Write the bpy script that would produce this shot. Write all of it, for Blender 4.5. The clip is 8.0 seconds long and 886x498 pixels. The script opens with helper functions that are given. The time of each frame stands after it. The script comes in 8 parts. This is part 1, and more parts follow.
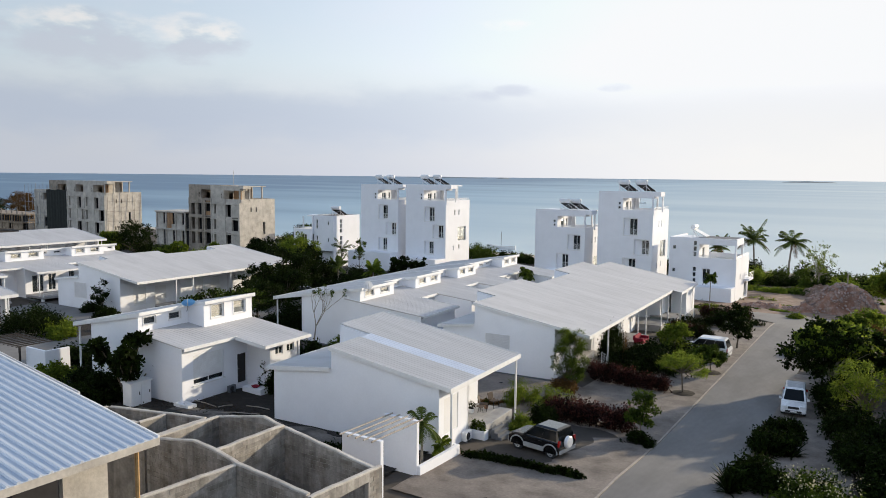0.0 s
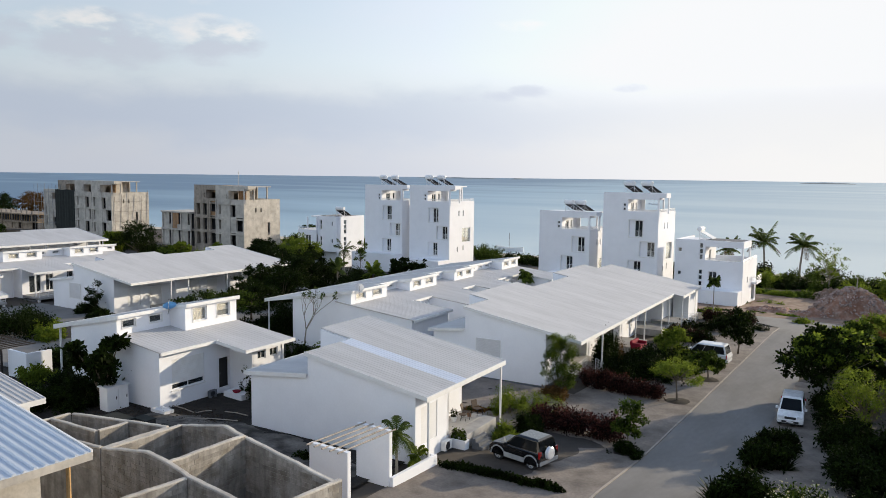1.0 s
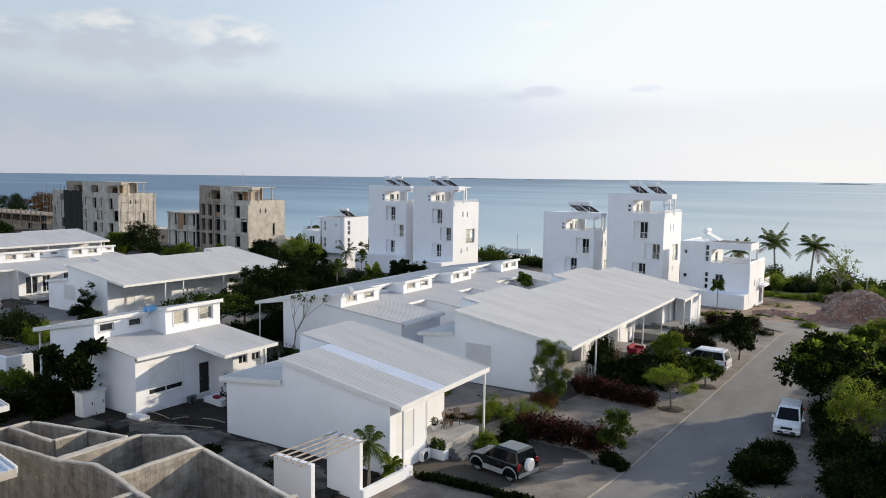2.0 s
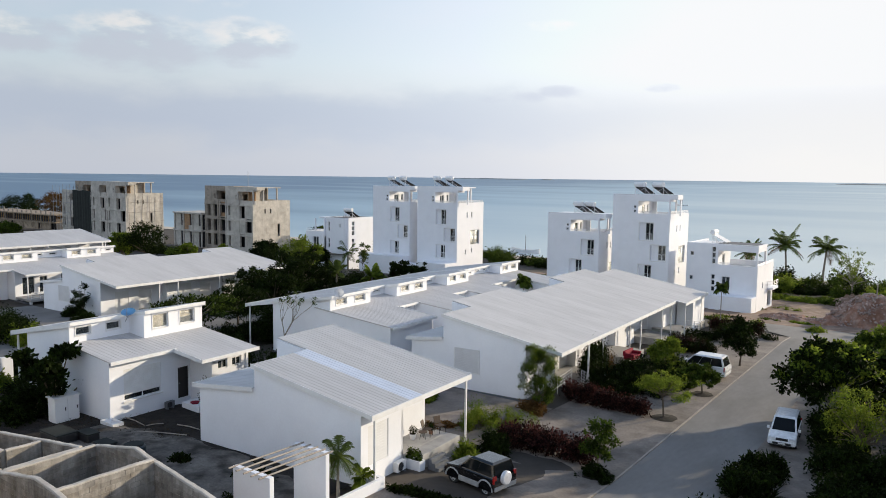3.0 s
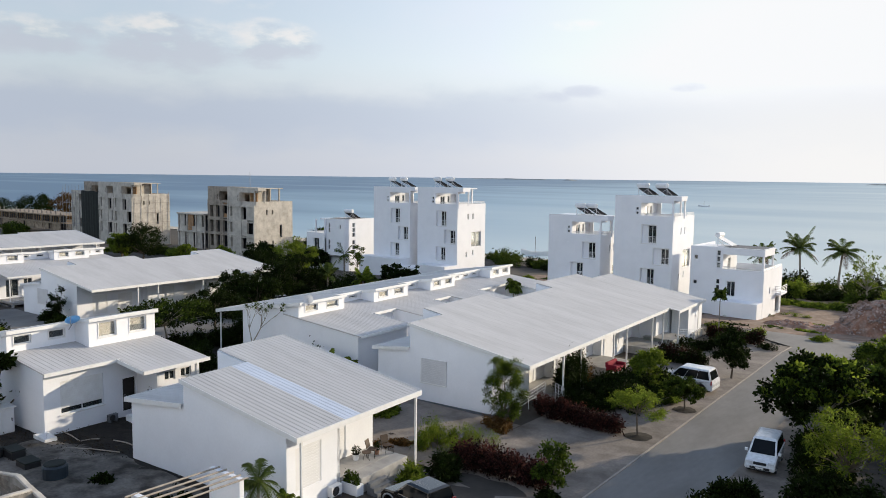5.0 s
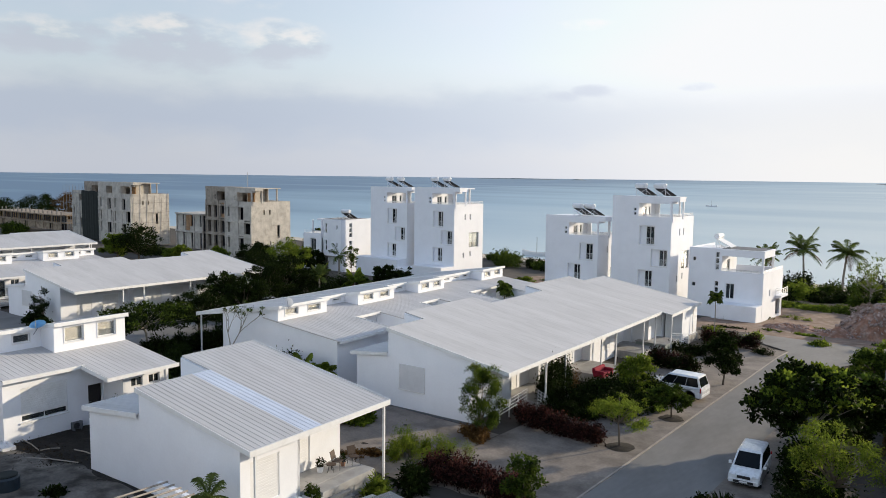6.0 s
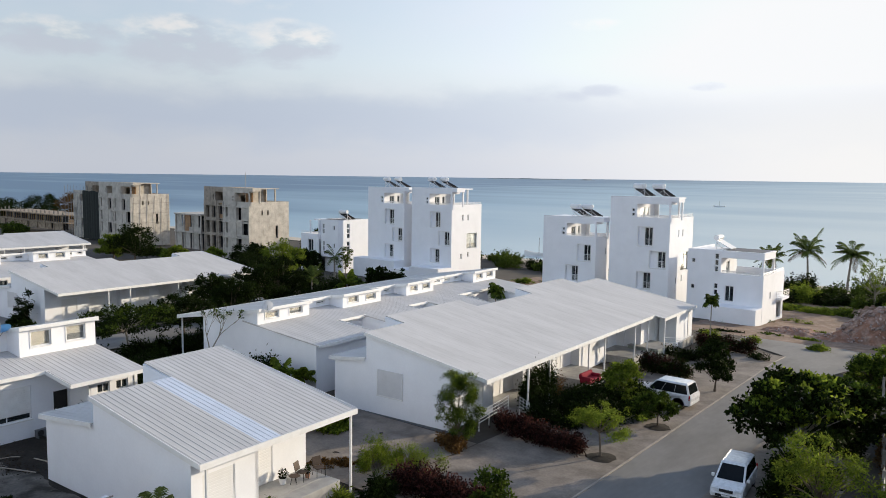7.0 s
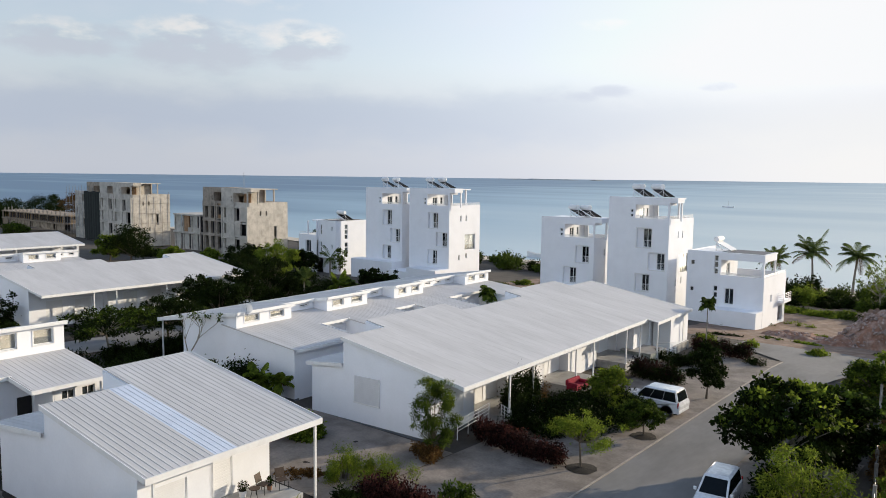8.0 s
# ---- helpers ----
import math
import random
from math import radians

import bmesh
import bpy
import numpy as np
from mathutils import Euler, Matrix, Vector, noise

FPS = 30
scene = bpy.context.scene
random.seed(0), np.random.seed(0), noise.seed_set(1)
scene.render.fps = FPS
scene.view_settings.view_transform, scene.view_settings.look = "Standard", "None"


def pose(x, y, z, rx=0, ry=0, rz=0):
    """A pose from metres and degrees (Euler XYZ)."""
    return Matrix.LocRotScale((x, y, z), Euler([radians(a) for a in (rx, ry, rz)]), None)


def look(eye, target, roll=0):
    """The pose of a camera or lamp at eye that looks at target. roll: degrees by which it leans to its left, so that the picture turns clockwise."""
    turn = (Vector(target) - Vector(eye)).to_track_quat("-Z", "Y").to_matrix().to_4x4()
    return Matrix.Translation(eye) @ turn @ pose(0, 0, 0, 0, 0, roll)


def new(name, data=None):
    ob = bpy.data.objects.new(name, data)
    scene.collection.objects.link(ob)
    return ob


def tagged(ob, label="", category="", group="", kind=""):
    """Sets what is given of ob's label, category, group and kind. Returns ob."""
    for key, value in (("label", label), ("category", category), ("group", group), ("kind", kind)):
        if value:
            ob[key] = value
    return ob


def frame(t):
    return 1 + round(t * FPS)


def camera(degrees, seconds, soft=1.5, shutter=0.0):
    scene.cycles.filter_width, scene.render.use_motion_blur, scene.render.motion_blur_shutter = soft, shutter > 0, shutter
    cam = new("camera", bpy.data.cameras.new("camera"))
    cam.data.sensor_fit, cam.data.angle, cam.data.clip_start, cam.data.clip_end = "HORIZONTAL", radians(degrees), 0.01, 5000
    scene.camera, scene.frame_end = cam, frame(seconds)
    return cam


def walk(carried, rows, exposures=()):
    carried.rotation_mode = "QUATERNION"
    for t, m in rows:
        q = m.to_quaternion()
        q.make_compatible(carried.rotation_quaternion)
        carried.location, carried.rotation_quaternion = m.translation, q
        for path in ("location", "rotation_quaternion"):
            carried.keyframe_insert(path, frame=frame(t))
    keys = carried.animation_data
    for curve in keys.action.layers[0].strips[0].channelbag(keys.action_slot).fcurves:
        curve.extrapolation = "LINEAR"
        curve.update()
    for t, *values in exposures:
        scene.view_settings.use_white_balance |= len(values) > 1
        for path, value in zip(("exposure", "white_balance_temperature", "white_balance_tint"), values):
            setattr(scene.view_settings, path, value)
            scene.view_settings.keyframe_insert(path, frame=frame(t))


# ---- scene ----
cam = camera(61.0, 8.0, soft=0.9)
PATH = [
    (0, (0.679, -0.482, 15.409), (-0.392, 1.196, 15.214), 0.6),
    (0.5, (1.161, 0.61, 15.427), (0.075, 2.278, 15.233), 0.6),
    (1, (1.573, 1.754, 15.449), (0.47, 3.411, 15.255), 0.7),
    (1.5, (1.992, 2.886, 15.46), (0.873, 4.533, 15.267), 0.7),
    (3, (3.21, 6.463, 15.518), (2.042, 8.076, 15.325), 0.7),
    (3.5, (3.606, 7.684, 15.526), (2.423, 9.285, 15.334), 0.7),
    (4, (3.977, 8.902, 15.548), (2.781, 10.493, 15.356), 0.7),
    (4.5, (4.346, 10.099, 15.589), (3.139, 11.682, 15.397), 0.7),
    (6, (5.301, 13.886, 15.708), (4.067, 15.448, 15.514), 0.7),
    (6.5, (5.593, 15.114, 15.733), (4.35, 16.669, 15.54), 0.7),
    (7, (5.907, 16.334, 15.742), (4.655, 17.881, 15.548), 0.7),
    (7.5, (6.178, 17.564, 15.77), (4.916, 19.103, 15.576), 0.7),
    (8, (6.426, 18.816, 15.731), (5.155, 20.348, 15.538), 0.7),
]
walk(cam, [(t, look(eye, target, roll)) for t, eye, target, roll in PATH])

# ---- world, sun ----
SUN_AZ, SUN_EL = 66.0, 13.5          # degrees from +x towards +y, and above the horizon
world = bpy.data.worlds.new("sky")
scene.world = world
world.use_nodes = True
wn, wl = world.node_tree.nodes, world.node_tree.links
wn.clear()
w_out = wn.new("ShaderNodeOutputWorld")
w_bg = wn.new("ShaderNodeBackground")
w_sky = wn.new("ShaderNodeTexSky")
w_sky.sky_type = "NISHITA"
w_sky.sun_disc = False
w_sky.sun_elevation = radians(SUN_EL)
w_sky.sun_rotation = radians(90.0 - SUN_AZ)
w_sky.altitude = 10
w_sky.air_density, w_sky.dust_density, w_sky.ozone_density = 1.0, 1.6, 1.0
w_bg.inputs["Strength"].default_value = 0.15
# clouds, laid out by direction
w_tc = wn.new("ShaderNodeTexCoord")
w_sep = wn.new("ShaderNodeSeparateXYZ")
wl.new(w_tc.outputs["Generated"], w_sep.inputs[0])


def w_math(op, a, b=None, c=None, clamp=False):
    n = wn.new("ShaderNodeMath")
    n.operation = op
    n.use_clamp = clamp
    for i, v in enumerate((a, b, c)):
        if v is None:
            continue
        if isinstance(v, (int, float)):
            n.inputs[i].default_value = v
        else:
            wl.new(v, n.inputs[i])
    return n.outputs[0]


def w_range(v, lo, hi, a=0.0, z=1.0):
    n = wn.new("ShaderNodeMapRange")
    n.interpolation_type = "SMOOTHSTEP"
    wl.new(v, n.inputs[0])
    for i, q in enumerate((lo, hi, a, z)):
        n.inputs[i + 1].default_value = q
    return n.outputs[0]


def w_noise(scale, detail, vec):
    n = wn.new("ShaderNodeTexNoise")
    n.inputs["Scale"].default_value = scale
    n.inputs["Detail"].default_value = detail
    n.inputs["Roughness"].default_value = 0.55
    wl.new(vec, n.inputs["Vector"])
    return n.outputs[0]


def w_blend(fac, base, color):
    n = wn.new("ShaderNodeMixRGB")
    wl.new(fac, n.inputs[0])
    wl.new(base, n.inputs[1])
    if isinstance(color, tuple):
        n.inputs[2].default_value = (*color, 1)
    else:
        wl.new(color, n.inputs[2])
    return n.outputs[0]


w_az = w_math("MULTIPLY", w_math("ARCTAN2", w_sep.outputs[0], w_sep.outputs[1]), 57.2958)     # degrees, from +y towards +x
w_el = w_math("MULTIPLY", w_math("ARCSINE", w_sep.outputs[2]), 57.2958)
w_flat = wn.new("ShaderNodeCombineXYZ")
wl.new(w_math("MULTIPLY", w_az, 0.06), w_flat.inputs[0])
wl.new(w_math("MULTIPLY", w_el, 0.14), w_flat.inputs[1])
w_hsv = wn.new("ShaderNodeHueSaturation")
w_hsv.inputs["Saturation"].default_value = 1.2
wl.new(w_sky.outputs[0], w_hsv.inputs["Color"])
w_col = w_hsv.outputs[0]
# thin high haze over the whole sky
w_haze = w_noise(2.0, 6.0, w_flat.outputs[0])
w_off = w_math("ABSOLUTE", w_math("SUBTRACT", w_az, 96.0 - SUN_AZ))      # degrees away from the sun
w_col = w_blend(w_math("MULTIPLY", w_range(w_off, 95.0, 22.0, 0.1, 0.94), w_range(w_el, 45.0, 12.0)), w_col, (3.3, 3.3, 3.28))
w_col = w_blend(w_range(w_haze, 0.35, 0.75, 0.0, 0.3), w_col, (3.3, 3.4, 3.65))
w_col = w_blend(w_range(w_el, 40.0, 4.0, 0.0, 0.55), w_col, (3.1, 3.25, 3.7))
# grey-mauve bank low over the sea, thinning towards the sun
w_low = w_range(w_math("ADD", w_el, w_math("MULTIPLY", w_haze, 2.0)), 9.5, 4.5)
w_col = w_blend(w_math("MULTIPLY", w_low, w_range(w_az, 0.0, -50.0, 0.55, 0.85)), w_col, (2.55, 2.72, 3.1))
w_col = w_blend(w_math("MULTIPLY", w_range(w_el, 8.0, 3.0), w_range(w_off, 70.0, 35.0, 0.0, 0.8)), w_col, (3.4, 3.36, 3.28))
w_wave = w_math("ADD", w_el, w_math("MULTIPLY", w_math("SUBTRACT", w_haze, 0.2), 4.5))
w_bank = w_math("MULTIPLY", w_math("MULTIPLY", w_range(w_wave, 8.4, 6.2), w_range(w_wave, 2.4, 5.4)), w_range(w_az, -12.0, -55.0, 0.1, 0.75))
w_col = w_blend(w_bank, w_col, (2.15, 2.45, 2.98))
# heaped clouds and wisps
w_fine = w_noise(5.0, 5.0, w_flat.outputs[0])
w_heap = None
for ca, ce, ra, re, k in ((-58.0, 8.9, 7.0, 2.3, 1.0), (-50.5, 9.3, 4.2, 2.0, 1.0), (-66.0, 8.8, 5.0, 1.6, 0.9), (-28.0, 11.0, 2.6, 0.6, 0.3), (-31.0, 5.9, 3.2, 0.6, 0.55), (-27.2, 6.3, 2.2, 0.6, 0.55), (-20.0, 6.5, 1.6, 0.4, 0.4), (-54.0, 12.3, 7.0, 0.9, 0.25), (60.0, 16.0, 14.0, 3.0, 0.7), (150.0, 14.0, 20.0, 4.0, 0.8), (-120.0, 12.0, 16.0, 3.0, 0.8)):
    da = w_math("DIVIDE", w_math("SUBTRACT", w_az, ca), ra)
    de = w_math("DIVIDE", w_math("SUBTRACT", w_el, ce), re)
    d2 = w_math("ADD", w_math("MULTIPLY", da, da), w_math("MULTIPLY", de, de))
    m = w_math("MULTIPLY", w_math("SUBTRACT", 1.0, d2, clamp=True), k)
    w_heap = m if w_heap is None else w_math("MAXIMUM", w_heap, m)
w_dens = w_range(w_math("ADD", w_math("MULTIPLY", w_fine, 1.1), w_math("MULTIPLY", w_heap, 0.55)), 0.55, 1.05)
w_dens = w_math("MULTIPLY", w_dens, w_range(w_heap, 0.0, 0.25))
w_crest = w_range(w_math("ADD", w_math("MULTIPLY", w_noise(5.5, 4.0, w_flat.outputs[0]), 8.0), w_el), 12.2, 15.2)
w_cloud = w_blend(w_crest, w_hsv.outputs[0], (4.0, 3.85, 3.75))
w_grey = w_blend(w_range(w_crest, 0.0, 1.0, 1.0, 0.0), w_cloud, (2.5, 2.68, 3.08))
w_col = w_blend(w_math("MULTIPLY", w_dens, 0.75), w_col, w_grey)
# the sky darkens away from the sun over the sea and clears again inland
w_away = wn.new("ShaderNodeVectorMath")
w_away.operation = "SCALE"
wl.new(w_col, w_away.inputs[0])
wl.new(w_math("MULTIPLY", w_range(w_az, -15.0, -66.0, 0.98, 0.73), w_range(w_az, -75.0, -115.0, 1.0, 1.4)), w_away.inputs["Scale"])
w_col = w_away.outputs[0]
# clearer blue sky inland, opposite the sun
w_col = w_blend(w_range(w_sep.outputs[1], -0.15, -0.7, 0.0, 0.6), w_col, (2.9, 3.22, 4.65))
# sky colour is capped here, which evens out the glow round the sun
w_even = wn.new("ShaderNodeVectorMath")
w_even.operation = "MINIMUM"
wl.new(w_col, w_even.inputs[0])
w_even.inputs[1].default_value = (3.3, 3.34, 3.4)
wl.new(w_even.outputs[0], w_bg.inputs["Color"])
wl.new(w_bg.outputs[0], w_out.inputs["Surface"])

sun_data = bpy.data.lights.new("sun", "SUN")
sun_data.energy = 2.95
sun_data.angle = radians(0.6)
sun_data.color = (1.0, 0.85, 0.64)
sun = new("sun", sun_data)
_sd = Vector((math.cos(radians(SUN_EL)) * math.cos(radians(SUN_AZ)), math.cos(radians(SUN_EL)) * math.sin(radians(SUN_AZ)), math.sin(radians(SUN_EL))))
sun.matrix_world = look(_sd * 60, (0, 0, 0))
scene.view_settings.exposure = 0.93

# ---- materials ----
def mat(name, color, rough=0.7, metal=0.0, var=0.12, scale=1.5, fine=30.0, bump=0.0, bump_scale=40.0, tint=None, streak=0.0, island=0.0, obj=0.0, spec=0.4, stretch=None):
    """A surface with coarse and fine variation, optional streaks down its faces and relief."""
    m = bpy.data.materials.new(name)
    m.use_nodes = True
    nt = m.node_tree
    n, l = nt.nodes, nt.links
    b = n["Principled BSDF"]
    b.inputs["Roughness"].default_value = rough
    b.inputs["Metallic"].default_value = metal
    b.inputs["Specular IOR Level"].default_value = spec
    geo = n.new("ShaderNodeNewGeometry")
    mp = n.new("ShaderNodeMapping")
    l.new(geo.outputs["Position"], mp.inputs[0])
    if stretch:
        mp.inputs["Scale"].default_value = stretch

    def noise_tex(sc, detail=4.0, vec=None):
        t = n.new("ShaderNodeTexNoise")
        t.inputs["Scale"].default_value = sc
        t.inputs["Detail"].default_value = detail
        l.new(vec or mp.outputs[0], t.inputs["Vector"])
        return t.outputs[0]

    def ramp(v, lo, hi, a=0.0, z=1.0):
        r = n.new("ShaderNodeMapRange")
        l.new(v, r.inputs[0])
        r.inputs[1].default_value, r.inputs[2].default_value, r.inputs[3].default_value, r.inputs[4].default_value = lo, hi, a, z
        return r.outputs[0]

    def mul(x, y):
        q = n.new("ShaderNodeMath")
        q.operation = "MULTIPLY"
        l.new(x, q.inputs[0])
        l.new(y, q.inputs[1])
        return q.outputs[0]

    v = mul(ramp(noise_tex(scale), 0.3, 0.7, 1 - var, 1 + var), ramp(noise_tex(fine, 6.0), 0.3, 0.7, 1 - var * 0.6, 1 + var * 0.6))
    if streak:
        ms = n.new("ShaderNodeMapping")
        ms.inputs["Scale"].default_value = (3.0, 3.0, 0.25)
        l.new(geo.outputs["Position"], ms.inputs[0])
        v = mul(v, ramp(noise_tex(1.0, 5.0, ms.outputs[0]), 0.35, 0.62, 1 - streak, 1.0))
    if island:
        v = mul(v, ramp(geo.outputs["Random Per Island"], 0, 1, 1 - island, 1 + island))
    if obj:
        oi = n.new("ShaderNodeObjectInfo")
        v = mul(v, ramp(oi.outputs["Random"], 0, 1, 1 - obj, 1 + obj))
    mixc = n.new("ShaderNodeMixRGB")
    mixc.blend_type = "MIX"
    c2 = tint or tuple(c * 0.8 for c in color)
    mixc.inputs[1].default_value = (*color, 1)
    mixc.inputs[2].default_value = (*c2, 1)
    l.new(ramp(noise_tex(scale * 2.3, 5.0), 0.42, 0.68, 0.0, 1.0), mixc.inputs[0])
    vm = n.new("ShaderNodeVectorMath")
    vm.operation = "SCALE"
    l.new(mixc.outputs[0], vm.inputs[0])
    l.new(v, vm.inputs["Scale"])
    l.new(vm.outputs[0], b.inputs["Base Color"])
    if bump:
        bp = n.new("ShaderNodeBump")
        bp.inputs["Strength"].default_value = bump
        bp.inputs["Distance"].default_value = 0.03
        l.new(noise_tex(bump_scale, 5.0), bp.inputs["Height"])
        l.new(bp.outputs[0], b.inputs["Normal"])
    return m


def leaf_mat(name, color, tint, pass_share=0.35):
    """Leaves: diffuse with light passing through, varied leaf by leaf."""
    m = mat(name, color, rough=0.55, var=0.4, scale=1.4, fine=6.0, tint=tint, island=0.35, obj=0.12, spec=0.03)
    n, l = m.node_tree.nodes, m.node_tree.links
    b, out = n["Principled BSDF"], n["Material Output"]
    tr = n.new("ShaderNodeBsdfTranslucent")
    src = b.inputs["Base Color"].links[0].from_socket
    l.new(src, tr.inputs["Color"])
    mx = n.new("ShaderNodeMixShader")
    mx.inputs[0].default_value = pass_share
    l.new(b.outputs[0], mx.inputs[1])
    l.new(tr.outputs[0], mx.inputs[2])
    l.new(mx.outputs[0], out.inputs["Surface"])
    return m


def glass_mat(name, color, rough=0.03):
    m = bpy.data.materials.new(name)
    m.use_nodes = True
    b = m.node_tree.nodes["Principled BSDF"]
    b.inputs["Base Color"].default_value = (*color, 1)
    b.inputs["Roughness"].default_value = rough
    b.inputs["Transmission Weight"].default_value = 0.85
    b.inputs["IOR"].default_value = 1.45
    return m


M_WALL = mat("white_plaster", (0.79, 0.805, 0.845), 0.85, var=0.025, scale=0.35, fine=9.0, bump=0.06, bump_scale=30, tint=(0.765, 0.78, 0.82))
M_TRIM = mat("white_trim", (0.73, 0.735, 0.74), 0.6, var=0.03, scale=1.0, fine=15.0, tint=(0.68, 0.68, 0.68))
M_ROOF = mat("pale_roof_sheet", (0.52, 0.511, 0.51), 0.65, var=0.06, scale=0.25, fine=3.0, tint=(0.47, 0.462, 0.46), stretch=(0.3, 1.6, 1.0), spec=0.2)
M_ROOF_NEW = mat("bluish_roof_sheet", (0.54, 0.585, 0.65), 0.4, metal=0.15, var=0.06, scale=0.4, fine=5.0, tint=(0.49, 0.545, 0.62), stretch=(0.4, 2.5, 1.0))
M_STRIP = mat("blue_translucent_sheet", (0.57, 0.62, 0.71), 0.4, var=0.06, scale=0.6, fine=6.0, tint=(0.59, 0.63, 0.71))
M_CONC = mat("raw_concrete", (0.50, 0.468, 0.42), 0.9, var=0.16, scale=0.5, fine=7.0, bump=0.2, bump_scale=12, tint=(0.40, 0.37, 0.33), streak=0.07)
M_CONC_DK = mat("dark_concrete", (0.22, 0.205, 0.19), 0.9, var=0.2, scale=0.6, fine=8.0, bump=0.2, tint=(0.16, 0.15, 0.14), streak=0.25)
M_BLOCK = mat("concrete_block", (0.34, 0.315, 0.28), 0.92, var=0.22, scale=0.7, fine=9.0, bump=0.3, bump_scale=25, obj=0.16, tint=(0.20, 0.172, 0.14), streak=0.35)
M_PLASTER = mat("weathered_plaster", (0.37, 0.345, 0.31), 0.92, var=0.2, scale=0.6, fine=8.0, bump=0.3, bump_scale=14, tint=(0.24, 0.225, 0.205), streak=0.35)
M_CONC_WARM = mat("warm_concrete", (0.30, 0.24, 0.18), 0.92, var=0.2, scale=0.6, fine=6.0, bump=0.2, tint=(0.2, 0.155, 0.11))
# brown concrete, darkened as well for the shade on recessed fronts
M_CONC_BROWN = mat("shaded_brown_concrete", (0.34, 0.295, 0.245), 0.92, var=0.18, scale=0.5, fine=7.0, bump=0.2, bump_scale=12, tint=(0.24, 0.205, 0.17), streak=0.1)
M_BRICK = mat("orange_blockwork", (0.40, 0.24, 0.13), 0.95, var=0.18, scale=0.8, fine=9.0, bump=0.25, bump_scale=18, tint=(0.30, 0.19, 0.115), streak=0.2)
M_STONE = mat("broken_stone", (0.36, 0.28, 0.25), 0.95, var=0.2, scale=1.0, fine=8.0, island=0.3)
M_POLE = mat("pale_timber_pole", (0.32, 0.285, 0.25), 0.8, var=0.15, scale=2.0, fine=20.0)
M_HEAP = mat("heaped_earth", (0.23, 0.12, 0.08), 0.98, var=0.28, scale=0.5, fine=4.0, bump=0.7, bump_scale=5, tint=(0.33, 0.235, 0.19))
M_DULL_BLACK = mat("dull_black", (0.018, 0.022, 0.02), 0.9, var=0.2, scale=1.0, fine=12.0)
M_GROUND = mat("sandy_ground", (0.065, 0.055, 0.046), 0.95, var=0.16, scale=0.18, fine=3.0, bump=0.35, bump_scale=8, tint=(0.05, 0.042, 0.035))
M_ROAD = mat("compacted_road", (0.182, 0.176, 0.170), 0.9, var=0.09, scale=0.22, fine=4.0, bump=0.2, bump_scale=14, tint=(0.142, 0.137, 0.132), stretch=(1.0, 0.35, 1.0))
M_YARD = mat("gravel_yard", (0.212, 0.182, 0.157), 0.95, var=0.22, scale=0.35, fine=7.0, bump=0.35, bump_scale=10, tint=(0.135, 0.114, 0.098))
M_KERB = mat("pale_kerb", (0.34, 0.30, 0.26), 0.9, var=0.12, scale=1.0, fine=12.0, bump=0.15)
M_EARTH = mat("red_earth", (0.18, 0.118, 0.084), 0.98, var=0.25, scale=0.4, fine=4.0, bump=0.6, bump_scale=5, tint=(0.235, 0.175, 0.14))
# soil kept near black so that the gardens' shade is in its colour
M_SOIL = mat("soil_with_shade", (0.012, 0.0095, 0.0075), 0.98, var=0.25, scale=1.0, fine=9.0, bump=0.4, tint=(0.025, 0.020, 0.016))
M_YARD_SAND = mat("trodden_sand", (0.135, 0.122, 0.108), 0.95, var=0.35, scale=0.45, fine=7.0, bump=0.4, bump_scale=9, tint=(0.035, 0.03, 0.025))
M_SAND = mat("beach_sand", (0.52, 0.46, 0.38), 0.95, var=0.1, scale=0.15, fine=2.0)
M_TILE = mat("terrace_screed", (0.36, 0.355, 0.35), 0.6, var=0.06, scale=0.8, fine=8.0)
M_STEP = mat("grey_steps", (0.13, 0.14, 0.155), 0.8, var=0.1, scale=2.0, fine=20.0)
M_GLASS = glass_mat("window_glass", (0.20, 0.24, 0.27))
M_GLASS_CLEAR = glass_mat("clear_window_glass", (0.75, 0.78, 0.78))
# near-black, in place of the shade inside rooms and casings
M_DARK = mat("shaded_interior", (0.035, 0.035, 0.04), 0.9, var=0.1)
M_SHUT = mat("grey_shutter", (0.72, 0.725, 0.735), 0.7, var=0.03, scale=1.0, fine=20.0, tint=(0.70, 0.705, 0.715))
M_SHUT_GREY = mat("light_grey_shutter", (0.60, 0.605, 0.62), 0.7, var=0.03, scale=1.0, fine=20.0, tint=(0.57, 0.575, 0.59))
M_BLIND = mat("beige_blind", (0.42, 0.37, 0.31), 0.8, var=0.06, scale=1.5, fine=20.0)
M_DOOR = mat("near_black_wood", (0.014, 0.011, 0.01), 0.5, var=0.15, scale=3.0, fine=30.0)
M_BARK = mat("bark", (0.12, 0.095, 0.07), 0.95, var=0.25, scale=4.0, fine=30.0, bump=0.5, bump_scale=20)
M_BARK_PALE = mat("pale_bark", (0.26, 0.235, 0.20), 0.95, var=0.2, scale=4.0, fine=30.0, bump=0.4, bump_scale=20)
M_WOOD = mat("timber_post", (0.42, 0.26, 0.11), 0.8, var=0.15, scale=3.0, fine=25.0)
M_RAIL = mat("white_metal_rail", (0.78, 0.78, 0.78), 0.4, var=0.03, tint=(0.74, 0.74, 0.74))
M_PANEL = mat("solar_collector", (0.010, 0.011, 0.014), 0.5, var=0.05, spec=0.12)
M_TANK = mat("white_tank", (0.76, 0.76, 0.76), 0.35, var=0.04, tint=(0.73, 0.73, 0.73))
M_GREY = mat("grey_metal", (0.30, 0.31, 0.32), 0.45, metal=0.5, var=0.08)
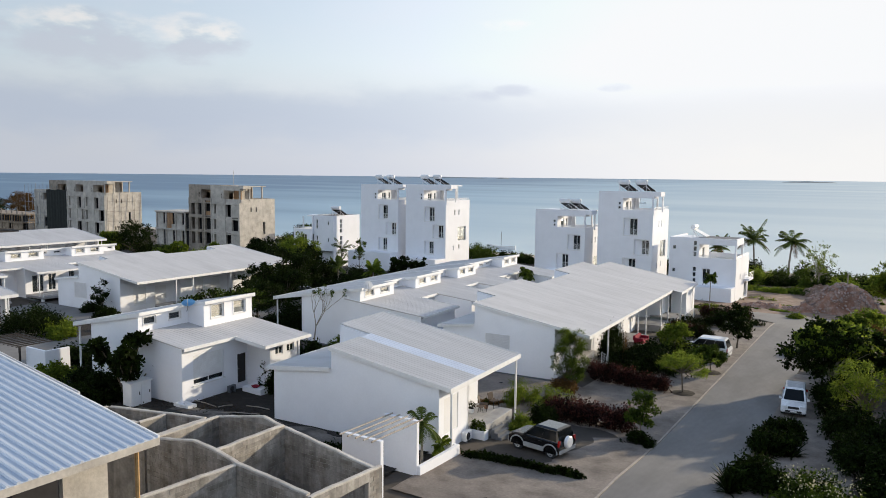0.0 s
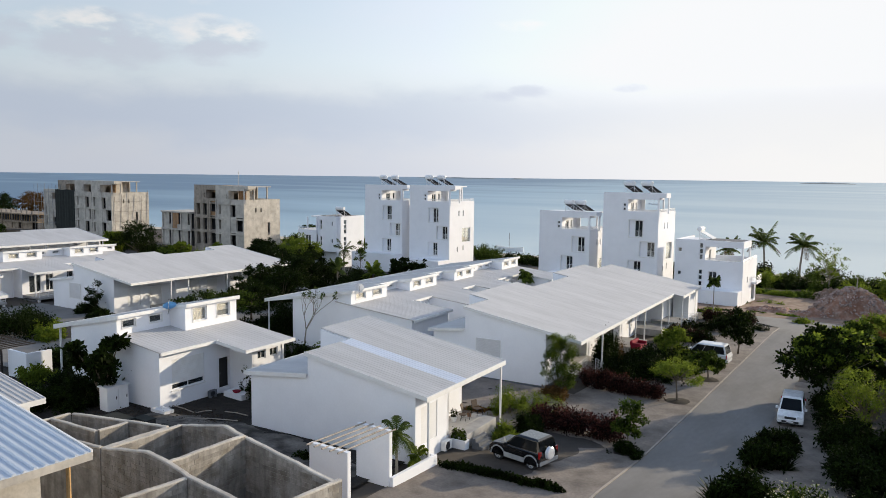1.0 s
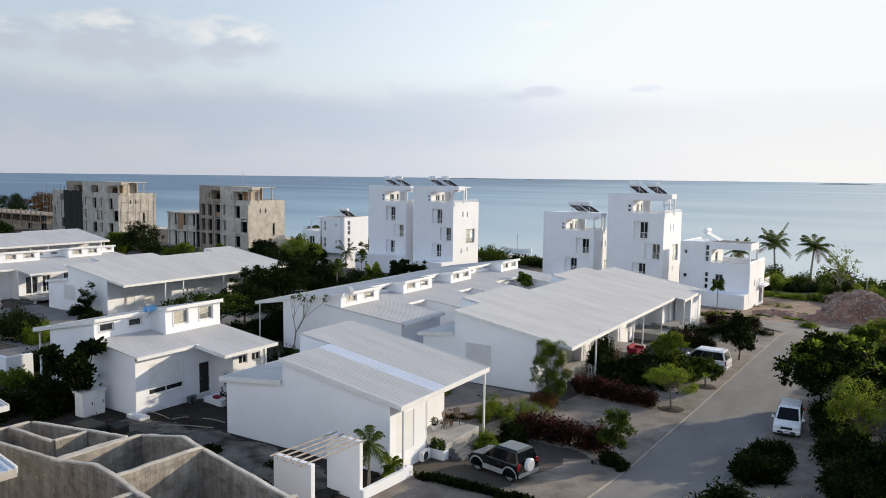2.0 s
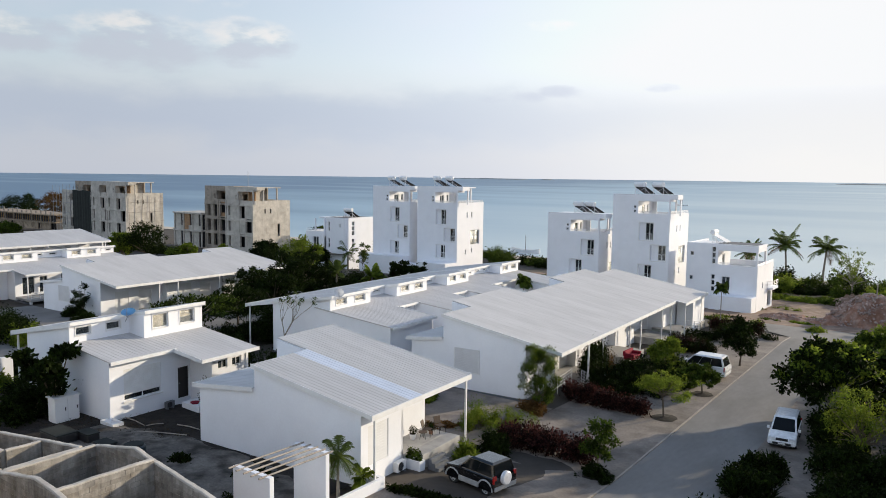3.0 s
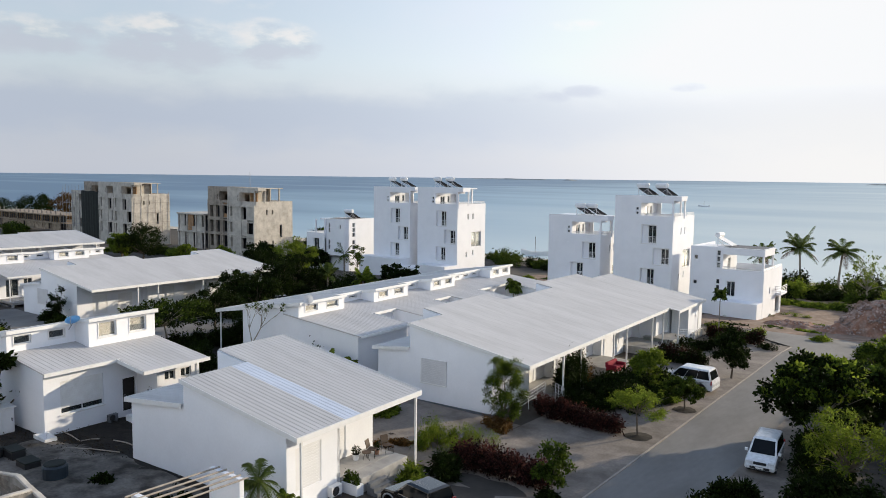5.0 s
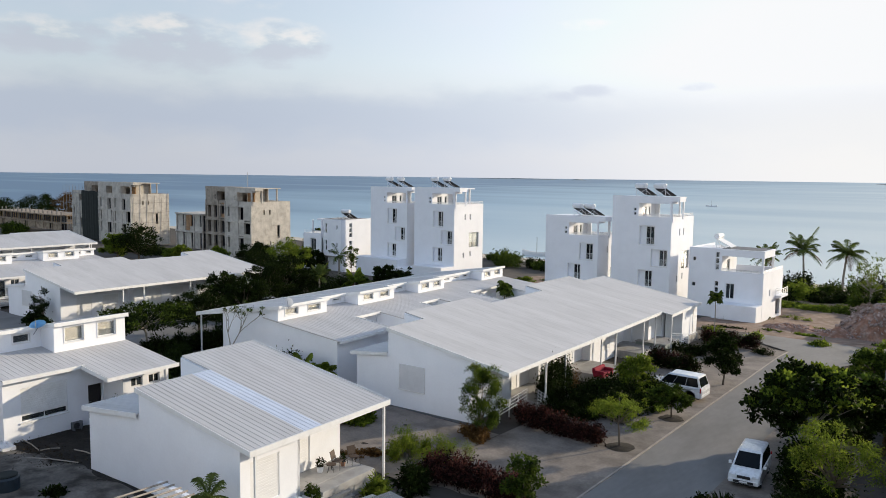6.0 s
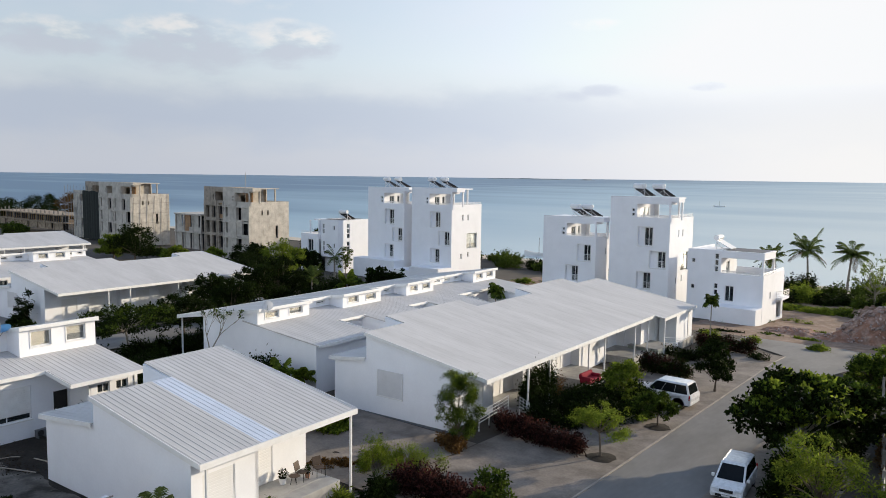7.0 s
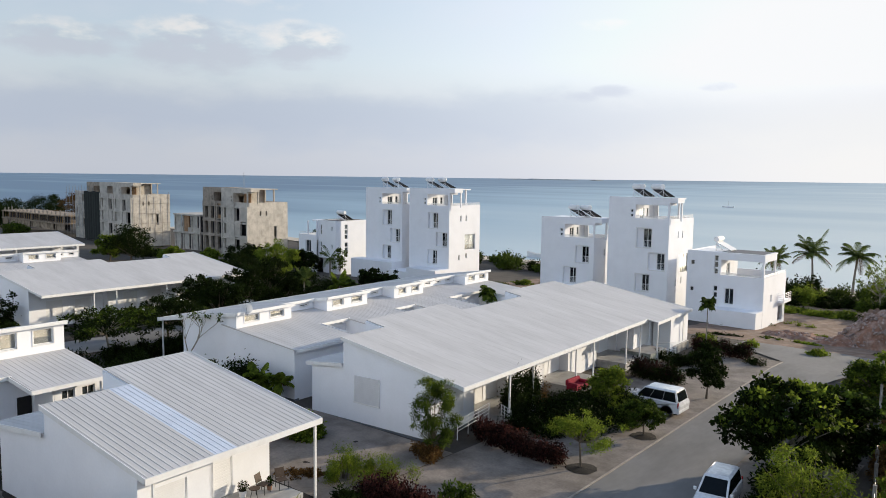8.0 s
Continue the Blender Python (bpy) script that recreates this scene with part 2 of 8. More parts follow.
M_BLACK = mat("black_plastic", (0.02, 0.02, 0.022), 0.5, var=0.1)
M_RUBBER = mat("tyre_rubber", (0.022, 0.022, 0.023), 0.85, var=0.1)
M_BLUE = mat("blue_dish", (0.22, 0.47, 0.72), 0.4, var=0.08)
M_RED = mat("red_cloth", (0.26, 0.01, 0.03), 0.9, var=0.15, scale=3.0)
M_BROWN = mat("brown_wicker", (0.075, 0.05, 0.036), 0.7, var=0.15, scale=6.0, fine=40.0)
M_TERRA = mat("terracotta", (0.30, 0.16, 0.10), 0.8, var=0.1)
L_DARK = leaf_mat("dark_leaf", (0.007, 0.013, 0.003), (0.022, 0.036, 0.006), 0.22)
L_MID = leaf_mat("green_leaf", (0.026, 0.044, 0.008), (0.100, 0.142, 0.018), 0.28)
L_LIGHT = leaf_mat("light_leaf", (0.105, 0.150, 0.020), (0.20, 0.25, 0.032), 0.55)
L_RED = leaf_mat("red_leaf", (0.013, 0.008, 0.007), (0.05, 0.016, 0.014), 0.2)
L_RED_NEW = leaf_mat("new_red_leaf", (0.05, 0.02, 0.02), (0.14, 0.055, 0.04), 0.3)
L_PALM = leaf_mat("palm_leaf", (0.07, 0.10, 0.025), (0.12, 0.155, 0.045), 0.45)
L_DRY = leaf_mat("dry_leaf", (0.10, 0.055, 0.02), (0.15, 0.085, 0.03), 0.25)
L_LITTER = leaf_mat("fallen_leaf", (0.03, 0.022, 0.014), (0.075, 0.06, 0.04), 0.2)
L_FLOWER = leaf_mat("white_flower", (0.42, 0.40, 0.26), (0.5, 0.47, 0.30), 0.3)
# pale bluish tone: distance haze is mixed into the islands' colour
M_ISLE = mat("hazy_island", (0.20, 0.24, 0.26), 0.95, var=0.15, scale=0.02, fine=0.2)

# ---- building helpers ----
def thing(name, x, y, z, label, category, group="", kind=""):
    ob = new(name)
    ob.empty_display_size = 0.3
    ob.location = (x, y, z)
    return tagged(ob, label, category, group, kind)


def root_of(ob):
    while ob.parent:
        ob = ob.parent
    return ob


def part(name, bm, material, parent=None, label="", smooth=False):
    """Links a bmesh, given in world coordinates, as one mesh object under a thing or part."""
    me = bpy.data.meshes.new(name)
    if parent is not None:
        bmesh.ops.translate(bm, verts=bm.verts, vec=-root_of(parent).location)
    bmesh.ops.recalc_face_normals(bm, faces=bm.faces)
    bm.to_mesh(me)
    bm.free()
    me.materials.append(material)
    if smooth:
        me.shade_smooth()
    ob = new(name, me)
    if parent is not None:
        ob.parent = parent
    if label:
        ob["label"] = label
    return ob


def raw(name, verts, faces, material, parent=None, smooth=False):
    me = bpy.data.meshes.new(name)
    v = np.asarray(verts, dtype=float)
    if parent is not None:
        v = v - np.array(root_of(parent).location)
    me.from_pydata(v.tolist(), [], [list(f) for f in faces])
    me.materials.append(material)
    if smooth:
        me.shade_smooth()
    ob = new(name, me)
    if parent is not None:
        ob.parent = parent
    return ob


def box(bm, x0, y0, z0, x1, y1, z1, bevel=0.0):
    r = bmesh.ops.create_cube(bm, size=1.0, matrix=Matrix.LocRotScale(((x0 + x1) / 2, (y0 + y1) / 2, (z0 + z1) / 2), None, (abs(x1 - x0), abs(y1 - y0), abs(z1 - z0))))
    if bevel:
        es = {e for v in r["verts"] for e in v.link_edges}
        bmesh.ops.bevel(bm, geom=list(es), offset=bevel, segments=2, affect="EDGES", profile=0.5)
    return r["verts"]


def boxed(*a, **k):
    bm = bmesh.new()
    box(bm, *a, **k)
    return bm


def prism(bm, pts, axis, a, b):
    """Extrudes a polygon along an axis from a to b. pts: (y, z) for axis x, (x, z) for axis y, (x, y) for axis z."""
    def at(p, c):
        return {"x": (c, p[0], p[1]), "y": (p[0], c, p[1]), "z": (p[0], p[1], c)}[axis]
    va = [bm.verts.new(at(p, a)) for p in pts]
    vb = [bm.verts.new(at(p, b)) for p in pts]
    bm.faces.new(va)
    bm.faces.new(vb[::-1])
    for i in range(len(pts)):
        j = (i + 1) % len(pts)
        bm.faces.new((va[i], vb[i], vb[j], va[j]))


def prismed(pts, axis, a, b):
    bm = bmesh.new()
    prism(bm, pts, axis, a, b)
    return bm


def holed(bm, axis, c0, c1, u0, u1, z0, z1, holes=()):
    """A wall slab across an axis (x or y) between c0 and c1, with rectangular holes (u0, z0, u1, z1)."""
    us = sorted({u0, u1, *(min(max(h[i], u0), u1) for h in holes for i in (0, 2))})
    zs = sorted({z0, z1, *(min(max(h[i], z0), z1) for h in holes for i in (1, 3))})
    vs = {}

    def v(u, z, c):
        k = (u, z, c)
        if k not in vs:
            vs[k] = bm.verts.new((c, u, z) if axis == "x" else (u, c, z))
        return vs[k]

    def solid(i, j):
        if not (0 <= i < len(us) - 1 and 0 <= j < len(zs) - 1):
            return False
        cu, cz = (us[i] + us[i + 1]) / 2, (zs[j] + zs[j + 1]) / 2
        return not any(h[0] < cu < h[2] and h[1] < cz < h[3] for h in holes)

    for i in range(len(us) - 1):
        for j in range(len(zs) - 1):
            if not solid(i, j):
                continue
            a, b, c, d = us[i], us[i + 1], zs[j], zs[j + 1]
            for k in (c0, c1):
                bm.faces.new((v(a, c, k), v(b, c, k), v(b, d, k), v(a, d, k)))
            for (di, dj, p, q) in ((-1, 0, (a, c), (a, d)), (1, 0, (b, c), (b, d)), (0, -1, (a, c), (b, c)), (0, 1, (a, d), (b, d))):
                if not solid(i + di, j + dj):
                    bm.faces.new((v(*p, c0), v(*q, c0), v(*q, c1), v(*p, c1)))


def tube(bm, pts, radii, sides=8, cap=True):
    """A tapered tube along points."""
    rings = []
    pts = [Vector(p) for p in pts]
    for i, p in enumerate(pts):
        d = (pts[min(i + 1, len(pts) - 1)] - pts[max(i - 1, 0)]).normalized()
        a = d.cross(Vector((0, 0, 1)) if abs(d.z) < 0.95 else Vector((1, 0, 0))).normalized()
        b = d.cross(a)
        r = radii[i] if isinstance(radii, (list, tuple)) else radii
        rings.append([bm.verts.new(p + (a * math.cos(t) + b * math.sin(t)) * r) for t in [2 * math.pi * k / sides for k in range(sides)]])
    for r0, r1 in zip(rings, rings[1:]):
        for k in range(sides):
            bm.faces.new((r0[k], r0[(k + 1) % sides], r1[(k + 1) % sides], r1[k]))
    if cap:
        bm.faces.new(rings[0][::-1])
        bm.faces.new(rings[-1])


def tubed(pts, radii, sides=8):
    bm = bmesh.new()
    tube(bm, pts, radii, sides)
    return bm


def ribbed(bm, x_lo, z_lo, x_hi, z_hi, y0, y1, pitch=0.33, rib=None, thick=0.08, foot=0.05):
    """A sloping sheet roof whose ribs run from the low edge to the high edge."""
    rib = rib or 0.012
    n = max(2, round((y1 - y0) / pitch))
    p = (y1 - y0) / n
    prof = [(y0, 0.0)]
    for i in range(n):
        c = y0 + (i + 0.5) * p
        prof += [(c - foot, 0.0), (c - foot * 0.5, rib), (c + foot * 0.5, rib), (c + foot, 0.0)]
    prof.append((y1, 0.0))
    top = [[bm.verts.new((x, y, z + h)) for y, h in prof] for x, z in ((x_lo, z_lo), (x_hi, z_hi))]
    bot = [[bm.verts.new((x, y, z - thick)) for y in (y0, y1)] for x, z in ((x_lo, z_lo), (x_hi, z_hi))]
    for a, b, c, d in zip(top[0], top[0][1:], top[1][1:], top[1]):
        bm.faces.new((a, b, c, d))
    bm.faces.new((bot[0][0], bot[0][1], bot[1][1], bot[1][0]))
    for k in (0, 1):
        bm.faces.new((*top[k], bot[k][1], bot[k][0]))
    bm.faces.new((top[0][0], top[1][0], bot[1][0], bot[0][0]))
    bm.faces.new((top[0][-1], top[1][-1], bot[1][1], bot[0][1]))


def gz(x, y):
    """Height of the ground."""
    pts = ((-60, 0.2), (30, 0.15), (36, 0.0), (43, -0.5), (60, -0.65), (88, -0.9), (100, -1.6), (117, -3.2), (140, -4.0), (165, -4.6), (190, -6.2), (230, -9.0))
    for (a, za), (b, zb) in zip(pts, pts[1:]):
        if y <= b:
            return za + (zb - za) * max(0.0, (y - a)) / (b - a)
    return -9.0

# ---- ground, road, sea ----
def sheet(name, xs, ys, zf, material, label, kind="structure", parent=None):
    verts = [(x, y, zf(x, y)) for y in ys for x in xs]
    nx = len(xs)
    faces = [(j * nx + i, j * nx + i + 1, (j + 1) * nx + i + 1, (j + 1) * nx + i) for j in range(len(ys) - 1) for i in range(nx - 1)]
    ob = raw(name, verts, faces, material, parent, smooth=True)
    return tagged(ob, label, name, "", kind)


def rough_ground(x, y):
    q = 0.12 * noise.noise(Vector((x * 0.12, y * 0.12, 0.3))) + 0.05 * noise.noise(Vector((x * 0.5, y * 0.5, 1.7)))
    if -13.6 < x < -1.5 and y < 98:
        q = -0.06
    return gz(x, y) + q


GX = [-4500, -2000, -900, -500, -320] + [x for x in range(-260, 60, 4)] + [80, 140, 300, 900, 2000, 4500]
GY = [-900, -300, -120, -60, -30] + [y for y in range(-12, 200, 3)] + [205, 230]
sheet("ground", GX, GY, rough_ground, M_GROUND, "sandy grey-brown ground of a coastal housing estate")


def kerb_x(y):
    return -11.7 - (y - 34.0) * 0.022


def road_z(x, y):
    return gz(x, y) + 0.03 + 0.015 * noise.noise(Vector((x * 0.6, y * 0.3, 4.0)))


RY = [y for y in range(-40, 110, 2)]
bm = bmesh.new()
rows = []
for y in RY:
    w = 5.0 if y < 86 else 5.0 + min(2.2, (y - 86) * 0.22)
    # the turning place at the road's end spreads to the left as well
    bulge = 0.0 if y <= 92 else min(6.5, (y - 92) * 1.1)
    lift = 0.0 if y <= 92 else 0.03 * min(1.0, (y - 92) / 6)
    xl = kerb_x(y) + 0.06 - bulge
    rows.append([bm.verts.new((xl + (w + bulge) * k / 8, y, road_z(xl + (w + bulge) * k / 8, y) + lift)) for k in range(9)])
for a, b in zip(rows, rows[1:]):
    for k in range(8):
        bm.faces.new((a[k], a[k + 1], b[k + 1], b[k]))
road = part("road", bm, M_ROAD, smooth=True)
tagged(road, "pale compacted road running down to the sea", "road", "", "structure")

# kerb line between road and parking bays
bm = bmesh.new()
for y in range(-38, 92, 2):
    z = gz(0, y)
    z2 = gz(0, y + 2)
    x0, x1 = kerb_x(y), kerb_x(y + 2)
    va = [bm.verts.new(p) for p in ((x0 - 0.09, y, z - 0.1), (x0 - 0.09, y, z + 0.05), (x0 + 0.02, y, z + 0.05), (x0 + 0.05, y, z - 0.1))]
    vb = [bm.verts.new(p) for p in ((x1 - 0.09, y + 1.99, z2 - 0.1), (x1 - 0.09, y + 1.99, z2 + 0.05), (x1 + 0.02, y + 1.99, z2 + 0.05), (x1 + 0.05, y + 1.99, z2 - 0.1))]
    bm.faces.new(va)
    bm.faces.new(vb[::-1])
    for i in range(4):
        j = (i + 1) % 4
        bm.faces.new((va[i], vb[i], vb[j], va[j]))
tagged(part("kerb", bm, M_KERB), "low pale concrete kerb edging the road", "kerb", "", "structure")

# gravel parking bays and paths along the houses
def yard_z(x, y):
    return gz(x, y) + 0.035 + 0.03 * noise.noise(Vector((x * 0.4, y * 0.4, 9.0)))


yard_rows = [[(-20.4 + (kerb_x(y) - 0.08 + 20.4) * i / 14, y, yard_z(-20.4 + i * 0.6, y) if i < 14 else gz(0, y) + 0.03) for i in range(15)] for y in range(28, 93)]
tagged(raw("gravel_yard", [p for r in yard_rows for p in r], [(j * 15 + i, j * 15 + i + 1, (j + 1) * 15 + i + 1, (j + 1) * 15 + i) for j in range(64) for i in range(14)], M_YARD, None, True), "grey-brown gravel parking strip beside the road", "yard", "", "structure")
sheet("access_lane", [-66 + 1.0 * i for i in range(7)], [y for y in range(18, 100, 2)], lambda x, y: gz(x, y) + 0.16, M_ROAD, "pale lane behind the second row of houses")

# sea: a disc to the horizon
bm = bmesh.new()
radii = [0, 60, 140, 260, 450, 800, 1400, 2500, 3600, 4700]
rings = []
c = bm.verts.new((0, 150, -5.4))
for r in radii[1:]:
    rings.append([bm.verts.new((r * math.cos(t), 150 + r * math.sin(t), -5.4 + 10.6 * (r / 4700) ** 2)) for t in [2 * math.pi * k / 96 for k in range(96)]])
for k in range(96):
    bm.faces.new((c, rings[0][k], rings[0][(k + 1) % 96]))
for a, b in zip(rings, rings[1:]):
    for k in range(96):
        bm.faces.new((a[k], b[k], b[(k + 1) % 96], a[(k + 1) % 96]))


def sea_material():
    m = bpy.data.materials.new("sea_water")
    m.use_nodes = True
    n, l = m.node_tree.nodes, m.node_tree.links
    b = n["Principled BSDF"]
    b.inputs["Roughness"].default_value = 0.6
    b.inputs["Specular IOR Level"].default_value = 0.0
    gl = n.new("ShaderNodeBsdfGlossy")
    gl.inputs["Roughness"].default_value = 0.32
    mx = n.new("ShaderNodeMixShader")
    mx.inputs[0].default_value = 0.36            # the choppy surface mirrors less than still water would
    l.new(b.outputs[0], mx.inputs[1])
    l.new(gl.outputs[0], mx.inputs[2])
    l.new(mx.outputs[0], n["Material Output"].inputs["Surface"])
    geo = n.new("ShaderNodeNewGeometry")
    # shallows and deep water; glare on the sun side is in this ramp too
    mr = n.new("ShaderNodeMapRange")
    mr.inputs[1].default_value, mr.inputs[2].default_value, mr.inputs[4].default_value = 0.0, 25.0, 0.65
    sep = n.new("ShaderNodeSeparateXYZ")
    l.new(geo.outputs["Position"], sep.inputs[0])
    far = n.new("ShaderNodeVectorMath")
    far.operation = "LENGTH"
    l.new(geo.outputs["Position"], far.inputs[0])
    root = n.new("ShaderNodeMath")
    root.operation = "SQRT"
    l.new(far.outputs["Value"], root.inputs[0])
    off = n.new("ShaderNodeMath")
    off.operation = "DIVIDE"                    # colour deepens towards -x, away from the painted glare, steeply at first
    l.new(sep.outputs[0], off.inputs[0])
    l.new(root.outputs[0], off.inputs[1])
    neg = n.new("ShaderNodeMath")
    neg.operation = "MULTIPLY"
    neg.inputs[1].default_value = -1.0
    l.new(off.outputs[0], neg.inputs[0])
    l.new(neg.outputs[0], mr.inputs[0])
    mp = n.new("ShaderNodeMapping")
    mp.inputs["Scale"].default_value = (0.002, 0.008, 1)
    l.new(geo.outputs["Position"], mp.inputs[0])
    nz = n.new("ShaderNodeTexNoise")
    nz.inputs["Scale"].default_value = 1.0
    nz.inputs["Detail"].default_value = 6.0
    l.new(mp.outputs[0], nz.inputs["Vector"])
    ad = n.new("ShaderNodeMath")
    ad.operation = "MULTIPLY_ADD"
    l.new(nz.outputs[0], ad.inputs[0])
    ad.inputs[1].default_value = 0.7
    l.new(mr.outputs[0], ad.inputs[2])
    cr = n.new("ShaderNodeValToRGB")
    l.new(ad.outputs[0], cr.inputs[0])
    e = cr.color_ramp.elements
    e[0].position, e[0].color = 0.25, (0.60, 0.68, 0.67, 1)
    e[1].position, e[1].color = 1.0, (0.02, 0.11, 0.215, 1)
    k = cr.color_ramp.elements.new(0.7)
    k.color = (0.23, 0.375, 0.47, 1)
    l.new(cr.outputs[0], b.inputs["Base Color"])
    mp2 = n.new("ShaderNodeMapping")
    mp2.inputs["Scale"].default_value = (0.25, 0.5, 1)
    l.new(geo.outputs["Position"], mp2.inputs[0])
    nb = n.new("ShaderNodeTexNoise")
    nb.inputs["Scale"].default_value = 1.0
    nb.inputs["Detail"].default_value = 4.0
    l.new(mp2.outputs[0], nb.inputs["Vector"])
    bp = n.new("ShaderNodeBump")
    bp.inputs["Strength"].default_value = 0.4
    bp.inputs["Distance"].default_value = 0.25
    l.new(nb.outputs[0], bp.inputs["Height"])
    l.new(bp.outputs[0], b.inputs["Normal"])
    l.new(bp.outputs[0], gl.inputs["Normal"])
    return m


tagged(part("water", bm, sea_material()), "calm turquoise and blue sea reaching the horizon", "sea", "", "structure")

# ---- single-storey houses ----
def window(parent, axis, c, u0, u1, z0, z1, out, mullions=1, bar_w=0.06, glass=None, name="window"):
    """A framed window in a wall across an axis: outer frame, mullions and a pane set back. out: +1 or -1, the side that faces outdoors."""
    bm = bmesh.new()
    d0, d1 = c - out * 0.06, c + out * 0.015

    def bar(a, b, p, q):
        if axis == "x":
            box(bm, min(d0, d1), a, p, max(d0, d1), b, q)
        else:
            box(bm, a, min(d0, d1), p, b, max(d0, d1), q)
    bar(u0, u0 + bar_w, z0, z1)
    bar(u1 - bar_w, u1, z0, z1)
    bar(u0 + bar_w, u1 - bar_w, z0, z0 + bar_w)
    bar(u0 + bar_w, u1 - bar_w, z1 - bar_w, z1)
    for i in range(mullions):
        m = u0 + (u1 - u0) * (i + 1) / (mullions + 1)
        bar(m - bar_w * 0.45, m + bar_w * 0.45, z0 + bar_w, z1 - bar_w)
    w = part(name, bm, M_TRIM, parent)
    g = bmesh.new()
    e = c - out * 0.03
    if axis == "x":
        box(g, e - 0.006, u0 + bar_w * 0.7, z0 + bar_w * 0.7, e + 0.006, u1 - bar_w * 0.7, z1 - bar_w * 0.7)
    else:
        box(g, u0 + bar_w * 0.7, e - 0.006, z0 + bar_w * 0.7, u1 - bar_w * 0.7, e + 0.006, z1 - bar_w * 0.7)
    pane = part("pane", g, glass or M_GLASS, w)
    if glass:
        pane.visible_shadow = False
    return w


def column(parent, x, y, z0, z1, r=0.055):
    bm = bmesh.new()
    box(bm, x - r, y - r, z0, x + r, y + r, z1, 0.008)
    box(bm, x - r * 1.8, y - r * 1.8, z0, x + r * 1.8, y + r * 1.8, z0 + 0.02)
    part("column", bm, M_TRIM, parent)


def railing(parent, pts, z, h=0.9, name="railing", gap=0.14, mat_=None):
    bm = bmesh.new()
    for (x0, y0), (x1, y1) in zip(pts, pts[1:]):
        L = math.hypot(x1 - x0, y1 - y0)
        n = max(1, round(L / 1.2))
        for i in range(n + 1):
            px, py = x0 + (x1 - x0) * i / n, y0 + (y1 - y0) * i / n
            tube(bm, [(px, py, z), (px, py, z + h)], 0.025, 5)
        k = 4
        for j in range(k):
            zz = z + h * (j + 1) / k
            tube(bm, [(x0, y0, zz), (x1, y1, zz)], 0.022 if j < k - 1 else 0.035, 5)
    return part(name, bm, mat_ or M_RAIL, parent)


